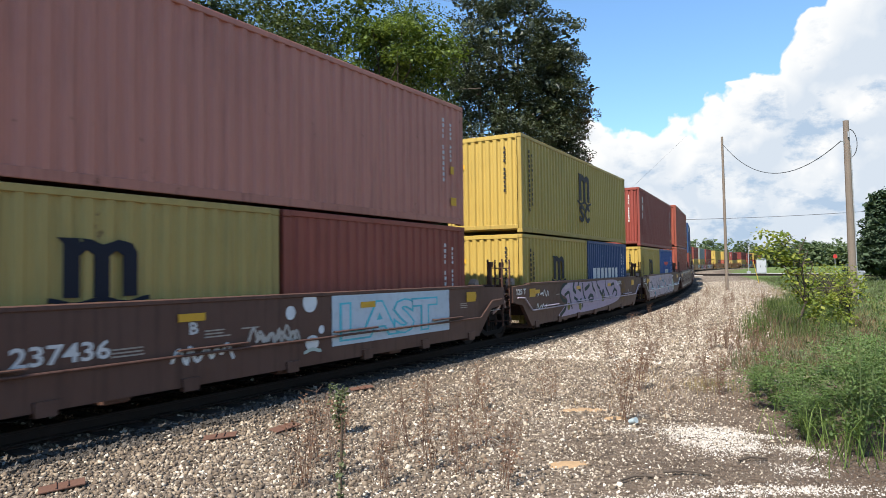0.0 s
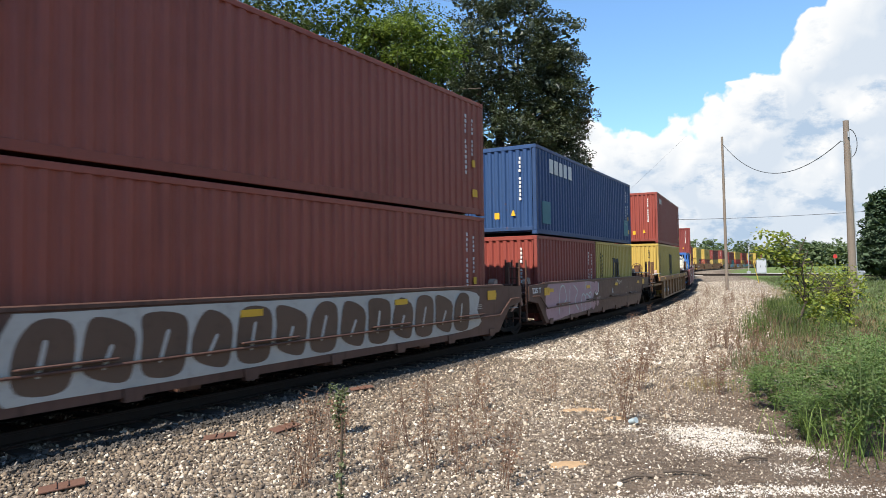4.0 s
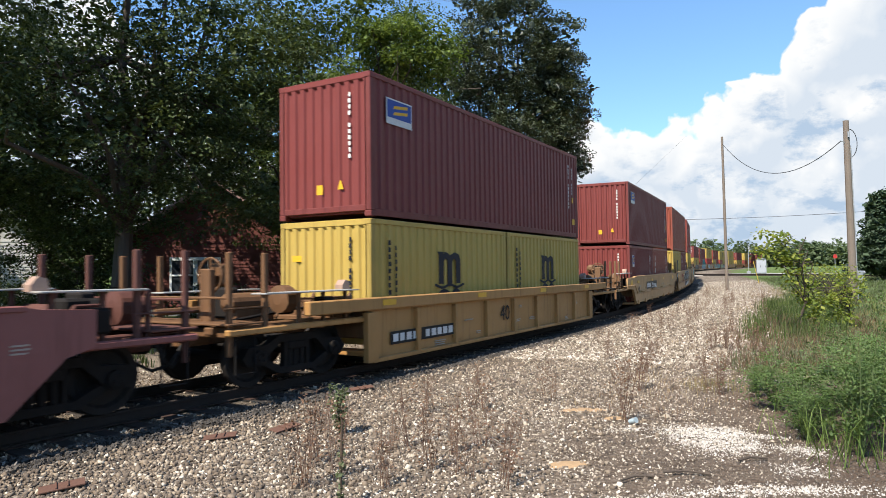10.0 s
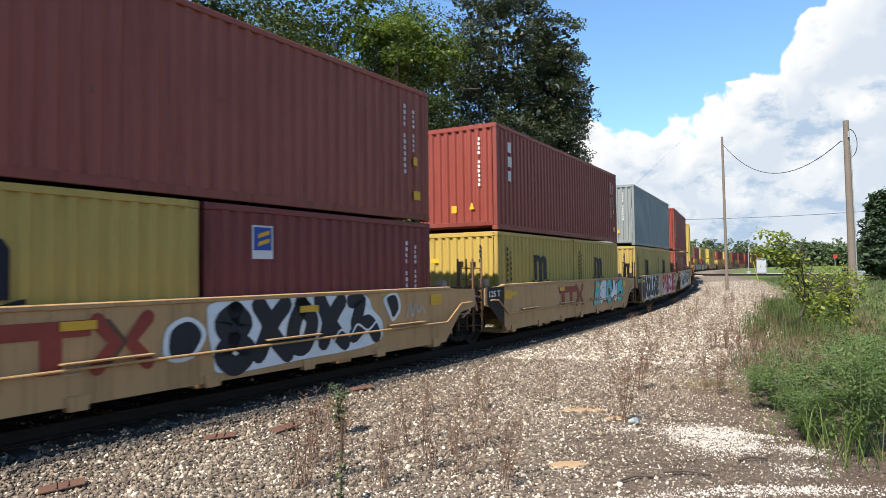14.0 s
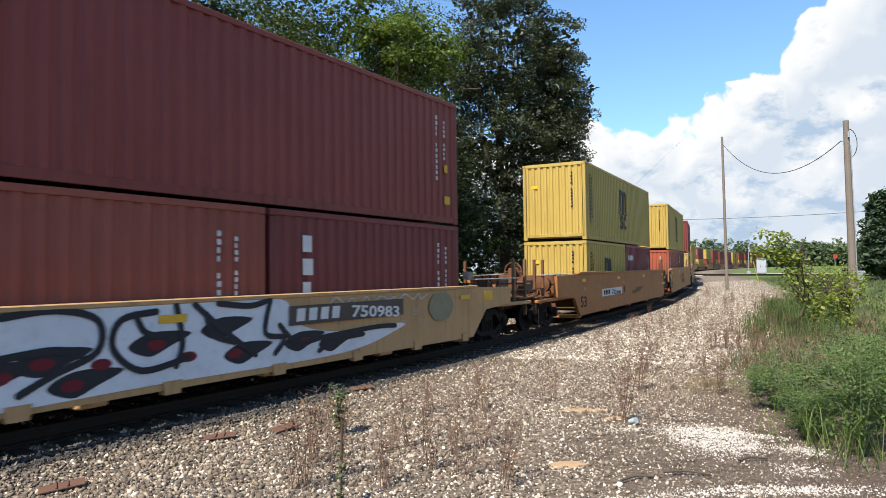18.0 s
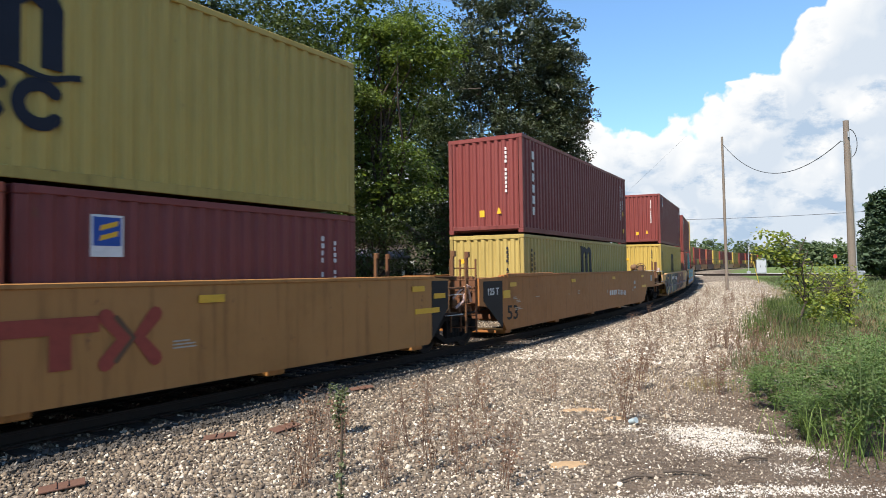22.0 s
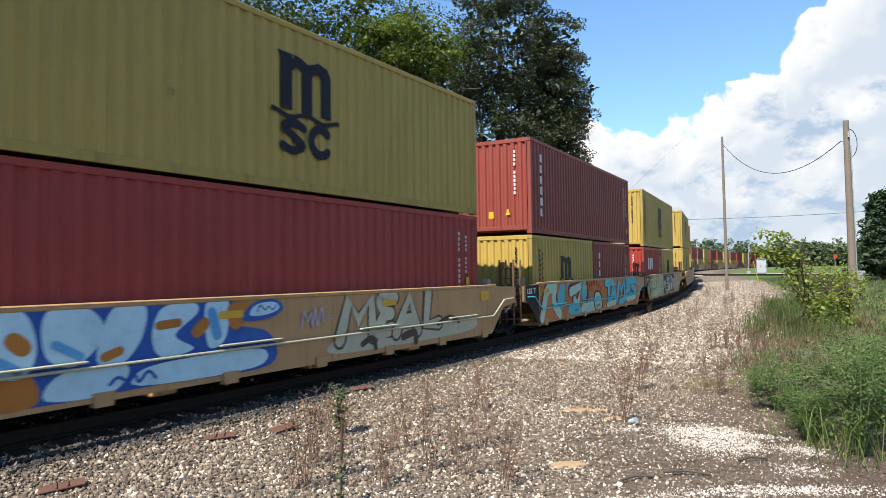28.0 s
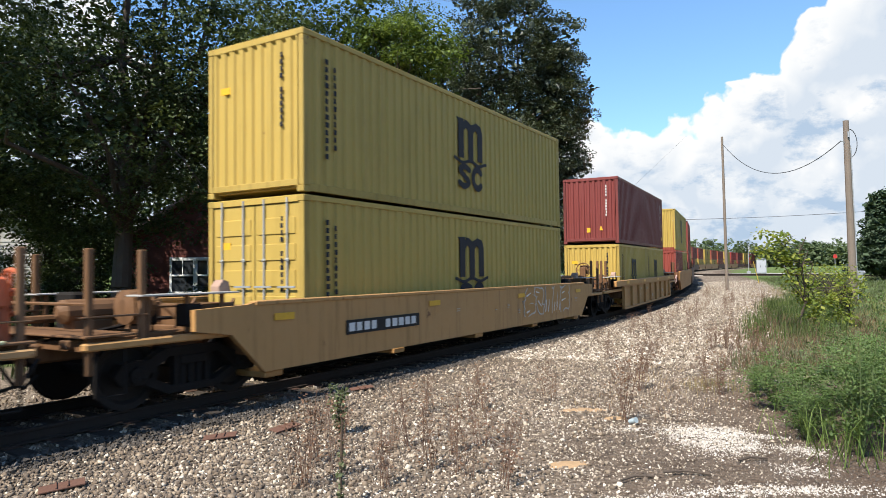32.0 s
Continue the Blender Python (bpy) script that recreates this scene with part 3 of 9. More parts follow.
def blocks(box, name, material, rows):
    """Flat pieces on the open side: x0, x1, z0, z1."""
    g = Geo()
    for x0, x1, z0, z1 in rows:
        g.box(x0, x1, SIDE, SIDE + 0.004, z0, z1)
    part(name, g, material, box)


def emblem_shape(w, h):
    """A heavy three-legged arch sign."""
    t = w * 0.21
    m = (w - t) / 2
    poly = [(0, 0), (t, 0), (t, h * 0.70), (t + (m - t) * 0.5, h * 0.80), (m, h * 0.72), (m, 0), (m + t, 0), (m + t, h * 0.70), (m + t + (m - t) * 0.5, h * 0.80), (w - t, h * 0.72), (w - t, 0), (w, 0),
            (w, h * 0.78), (w - t * 0.35, h * 0.94), (w - t * 1.3, h), (m + t * 1.25, h * 0.96), (m + t * 0.55, h * 0.90), (m - t * 0.1, h * 0.98), (m - t * 0.8, h), (t * 1.2, h * 0.95), (t, h * 0.92), (t, h), (-t * 0.35, h), (0, h * 0.90)]
    return Geo().prism(poly, "y", SIDE, SIDE + 0.004)


def wave_shape(w, h):
    """The wavy line under it."""
    n = 16
    top = [(-0.18 * w + 1.36 * w * i / n, -0.035 * h + 0.045 * h * math.cos(i / n * 4 * math.pi)) for i in range(n + 1)]
    return Geo().prism(top + [(x, z - 0.08 * h) for x, z in top[::-1]], "y", SIDE, SIDE + 0.004)


def curl_shapes(w, h):
    """A bent ribbon and an open ring below the sign."""
    g = Geo()
    ribbon(g, [(w * 0.44, h * 0.80), (w * 0.26, h * 0.92), (w * 0.08, h * 0.76), (w * 0.26, h * 0.50), (w * 0.42, h * 0.27), (w * 0.24, h * 0.08), (w * 0.06, h * 0.20)], h * 0.13, SIDE)
    ribbon(g, [(w * 0.76 + w * 0.18 * math.cos(a), h * 0.5 + h * 0.41 * math.sin(a)) for a in [0.75 + k * 0.48 for k in range(11)]], h * 0.14, SIDE)
    return g


def yellow_marks(box, L, H):
    """The dark sign, the two columns of small upright lettering, and the data block."""
    mid = L / 2
    if L > 10:
        w, h, z = 1.25, 0.98, 1.38
        part("emblem", cached(("emblem", 40), navy_mark, lambda: emblem_shape(w, h), "emblem"), navy_mark, box, at=pose(mid - w / 2, 0, z))
        part("emblem_line", cached(("wave", 40), navy_mark, lambda: wave_shape(w, h), "emblem_line"), navy_mark, box, at=pose(mid - w / 2, 0, z))
        part("emblem_foot", cached(("curls", 40), navy_mark, lambda: curl_shapes(1.35, 0.58), "emblem_foot"), navy_mark, box, at=pose(mid - 0.675, 0, z - 0.74))
    else:
        w, h, z = 0.98, 0.74, 1.24
        part("emblem", cached(("emblem", 20), navy_mark, lambda: emblem_shape(w, h), "emblem"), navy_mark, box, at=pose(mid - w / 2, 0, z))
        part("emblem_line", cached(("wave", 20), navy_mark, lambda: wave_shape(w, h), "emblem_line"), navy_mark, box, at=pose(mid - w / 2, 0, z))
        part("emblem_foot", cached(("curls", 20), navy_mark, lambda: curl_shapes(1.1, 0.5), "emblem_foot"), navy_mark, box, at=pose(mid - 0.55, 0, z - 0.64))

    def columns():
        g, rnd = Geo(), random.Random(2)
        for x, n, z0 in ((0.58, 13, H - 0.42), (0.82, 11, H - 0.52)):
            for i in range(n):
                z = z0 - i * 0.145
                wd = rnd.choice((0.085, 0.10, 0.075)) * (1.0 if x < 0.7 else 0.75)
                g.box(x, x + wd, SIDE, SIDE + 0.004, z - 0.095, z)
        return g
    part("lettering", cached(("columns", H), navy_mark, columns, "lettering"), navy_mark, box)


navy_mark = plain("dark_navy_marking", (0.010, 0.012, 0.020), 0.6, 0, 14, 0.3, 0.0)


def code_column(box, L, H, material, x, n=9, z=None, size=0.085):
    """A column of small character-sized bars."""
    z = H - 0.42 if z is None else z
    g, rnd = Geo(), random.Random(n)
    for i in range(n):
        if i in (4,):
            continue
        g.box(x, x + size * rnd.choice((0.75, 0.85, 0.6)), SIDE, SIDE + 0.004, z - i * size * 1.5 - size, z - i * size * 1.5)
    part("code", g, material, box)


def end_marks(box, H, material, spots=()):
    """The code down the front end, and stickers: y, z, w, h, pointed."""
    g, rnd = Geo(), random.Random(7)
    for i in range(12):
        if i in (4, 11):
            continue
        z = H - 0.36 - i * 0.125
        g.box(0.006, 0.012, -0.72, -0.72 + rnd.choice((0.06, 0.05, 0.065)), z - 0.085, z)
    part("end_code", g, material, box)
    for y, z, w, h, pointed in spots:
        g = Geo()
        if pointed:
            g.prism([(y - w / 2, z), (y + w / 2, z), (y + w * 0.1, z + h), (y - w * 0.1, z + h)], "x", 0.008, 0.014)
        else:
            g.box(0.008, 0.014, y - w / 2, y + w / 2, z, z + h)
        part("sticker", g, sticker, box, "yellow warning sticker")


def upright_word(box, n, x, z, size, material):
    """A word set upright letter under letter, as plain bars."""
    g, rnd = Geo(), random.Random(n * 7 + int(size * 100))
    for i in range(n):
        z1 = z - i * size * 1.12
        g.box(x, x + size * rnd.choice((0.62, 0.7, 0.55)), SIDE, SIDE + 0.004, z1 - size * 0.80, z1)
    part("brand_marking", g, material, box, "pale brand marking of upright bars")


def flat_word(box, n, x, z, w, h, material):
    """A word set level, as plain bars."""
    g, rnd = Geo(), random.Random(n * 3 + int(h * 100))
    step = w / n
    for i in range(n):
        g.box(x + i * step, x + i * step + step * rnd.choice((0.66, 0.76, 0.7)), SIDE, SIDE + 0.004, z, z + h)
    part("brand_marking", g, material, box)


def marks(box, colour, L, H, style):
    """What is written on a container."""
    if colour.startswith("yellow"):
        yellow_marks(box, L, H)
        end_marks(box, H, navy_mark, ((0.75, H * 0.68, 0.26, 0.13, False),))
        return
    end_marks(box, H, white_paint, style.get("spots", ((0.1, 0.5, 0.16, 0.2, False), (-0.45, 0.58, 0.15, 0.18, True))))
    code_column(box, L, H, white_paint, L - 0.95, 12)
    code_column(box, L, H, white_paint, L - 0.62, 9, H - 0.5, 0.07)
    blocks(box, "sticker", sticker, ((L - 0.60, L - 0.46, H - 1.70, H - 1.52), (L - 0.60, L - 0.36, 0.45, 0.64)))
    if "up" in style:
        n, size = style["up"]
        upright_word(box, n, 0.75, H - 0.42, size, white_paint)
    if "flat" in style:
        n, x, z, w, h = style["flat"]
        flat_word(box, n, x, z, w, h, white_paint)
    if "badge" in style:
        x, z = style["badge"]
        bw = style.get("wide", 0.44)
        blocks(box, "badge", white_paint, ((x, x + bw, z, z + 0.54),))
        g = Geo().box(x + 0.03, x + bw - 0.03, SIDE - 0.003, SIDE, z + 0.14, z + 0.51)
        part("badge_field", g, plain("badge_blue", (0.02, 0.06, 0.25), 0.5, 0, 20, 0.1, 0.0), box)
        g = Geo()
        for k in range(2):
            a = z + 0.20 + 0.13 * k
            g.prism([(x + bw * 0.25, a), (x + bw * 0.8, a + 0.07), (x + bw * 0.84, a + 0.14), (x + bw * 0.3, a + 0.07)], "y", SIDE - 0.006, SIDE - 0.003)
        part("badge_stroke", g, sticker, box)
    if "bird" in style:
        g = Geo()
        for a in (35, -35):
            c, s = math.cos(radians(a)), math.sin(radians(a))
            q = [(-0.9, -0.05), (0.9, -0.1), (0.9, 0.1), (-0.9, 0.05)]
            g.prism([(1.08 + (u * c - v * s) * 0.55, H - 0.64 + (u * s + v * c) * 0.5) for u, v in q], "y", SIDE - (0.001 if a > 0 else 0), SIDE + 0.003)
        part("emblem", g, plain("orange_marking", (0.75, 0.28, 0.04), 0.5, 0, 20, 0.1, 0.0), box)


# --- graffiti: flat painted shapes on the car's side ---
def graffiti(car, x0, x1, z0, z1, fills, line, seed, y, glyphs=None, lean=0.0):
    """A row of heavy painted shapes of slanting strokes, each on a wider outline of another colour."""
    rnd = random.Random(seed)
    n = glyphs or max(3, int((x1 - x0) / ((z1 - z0) * 0.85)))
    step = (x1 - x0) / n
    gs = {f: Geo() for f in fills}
    back, inner = Geo(), Geo()
    lay = 0

    def stroke(g, a, b, w0, w1, y0, y1, bow=0.0):
        """A bowed ribbon with round ends."""
        a, b = Vector(a), Vector(b)
        d = (b - a).normalized()
        q = Vector((-d.y, d.x))
        mid = (a + b) / 2 + q * bow
        left, right = [], []
        for k in range(6):
            t = k / 5
            p = a * (1 - t) ** 2 + mid * 2 * t * (1 - t) + b * t * t
            w = w0 + (w1 - w0) * t
            left.append(p + q * w)
            right.append(p - q * w)
        cap1 = [b + d * w1 * math.sin(c) + q * w1 * math.cos(c) for c in (0.6, 1.2, 1.8, 2.4)]
        cap0 = [a - d * w0 * math.sin(c) - q * w0 * math.cos(c) for c in (0.6, 1.2, 1.8, 2.4)]
        g.prism([(v.x, min(max(v.y, z0 - 0.04), z1 + 0.03)) for v in left + cap1 + right[::-1] + cap0], "y", y0, y1)

    for i in range(n):
        cx = x0 + (i + 0.5) * step
        h, fill = z1 - z0, fills[i % len(fills)]
        t = min(step * 0.19, h * 0.18)
        at = lambda p, q: (cx + (p - 0.5) * step * 0.9 + (q - 0.5) * lean * h, z0 + 0.06 * h + q * h * 0.88)
        kind = rnd.randrange(5)
        if kind == 0:
            runs = [((0.1, 0.9), (0.75, 0.8)), ((0.75, 0.8), (0.3, 0.5)), ((0.3, 0.5), (0.95, 0.1))]
        elif kind == 1:
            runs = [((0.5 + 0.42 * math.cos(k * 0.9), 0.5 + 0.46 * math.sin(k * 0.9)), (0.5 + 0.42 * math.cos(k * 0.9 + 0.9), 0.5 + 0.46 * math.sin(k * 0.9 + 0.9))) for k in range(7)]
        elif kind == 2:
            runs = [((0.1, 0.0), (0.4, 1.0)), ((0.45, 0.0), (0.75, 1.0)), ((0.8, 0.0), (1.05, 0.8))]
        elif kind == 3:
            runs = [((0.0, 0.3), (0.35, 0.95)), ((0.35, 0.95), (0.6, 0.1)), ((0.6, 0.1), (1.0, 0.7))]
        else:
            runs = [((0.1, 0.75), (0.9, 0.95)), ((0.05, 0.4), (0.95, 0.55)), ((0.1, 0.05), (0.9, 0.2))]
        for a, b in runs:
            a, b = at(*a), at(*b)
            w0, w1 = t * rnd.uniform(0.8, 1.25), t * rnd.uniform(0.8, 1.25)
            lay += 1
            bow = rnd.uniform(-0.35, 0.35) * step if kind != 1 else 0.0
            # each letter overlaps the one before it
            front = y - 0.004 - 0.0012 * i - 0.00004 * lay
            stroke(back, a, b, w0 + 0.045, w1 + 0.045, front, y, bow)
            stroke(gs[fill], a, b, w0, w1, front - 0.0006, y, bow)
            if rnd.random() < 0.5:
                k = rnd.uniform(0.3, 0.6)
                m = (a[0] + (b[0] - a[0]) * k, a[1] + (b[1] - a[1]) * k)
                stroke(inner, a, m, w0 * 0.18, w1 * 0.12, front - 0.0010, y)
    part("graffiti_outline", back, line, car, "sprayed graffiti outline")
    for f, g in gs.items():
        if g.v:
            part("graffiti_fill", g, f, car, "sprayed graffiti fill")
    if inner.v:
        part("graffiti_shine", inner, white_paint, car)


def spray(name, rgb):
    return plain("spray_" + name, rgb, 0.6, 0, 6, 0.25, 0.0)


def graffiti_word(car, text, x, z, h, fill, line, y, width=None, fat=0.035, rim=0.075):
    """A sprayed word in heavy letters on a wider rim."""
    back, front = words(text, h, line, rim), words(text, h, fill, fat)
    lo, hi = min(v.co.x for v in front.vertices), max(v.co.x for v in front.vertices)
    k = width / (hi - lo) if width else 1.0
    m = Matrix.Diagonal((k, 1, 1, 1))
    part("graffiti_outline", back, line, car, at=Matrix.Translation((x - lo * k, y - 0.002, z)) @ m)
    part("graffiti_word", front, fill, car, at=Matrix.Translation((x - lo * k, y - 0.008, z)) @ m)


def smooth_line(pts, closed=False, n=5):
    """Points of a curve that runs through the given ones."""
    P, out = [Vector(p) for p in pts], []
    m = len(P)
    for k in range(m if closed else m - 1):
        a, b = P[(k - 1) % m if closed else max(k - 1, 0)], P[k]
        c, d = P[(k + 1) % m], P[(k + 2) % m if closed else min(k + 2, m - 1)]
        for j in range(n):
            t = j / n
            out.append(0.5 * (2 * b + (c - a) * t + (2 * a - 5 * b + 4 * c - d) * t * t + (3 * b - a - 3 * c + d) * t ** 3))
    return out if closed else out + [P[-1]]


def ribbon(g, pts, w, y, sharp=False):
    """A painted line of half-width w through pts, with rounded ends, lying at depth y."""
    line = [Vector(p) for p in pts] if sharp else smooth_line(pts)
    V, F = [], []
    m = len(line)
    for k, p in enumerate(line):
        d = (line[min(k + 1, m - 1)] - line[max(k - 1, 0)]).normalized()
        q = Vector((-d.y, d.x)) * w
        V += [(p.x + q.x, y, p.y + q.y), (p.x - q.x, y, p.y - q.y)]
    F += [(2 * k, 2 * k + 1, 2 * k + 3, 2 * k + 2) for k in range(m - 1)]
    g.add(V, F)
    for e, o in ((0, 1), (m - 1, m - 2)):
        d = (line[e] - line[o]).normalized()
        q = Vector((-d.y, d.x))
        cap = [line[e] + (q * math.cos(a) + d * math.sin(a)) * w for a in (0.0, 0.8, 1.57, 2.34, 3.14)]
        g.add([(v.x, y, v.y) for v in cap], [tuple(range(5))])


def blob(g, pts, y):
    """A painted field with a smooth edge."""
    edge = smooth_line(pts, True)
    g.add([(v.x, y, v.y) for v in edge], [tuple(range(len(edge)))])


def disc(x, v, r, k=1.0):
    """Corner points of a round field; k stretches it upwards."""
    return [(x + r * math.cos(a * 1.047), v + r * k * math.sin(a * 1.047)) for a in range(6)]


def mural(car, y, rows, lo=0.40, hi=1.45):
    """Painted lines and fields on a car's side, one over the other. Rows: paint, half-width (0 for a field, negative for a straight-edged
    line), points; the points' heights run from 0 at the well's foot to 1 at its rim."""
    gs = {}
    for i, (mat, w, pts) in enumerate(rows):
        at = [(x, lo + (hi - lo) * v) for x, v in pts]
        g = gs.setdefault(mat, Geo())
        if w == 0:
            blob(g, at, y - 0.0006 * i)
        else:
            ribbon(g, at, abs(w), y - 0.0006 * i, w < 0)
    for mat, g in gs.items():
        lo_z, hi_z = lo - 0.07, hi + 0.015
        g.v = [(a, b, min(max(c, lo_z), hi_z)) for a, b, c in g.v]
        part("graffiti_fill", g, mat, car, "sprayed graffiti paint")


# letters of heavy straight strokes in a unit field
STROKES = {
    "P": [[(0.2, 0), (0.22, 0.93), (0.62, 0.95), (0.86, 0.72), (0.62, 0.45), (0.25, 0.42)]],
    "R": [[(0.18, 0), (0.3, 0.5), (0.22, 0.95)], [(0.3, 0.62), (0.6, 0.95), (0.88, 0.92)], [(0.8, 0.95), (0.78, 0.62)]],
    "A": [[(0.28, 0.92), (0.72, 0.92), (0.86, 0.05)], [(0.82, 0.55), (0.35, 0.5), (0.18, 0.22), (0.4, 0.05), (0.82, 0.1)]],
    "Z": [[(0.14, 0.92), (0.84, 0.92), (0.2, 0.1), (0.9, 0.1)]],
    "E": [[(0.88, 0.93), (0.22, 0.9), (0.42, 0.52), (0.18, 0.08), (0.9, 0.12)], [(0.4, 0.52), (0.75, 0.52)]],
    "K": [[(0.2, 0), (0.24, 1.0)], [(0.85, 1.0), (0.36, 0.5), (0.88, 0.0)]],
    "O": [[(0.5, 0.93), (0.16, 0.7), (0.16, 0.3), (0.5, 0.07), (0.84, 0.3), (0.84, 0.7), (0.5, 0.93)]],
    "L": [[(0.24, 1.0), (0.22, 0.12), (0.85, 0.12)]],
    "D": [[(0.2, 0.06), (0.2, 0.93), (0.6, 0.92), (0.86, 0.5), (0.6, 0.08), (0.2, 0.08)]],
    "!": [[(0.5, 1.0), (0.45, 0.45)], [(0.45, 0.14), (0.5, 0.12)]],
    "M": [[(0.1, 0), (0.24, 0.95), (0.5, 0.4), (0.78, 0.95), (0.9, 0)]],
    "V": [[(0.12, 0.0), (0.5, 0.95), (0.88, 0.0)], [(0.3, 0.3), (0.7, 0.3)]],
    "T": [[(0.08, 0.92), (0.92, 0.92)], [(0.5, 0.92), (0.5, 0.0)]],
    "S": [[(0.85, 0.85), (0.5, 0.95), (0.2, 0.75), (0.5, 0.5), (0.82, 0.28), (0.5, 0.06), (0.12, 0.14)]],
}


def letter_rows(spans, paint_mat, w, rim_mat=None, rim=0.05, v0=0.06, v1=0.94, slant=0.0):
    """Rows for mural(): heavy letters, each within its own span x0, x1."""
    rows = []
    for text, x0, x1 in spans:
        runs = [[(x0 + (x1 - x0) * a + slant * (b - 0.5), v0 + (v1 - v0) * b) for a, b in run] for run in STROKES[text]]
        if rim_mat:
            rows += [(rim_mat, -(w + rim), r) for r in runs]
        rows += [(paint_mat, -w if text in "ZKLMTV!" else w, r) for r in runs]
    return rows


def scribble(mat, x0, x1, v0, v1, n, seed, w=0.018):
    """A quick handwritten tag that nobody can read."""
    rnd = random.Random(seed)
    pts = []
    for k in range(n):
        pts.append((x0 + (x1 - x0) * (k + rnd.uniform(-0.4, 0.4)) / (n - 1), v0 + (v1 - v0) * (rnd.uniform(0.6, 1) if k % 2 else rnd.uniform(0, 0.4))))
    return (mat, w, pts)


def fleet_number(car, text, x0, x1, z, h, material, y, slant=0.12):
    """Stencilled digits fitted between x0 and x1."""
    me = words(text, h, material, 0.006)
    lo, hi = min(v.co.x for v in me.vertices), max(v.co.x for v in me.vertices)
    k = (x1 - x0) / (hi - lo)
    m = Matrix(((k, 0, slant, x0 - lo * k), (0, 1, 0, y), (0, 0, 1, z), (0, 0, 0, 1)))
    part("number_marking", me, material, car, at=m)


def mark_bars(car, x0, x1, z, h, material, y, n=4):
    """The owner's mark as plain slanting bars."""
    g, step = Geo(), (x1 - x0) / n
    for i in range(n):
        a = x0 + i * step
        g.prism([(a, z), (a + step * 0.66, z), (a + step * 0.66 + h * 0.12, z + h), (a + h * 0.12, z + h)], "y", y, y + 0.003)
    part("number_marking", g, material, car)


def wheel_sign(car, x, z, r):
    """A faded ochre ring with a cross in it."""
    ochre = spray("ochre", (0.150, 0.082, 0.026))
    g = Geo()
    for a, b in ((0.78, 1.0), (0.0, 0.34)):
        for i in range(24):
            t, u = 2 * math.pi * i / 24, 2 * math.pi * (i + 1) / 24
            q = [(x + r * k * math.cos(w), -1.5345, z + r * k * math.sin(w)) for k, w in ((b, t), (b, u), (a, u), (a, t))]
            g.add(q[:3] if a == 0 else q, [(0, 1, 2)] if a == 0 else [(0, 1, 2, 3)])
    for dx, dz in ((1, 0), (0, 1), (-1, 0), (0, -1)):
        ribbon(g, [(x + dx * r * 0.33, z + dz * r * 0.33), (x + dx * r * 0.79, z + dz * r * 0.79)], r * 0.13, -1.5345, True)
    part("brand_marking", g, ochre, car, "faded ochre wheel-shaped brand sign")


def placard(car, x, z, w, h):
    part("placard", Geo().box(x, x + w, -1.532, -1.524, z, z + h), reflect, car, "yellow reflective placard")


# --- well cars ---
CAR = {
    "brown": (0.088, 0.040, 0.026), "mauve": (0.200, 0.066, 0.054), "tan": (0.40, 0.228, 0.095), "amber": (0.305, 0.132, 0.031), "russet": (0.285, 0.104, 0.022), "bronze": (0.215, 0.108, 0.042), "gold": (0.335, 0.168, 0.050),
    "sand": (0.36, 0.19, 0.064),
}


def coat(colour):
    return paint("car_" + colour, CAR[colour], 0.55, 0.3, 0.55, 0.6)


def side_outline(x0, x1, e0, e1, top, bot):
    """The side of a well: deep between the bogies, shallow over them."""
    pts = [(x0 + 0.1, bot), (x1 - 0.1, bot), (x1 + 0.55, bot + 0.62), (e1, bot + 0.72), (e1, top - 0.06), (x1 + 0.25, top - 0.03), (x1 + 0.1, top), (x0 - 0.1, top), (x0 - 0.25, top - 0.03),
           (e0, top - 0.06), (e0, bot + 0.72), (x0 - 0.55, bot + 0.62)]
    return pts


def ladder(h, w=0.4):
    g = Geo()
    for y in (0, w):
        g.cbox(-0.02, 0.02, y - 0.02, y + 0.02, 0, h, 0.006)
    for k in range(int(h / 0.28)):
        g.tube((0, 0, 0.12 + k * 0.28), (0, w, 0.12 + k * 0.28), 0.014, 6)
    return g


def brake_wheel():
    g = Geo()
    n = 16
    ring = [(0.0, 0.27 * math.cos(2 * math.pi * i / n), 0.27 * math.sin(2 * math.pi * i / n)) for i in range(n + 1)]
    g.bar(ring, 0.022, 6)
    for i in range(0, n, 4):
        g.tube((0, 0, 0), ring[i], 0.018, 5)
    return g.tube((-0.05, 0, 0), (0.16, 0, 0), 0.05, 8).cbox(0.08, 0.3, -0.15, 0.15, -0.18, 0.18, 0.03)


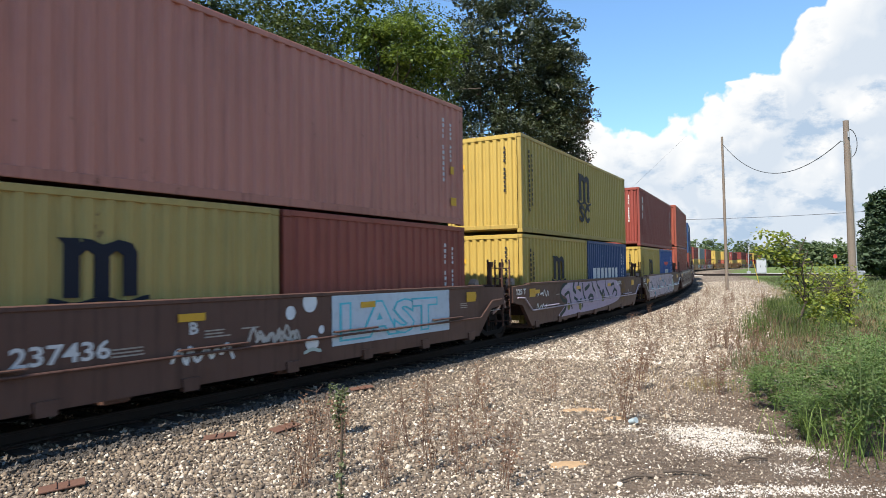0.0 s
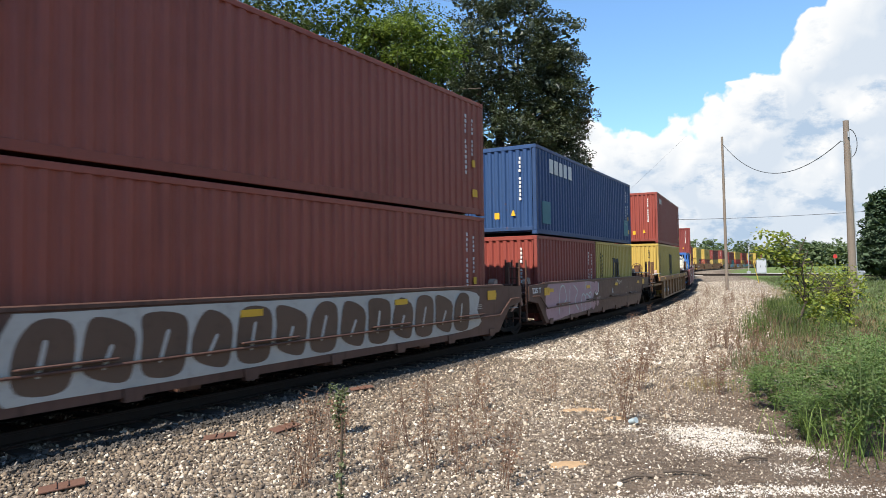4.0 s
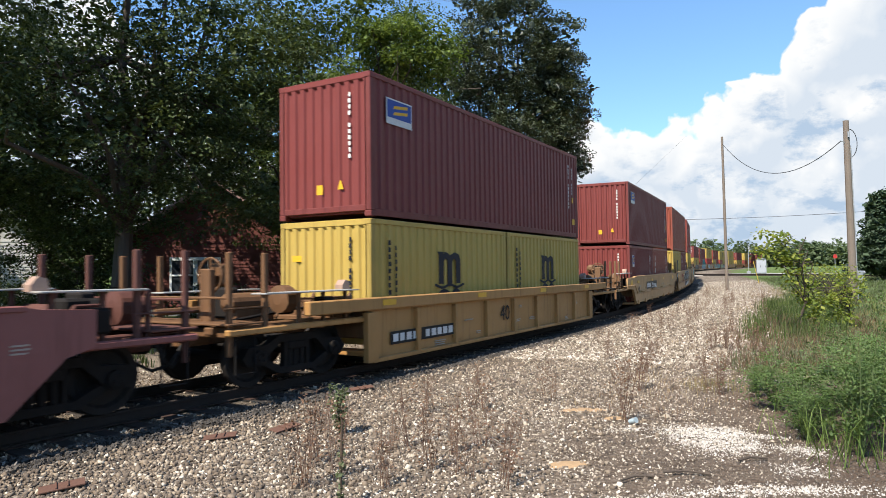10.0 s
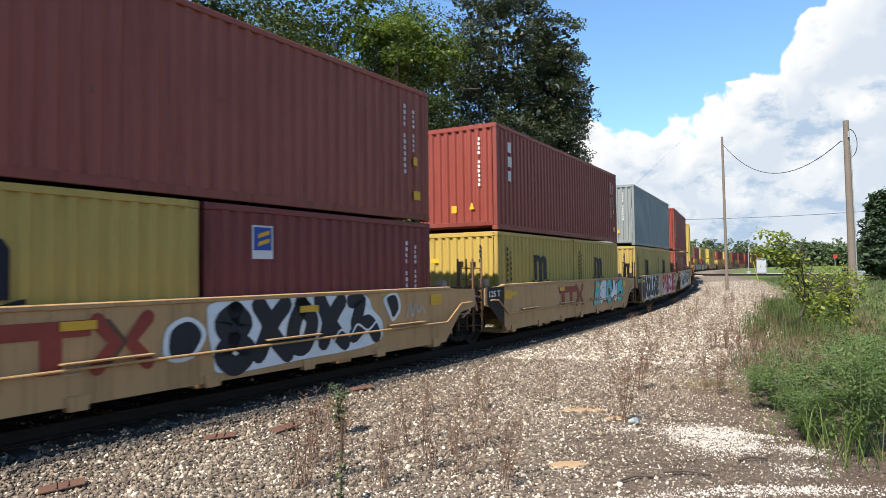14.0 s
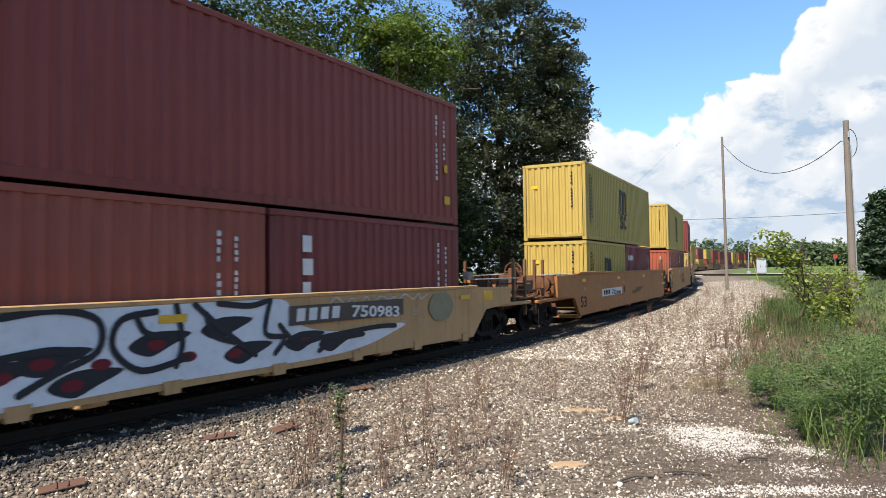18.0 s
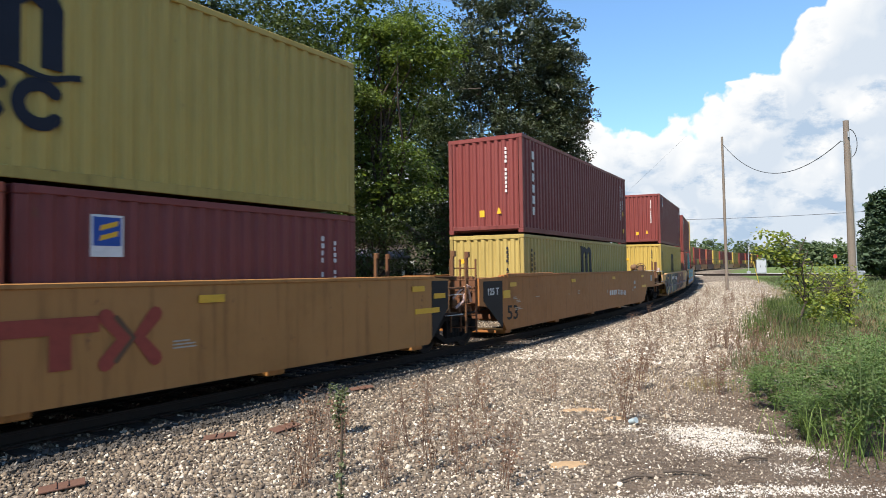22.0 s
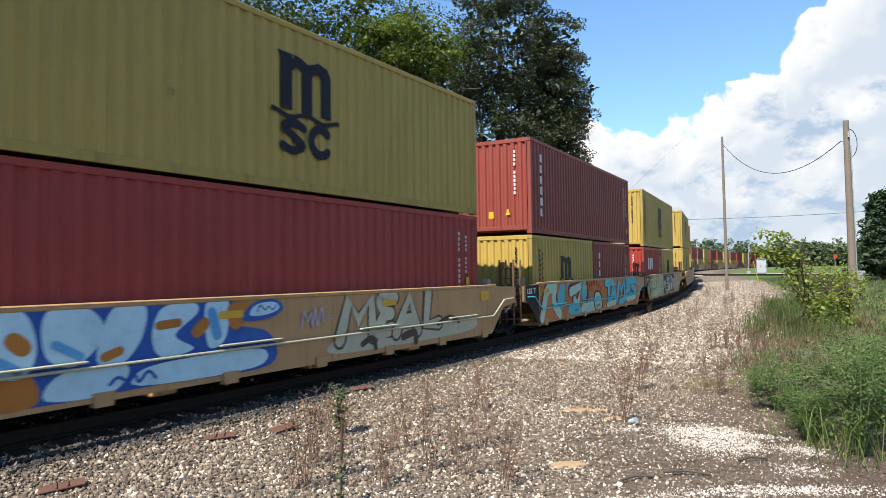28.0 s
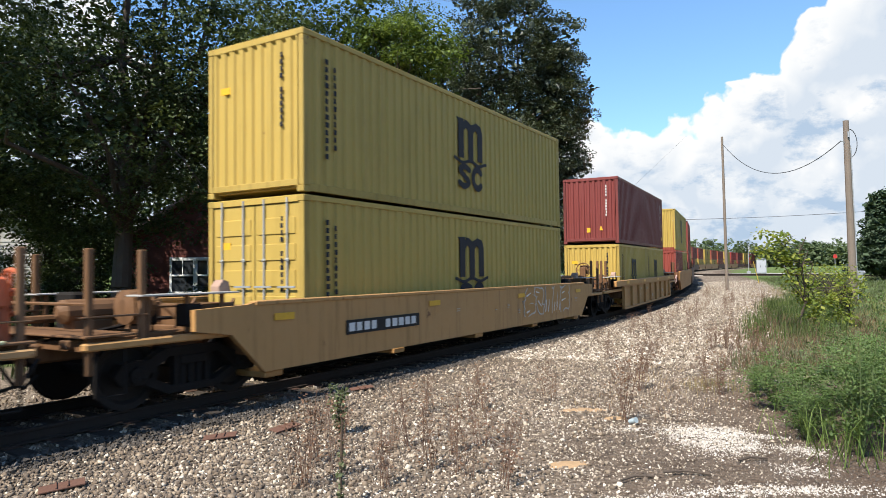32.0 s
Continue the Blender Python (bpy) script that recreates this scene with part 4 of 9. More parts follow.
def bogie_mesh_parts():
    def frame_side():
        g = Geo()
        out = [(-1.22, 0.50), (-1.10, 0.66), (-0.72, 0.68), (-0.45, 0.82), (0.45, 0.82), (0.72, 0.68), (1.10, 0.66), (1.22, 0.50), (1.10, 0.36), (0.80, 0.36), (0.42, 0.18), (-0.42, 0.18), (-0.80, 0.36), (-1.10, 0.36)]
        g.prism(out[:5] + [(0.45, 0.70), (-0.40, 0.70), (-0.66, 0.52), (-0.8, 0.36), (-1.10, 0.36)], "y", -0.08, 0.08)
        g.prism([(0.45, 0.82), (0.72, 0.68), (1.10, 0.66), (1.22, 0.50), (1.10, 0.36), (0.8, 0.36), (0.66, 0.52), (0.45, 0.70)], "y", -0.08, 0.08)
        g.prism([(-0.80, 0.36), (-0.42, 0.18), (0.42, 0.18), (0.80, 0.36), (0.70, 0.44), (0.36, 0.28), (-0.36, 0.28), (-0.70, 0.44)], "y", -0.08, 0.08)
        for x in (-0.3, 0.22):
            g.cbox(x, x + 0.08, -0.06, 0.06, 0.26, 0.72, 0.01)
        return g

    def springs():
        g = Geo()
        for x in (-0.14, 0.0, 0.14):
            g.tube((x, 0, 0.28), (x, 0, 0.56), 0.06, 8)
        return g.cbox(-0.22, 0.22, -0.09, 0.09, 0.56, 0.70, 0.02)

    def wheel():
        return Geo().lathe([(-0.07, 0.12), (-0.07, 0.40), (-0.065, 0.46), (0.055, 0.45), (0.055, 0.49), (0.085, 0.485), (0.085, 0.40), (0.03, 0.36), (0.03, 0.16), (0.09, 0.12)], (0, 0, 0), (0, 1, 0), 18)
    return frame_side, springs, wheel


# wheels and bogies darker than their grime, to blacken the shade beneath the cars
wheel_rim = plain("worn_wheel_steel", (0.022, 0.018, 0.016), 0.7, 0.2, 15, 0.4)
bogie_mat = plain("bogie_grime_shade", (0.012, 0.0095, 0.008), 0.85, 0.0, 12, 0.4, 0.006)
BOGIES, CARS, BOXES, WHEELSETS = [], [], [], []


def axle_mesh():
    """An axle with bolted caps on its ends."""
    g = Geo().tube((0, -1.17, 0), (0, 1.17, 0), 0.08, 10)
    for y in (-1.19, 1.17):
        for k in range(3):
            c, s = 0.055 * math.cos(k * 2.094), 0.055 * math.sin(k * 2.094)
            g.box(c - 0.016, c + 0.016, y, y + 0.02, s - 0.016, s + 0.016)
    return g


def bogie(u):
    """A two-axle bogie whose middle stands at u of the train."""
    ob = thing("bogie", "grimy cast steel two-axle bogie under a well car", "bogie", "bogies of the train")
    side, springs, wheel = bogie_mesh_parts()
    for y in (-1.0, 1.0):
        part("side_frame", cached(("sideframe",), bogie_mat, side, "side_frame"), bogie_mat, ob, at=pose(0, y, 0))
        part("spring_nest", cached(("springs",), bogie_mat, springs, "spring_nest"), bogie_mat, ob, at=pose(0, y, 0))
    part("bolster", cached(("bolster",), bogie_mat, lambda: Geo().cbox(-0.2, 0.2, -0.95, 0.95, 0.5, 0.78, 0.04), "bolster"), bogie_mat, ob)
    for x in (-0.89, 0.89):
        axle = part("wheelset", cached(("axle",), bogie_mat, axle_mesh, "wheelset"), bogie_mat, ob, at=pose(x, 0, 0.485))
        for y, r in ((-0.755, 0), (0.755, 180)):
            part("wheel", cached(("wheel",), wheel_rim, wheel, "wheel"), wheel_rim, axle, at=pose(0, y, 0, 0, 0, 180 - r))
        for y in (-1.0, 1.0):
            part("axle_box", cached(("axlebox",), bogie_mat, lambda: Geo().lathe([(-0.14, 0.13), (0.14, 0.13), (0.16, 0.09)], (0, 0, 0), (0, 1, 0), 12), "axle_box"), bogie_mat, ob, at=pose(x, y, 0.485, 0, 0, 0 if y > 0 else 180))
        WHEELSETS.append((axle, x, u))
    BOGIES.append((ob, u))
    return ob


def grimy(mat):
    """The same coat gone brown with grease and rust."""
    rgb = {"car_" + k: v for k, v in CAR.items()}[mat.name]
    return paint(mat.name + "_grimy", tuple(c * 0.24 + r * 0.30 for c, r in zip(rgb, (0.14, 0.056, 0.034))), 0.65, 0.2, 0.6, 0.6)


def end_platform(car, mat, e, x, sign, top, kind, brake):
    """The deck over a bogie at one end; e: the car's end, x: the well's end, sign: +1 towards the rear."""
    lo, hi = min(e, x), max(e, x)
    own, mat = mat, grimy(mat)
    for y in (-0.95, 0.95):
        part("deck_beam", Geo().cbox(lo, hi, y - 0.09, y + 0.09, 0.94, 1.06, 0.02), mat, car)
    for k in range(4):
        xx = lo + 0.1 + k * (hi - lo - 0.3) / 3
        part("cross_beam", Geo().cbox(xx, xx + 0.1, -1.3, 1.3, 0.90, 1.02, 0.015), mat, car)
    part("centre_sill", Geo().cbox(lo, hi, -0.3, 0.3, 0.72, 0.98, 0.03), mat, car)
    part("bulkhead", Geo().cbox(x - 0.06, x + 0.06, -1.38, 1.38, 0.6, top - 0.05, 0.02), mat, car)
    if kind == "joint":
        for y in (-1.15, 1.15):
            part("guide_post", cached(("guide", top), mat, lambda: Geo().cbox(-0.038, 0.038, -0.04, 0.04, 1.08, top + 0.60, 0.01).cbox(-0.10, 0.10, -0.07, 0.07, 1.0, 1.2, 0.02).cbox(-0.03, 0.07, -0.07, 0.02, top + 0.46, top + 0.60, 0.01), "guide_post"), own, car, at=pose(e - sign * 0.22, y, 0))
        part("ladder", cached(("ladder", 1.35), mat, lambda: ladder(1.75, 0.42), "ladder"), mat, car, at=pose(e - sign * 0.12, -1.45, 0.42))
        part("hose", Geo().bar([(x, -1.2, 1.12), (x + sign * 0.3, -1.28, 0.95), (e, -1.25, 0.86)], 0.025), black_paint, car)
        if sign < 0:
            part("hose", Geo().bar([(e + 0.10, -1.32, top - 0.60), (e - 0.06, -1.34, top - 0.34), (e - 0.20, -1.36, top - 0.20), (e - 0.30, -1.36, top - 0.36), (e - 0.40, -1.36, top - 0.58), (e - 0.66, -1.3, top - 0.72)], 0.032), pale_hose, car, "pale pinkish hose")
            part("hose", Geo().bar([(e + 0.25, -1.30, top - 0.30), (e - 0.1, -1.33, top - 0.22), (e - 0.45, -1.33, top - 0.30), (e - 0.75, -1.28, top - 0.5)], 0.026), pale_hose, car, "pale pinkish hose")
        else:
            for z in (1.33, 0.87):
                part("grab_iron", Geo().bar([(e - 0.95, -1.40, z), (e - 0.95, -1.47, z), (e - 0.30, -1.47, z), (e - 0.30, -1.40, z)], 0.011), zinc, car)
        part("shelf", Geo().cbox(min(e, x) + 0.1, max(e, x) - 0.1, -1.40, -1.05, top - 0.30, top - 0.25, 0.01), mat, car)
        part("valve", Geo().tube((e - sign * 0.6, -0.9, 1.06), (e - sign * 0.6, -0.9, 1.48), 0.11, 10).cbox(e - sign * 0.6 - 0.16, e - sign * 0.6 + 0.16, -1.05, -0.78, 1.2, 1.36, 0.03), mat, car)
        part("brake_cylinder", cached(("cyl",), bogie_mat, lambda: Geo().lathe([(-0.3, 0.1), (-0.26, 0.16), (0.26, 0.16), (0.3, 0.1)], (0, 0, 1.26), (0, 1, 0), 12), "brake_cylinder"), bogie_mat, car, at=pose(e - sign * 0.5, 0.5, 0))
        part("cross_bar", Geo().cbox(e - sign * 0.30 - 0.05, e - sign * 0.30 + 0.05, -1.3, 1.3, top - 0.1, top + 0.0, 0.015), mat, car)
    else:
        for y in (-1.28, 1.28):
            part("stanchion", cached(("stanchion",), mat, lambda: Geo().cbox(-0.045, 0.045, -0.04, 0.04, 0.62, 2.19, 0.012), "stanchion"), own, car, at=pose(e - sign * 0.12, y, 0))
            part("stanchion", cached(("stanchion2",), mat, lambda: Geo().cbox(-0.045, 0.045, -0.04, 0.04, 0.95, 2.19, 0.012), "stanchion"), own, car, at=pose(e - sign * 0.84, y, 0))
            part("handrail", Geo().cbox(min(e, e - sign * 0.9), max(e, e - sign * 0.9), y - 0.05, y + 0.05, 1.33, 1.35, 0.004), mat, car)
        part("end_rail", Geo().bar([(e - sign * 0.10, -1.28, 1.5), (e - sign * 0.10, 1.28, 1.5)], 0.022), mat, car)
        part("grating", Geo().cbox(min(e, e - sign * 0.7), max(e, e - sign * 0.7), -1.4, 1.4, 1.085, 1.12, 0.01), mat, car)
        part("side_sill", Geo().cbox(lo, hi, -1.42, -1.30, 0.93, 1.03, 0.02), own, car)
        ledge = min(top + 0.15, 1.72)
        for y in (-1.24, 1.24):
            part("walkway", Geo().cbox(min(x + sign * 0.3, e - sign * 0.75), max(x + sign * 0.3, e - sign * 0.75), y - 0.17, y + 0.17, ledge, ledge + 0.025, 0.005), zinc, car, "thin grey walkway plate")
            for k in range(3):
                part("walkway_post", cached(("walkpost", ledge), mat, lambda: Geo().cbox(-0.03, 0.03, -0.03, 0.03, 1.0, ledge, 0.006), "walkway_post"), mat, car, at=pose(x + sign * (0.5 + k * 0.62), y, 0))
        part("step", Geo().bar([(e - sign * 0.15, -1.38, 0.95), (e - sign * 0.15, -1.38, 0.35), (e - sign * 0.55, -1.38, 0.35), (e - sign * 0.55, -1.38, 0.95)], 0.014), bogie_mat, car)
        part("coupler", Geo().cbox(min(e, e + sign * 0.55), max(e, e + sign * 0.55), -0.12, 0.12, 0.74, 0.98, 0.04).cbox(min(e + sign * 0.4, e + sign * 0.62), max(e + sign * 0.4, e + sign * 0.62), -0.2, 0.2, 0.68, 1.02, 0.05), bogie_mat, car)
        part("air_hose", Geo().bar([(e, -0.4, 0.8), (e + sign * 0.2, -0.36, 0.5), (e + sign * 0.4, -0.2, 0.42), (e + sign * 0.6, -0.1, 0.55)], 0.025), black_paint, car)
        raised = own.name == "car_brown" or (sign < 0 and own.name == "car_tan")
        part("air_reservoir", Geo().lathe([(-0.46, 0.06), (-0.38, 0.17), (0.38, 0.17), (0.46, 0.06)], (x + sign * 1.8, 0.0, 1.90 if raised else 1.36), (1, 0, 0), 14), bogie_mat if sign > 0 else mat, car)
        part("reservoir_bracket", Geo().cbox(x + sign * 1.8 - 0.3, x + sign * 1.8 + 0.3, -0.13, 0.13, 0.98, 1.77 if raised else 1.24, 0.02), mat, car)
        part("brake_valve", Geo().cbox(x + sign * 1.2 - 0.18, x + sign * 1.2 + 0.18, -0.5, -0.1, 1.12, 1.55, 0.04), bogie_mat, car)
        part("pipe_run", Geo().bar([(x, -0.75, 1.2), (x + sign * 0.9, -0.75, 1.2), (x + sign * 1.1, -0.6, 1.45), (x + sign * 1.5, -0.6, 1.45), (x + sign * 1.6, -0.6, 1.1)], 0.025), mat, car)
        part("slack_adjuster", Geo().tube((x + sign * 0.2, 0.95, 1.22), (e - sign * 0.5, 0.95, 1.22), 0.06, 8), mat, car)
        part("valve_bracket", Geo().cbox(x + sign * 1.75 - 0.12, x + sign * 1.75 + 0.12, 0.3, 0.75, 1.06, 1.62, 0.04), bogie_mat, car)
        part("equipment_box", Geo().cbox(x + sign * 0.45 - 0.3, x + sign * 0.45 + 0.3, -1.15, -0.65, 1.06, 1.42, 0.04), mat, car)
        part("air_tank", Geo().lathe([(-0.55, 0.06), (-0.48, 0.15), (0.48, 0.15), (0.55, 0.06)], (x + sign * 1.35, 0.75, 1.30), (0, 1, 0), 12), mat, car)
        part("brake_drum", Geo().lathe([(-0.2, 0.1), (-0.17, 0.24), (0.05, 0.24), (0.14, 0.16), (0.22, 0.16)], (x + sign * 1.65, -0.85, 1.42), (1, 0, 0), 14), mat, car)
        part("brake_rod", Geo().bar([(x + sign * 1.6, -0.85, 1.42), (x + sign * 0.9, -0.92, 1.40), (x + sign * 0.35, -0.92, 1.18)], 0.022), mat, car)
        part("retainer_box", Geo().cbox(x + sign * 1.05 - 0.14, x + sign * 1.05 + 0.14, -1.34, -1.06, 1.12, 1.44, 0.03), bogie_mat, car)
        for k in range(3):
            part("gusset", cached(("gusset", sign), mat, lambda: Geo().prism([(0, 0), (sign * 0.34, 0), (0, 0.42)], "y", -0.025, 0.025), "gusset"), mat, car, at=pose(x + sign * 0.06, -1.0 + k * 0.9, 1.06))
        part("train_pipe", Geo().bar([(x, 0.2, 1.16), (x + sign * 0.8, 0.25, 1.16), (x + sign * 1.2, -0.25, 1.16), (e - sign * 0.1, -0.35, 1.0)], 0.03), bogie_mat, car)
        if brake:
            part("brake_stand", Geo().cbox(e - sign * 0.38 - 0.06, e - sign * 0.38 + 0.06, -0.62, -0.38, 1.1, 1.95, 0.02), mat, car)
            wm = brake if not isinstance(brake, bool) else mat
            part("brake_wheel", cached(("brakewheel",), wm, brake_wheel, "brake_wheel"), wm, car, "hand brake wheel", at=pose(e - sign * 0.44, -0.5, 1.85, 0, 0, 0 if sign < 0 else 180))


def well_car(style, colour, u, e0, e1, x0, x1, top, bot, ends, far=False, blocks_on=True, tail=0.15):
    """A container well car; x = 0 where the upper container begins. ends: joint or end."""
    names = {"brown": "dark brown", "mauve": "faded maroon", "tan": "weathered tan", "amber": "amber brown", "russet": "rusty orange-brown", "gold": "yellow", "bronze": "rusty yellow-brown", "sand": "sandy orange"}
    car = thing("well_car", "%s steel double-stack container well car on the track" % names[colour], "rail car", "well cars of the train")
    mat = coat(colour)
    y = -1.52
    for side in (-1, 1):
        yy = side * 1.52
        a, b = sorted((yy, yy - side * 0.10))
        if style == "rib":
            part("side_sheet", Geo().prism([(x0, bot), (x1, bot), (x1, top - 0.2), (x0, top - 0.2)], "y", a + 0.1 if side < 0 else a - 0.02, b + 0.02 if side < 0 else b - 0.1), mat, car)
            part("top_chord", Geo().cbox(e0 + 1.6, e1 - 1.6, a - 0.02, b + 0.02, top - 0.24, top, 0.02), mat, car)
            n = 8
            for k in range(n + 1):
                x = x0 + (x1 - x0) * k / n
                w = 0.16 if k in (0, n) else 0.06
                part("rib", cached(("rib", w), mat, lambda: Geo().prism([(-w, 0.0), (w, 0.0), (w * 1.1, 0.94), (-w * 1.1, 0.94)], "y", -0.06, 0.06), "rib"), mat, car, at=pose(x, yy - side * 0.06, bot))
            part("bottom_flange", Geo().cbox(x0, x1, a, b + 0.02, bot - 0.02, bot + 0.06, 0.01), mat, car)
        else:
            part("side_wall", Geo().prism(side_outline(x0, x1, e0 + (0.15 if ends[0] == "joint" else 1.5), e1 - (tail if ends[1] == "joint" else 1.5), top, bot), "y", a, b), mat, car)
            part("top_chord", Geo().cbox(x0 - 0.1, x1 + 0.1, a - 0.025, b + 0.03, top - 0.05, top + 0.02, 0.012), mat, car)
            if style == "pipe" and side < 0:
                z = bot + 0.42
                part("air_pipe", Geo().bar([(e0 + 0.4, yy - 0.05, z + 0.42), (x0 - 0.5, yy - 0.05, z + 0.40), (x0 + 0.1, yy - 0.05, z + 0.02), (x1 - 0.1, yy - 0.05, z + 0.02), (x1 + 0.5, yy - 0.05, z + 0.40), (e1 - 0.4, yy - 0.05, z + 0.42)], 0.02, 8), mat, car)
                for k in range(4):
                    x = x0 + 1.6 + k * (x1 - x0 - 3.2) / 3
                    part("ledge", cached(("ledge",), mat, lambda: Geo().cbox(-0.6, 0.6, -0.10, 0, 0, 0.03, 0.008), "ledge"), mat, car, at=pose(x, yy, bot + 0.50))
                for k in range(7):
                    x = x0 + 0.5 + k * (x1 - x0 - 1.0) / 6
                    part("bracket", cached(("bracket",), mat, lambda: Geo().prism([(-0.15, 0.12), (0.15, 0.12), (0.12, -0.06), (-0.12, -0.06)], "y", -0.06, 0.05), "bracket"), mat, car, at=pose(x, yy + 0.03, bot))
    if far:
        part("well_floor", Geo().box(x0, x1, -1.3, 1.3, 0.22, 0.30), mat, car)
    else:
        for k in range(5):
            x = x0 + 0.4 + k * (x1 - x0 - 0.8) / 4
            part("floor_beam", cached(("floorbeam",), mat, lambda: Geo().cbox(-0.2, 0.2, -1.42, 1.42, 0.22, 0.325, 0.02), "floor_beam"), mat, car, at=pose(x, 0, 0))
    end_platform(car, mat, e0, x0, -1, top, ends[0], ends[2] if len(ends) > 2 else False)
    end_platform(car, mat, e1, x1, 1, top, ends[1], False)
    if not far:
        # yellow reflectors and small stencils along the side
        rnd = random.Random(int(u * 10))
        yf = -1.549
        for k in range(4):
            x = x0 + 0.5 + k * (x1 - x0 - 1.0) / 3
            part("reflector", cached(("reflector",), reflect, lambda: Geo().box(-0.22, 0.22, 0, 0.004, 0, 0.11), "reflector"), reflect, car, "yellow reflector strip", at=pose(x, yf if style != "rib" else -1.545, top - 0.30 if style != "rib" else top - 0.16))
        g = Geo()
        for k in range(9):
            x, z, w = rnd.uniform(x0, x1), rnd.uniform(bot + 0.45, top - 0.4), rnd.uniform(0.15, 0.5)
            if style == "rib":
                z = rnd.uniform(bot + 0.15, top - 0.45)
            for j in range(rnd.randint(1, 3)):
                g.box(x, x + w * rnd.uniform(0.6, 1), yf + (0.1 if style == "rib" else 0.02), yf + 0.034 + (0.1 if style == "rib" else 0), z - j * 0.045, z - j * 0.045 + 0.02)
        part("stencil", g, stencil, car)
        for x, up in ((x0 - 0.4, ends[0] == "end"), (x1 + 0.4, ends[1] == "end")) if blocks_on else ():
            part("locking_block", cached(("block",), cream_block, lambda: Geo().prism([(-0.11, 0), (0.11, 0), (0.08, 0.15), (-0.02, 0.18), (-0.11, 0.08)], "y", -0.09, 0.09), "locking_block"), cream_block, car, "pale locking block", at=pose(x, -1.1, min(top + 0.17, 1.74) if up else top - 0.02))
    CARS.append((car, u))
    return car


zinc = plain("bare_grey_steel", (0.36, 0.34, 0.31), 0.6, 0.2, 14, 0.3)
pale_hose = plain("pale_hose", (0.42, 0.27, 0.22), 0.6, 0, 14, 0.3)
cream_block = plain("cream_casting", (0.30, 0.20, 0.15), 0.7, 0, 14, 0.3)
reflect = plain("reflector_yellow", (0.58, 0.31, 0.015), 0.4, 0, 20, 0.15, 0.0)
stencil = plain("stencil_grey", (0.33, 0.28, 0.23), 0.6, 0, 10, 0.35, 0.0)


def number_plate(car, x, z, w, h, ground=True, y=-1.53):
    """A dark field with character-sized pale bars."""
    if ground:
        part("number_field", Geo().box(x, x + w, y - 0.008, y - 0.004, z, z + h), black_paint, car)
    g, rnd = Geo(), random.Random(4)
    n = 10
    step = (w - 0.16) / n
    for i in range(n):
        if i != 4:
            g.box(x + 0.08 + i * step, x + 0.08 + i * step + step * rnd.choice((0.72, 0.64)), y - 0.013, y - 0.009, z + h * 0.2, z + h * 0.8)
    part("number_marking", g, white_paint, car)


def size_text(car, text, x, z, h, material, y=-1.53):
    part("stencil_text", words(text, h, material), material, car, at=pose(x, y - 0.004, z))


def block_mark(car, w, z):
    """The builder's mark: two dark red blocks and a double chevron."""
    g, dk = Geo(), plain("dark_red_marking", (0.24, 0.045, 0.03), 0.6, 0, 10, 0.3, 0.0)
    yf = -1.5345
    for a, b, c, d in ((0.0, 1.62, 0.42, 0.62), (0.24, 0.50, 0.0, 0.42), (1.02, 1.28, 0.0, 0.42)):
        g.add([(w + a, yf, z + c), (w + b, yf, z + c), (w + b, yf, z + d), (w + a, yf, z + d)], [(0, 1, 2, 3)])
    for run in ([(1.70, 0.60), (1.94, 0.31), (1.70, 0.02)], [(2.38, 0.60), (2.14, 0.31), (2.38, 0.02)]):
        ribbon(g, [(w + a, z + b) for a, b in run], 0.10, yf, True)
    rim = Geo()
    ribbon(rim, [(w + 1.84, z + 0.58), (w + 2.07, z + 0.31), (w + 1.84, z + 0.04)], 0.035, yf - 0.001, True)
    part("brand_marking", rim, plain("brown_marking", (0.10, 0.055, 0.03), 0.6, 0, 10, 0.3, 0.0), car, "brown brand chevron")
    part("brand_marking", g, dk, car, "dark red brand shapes")


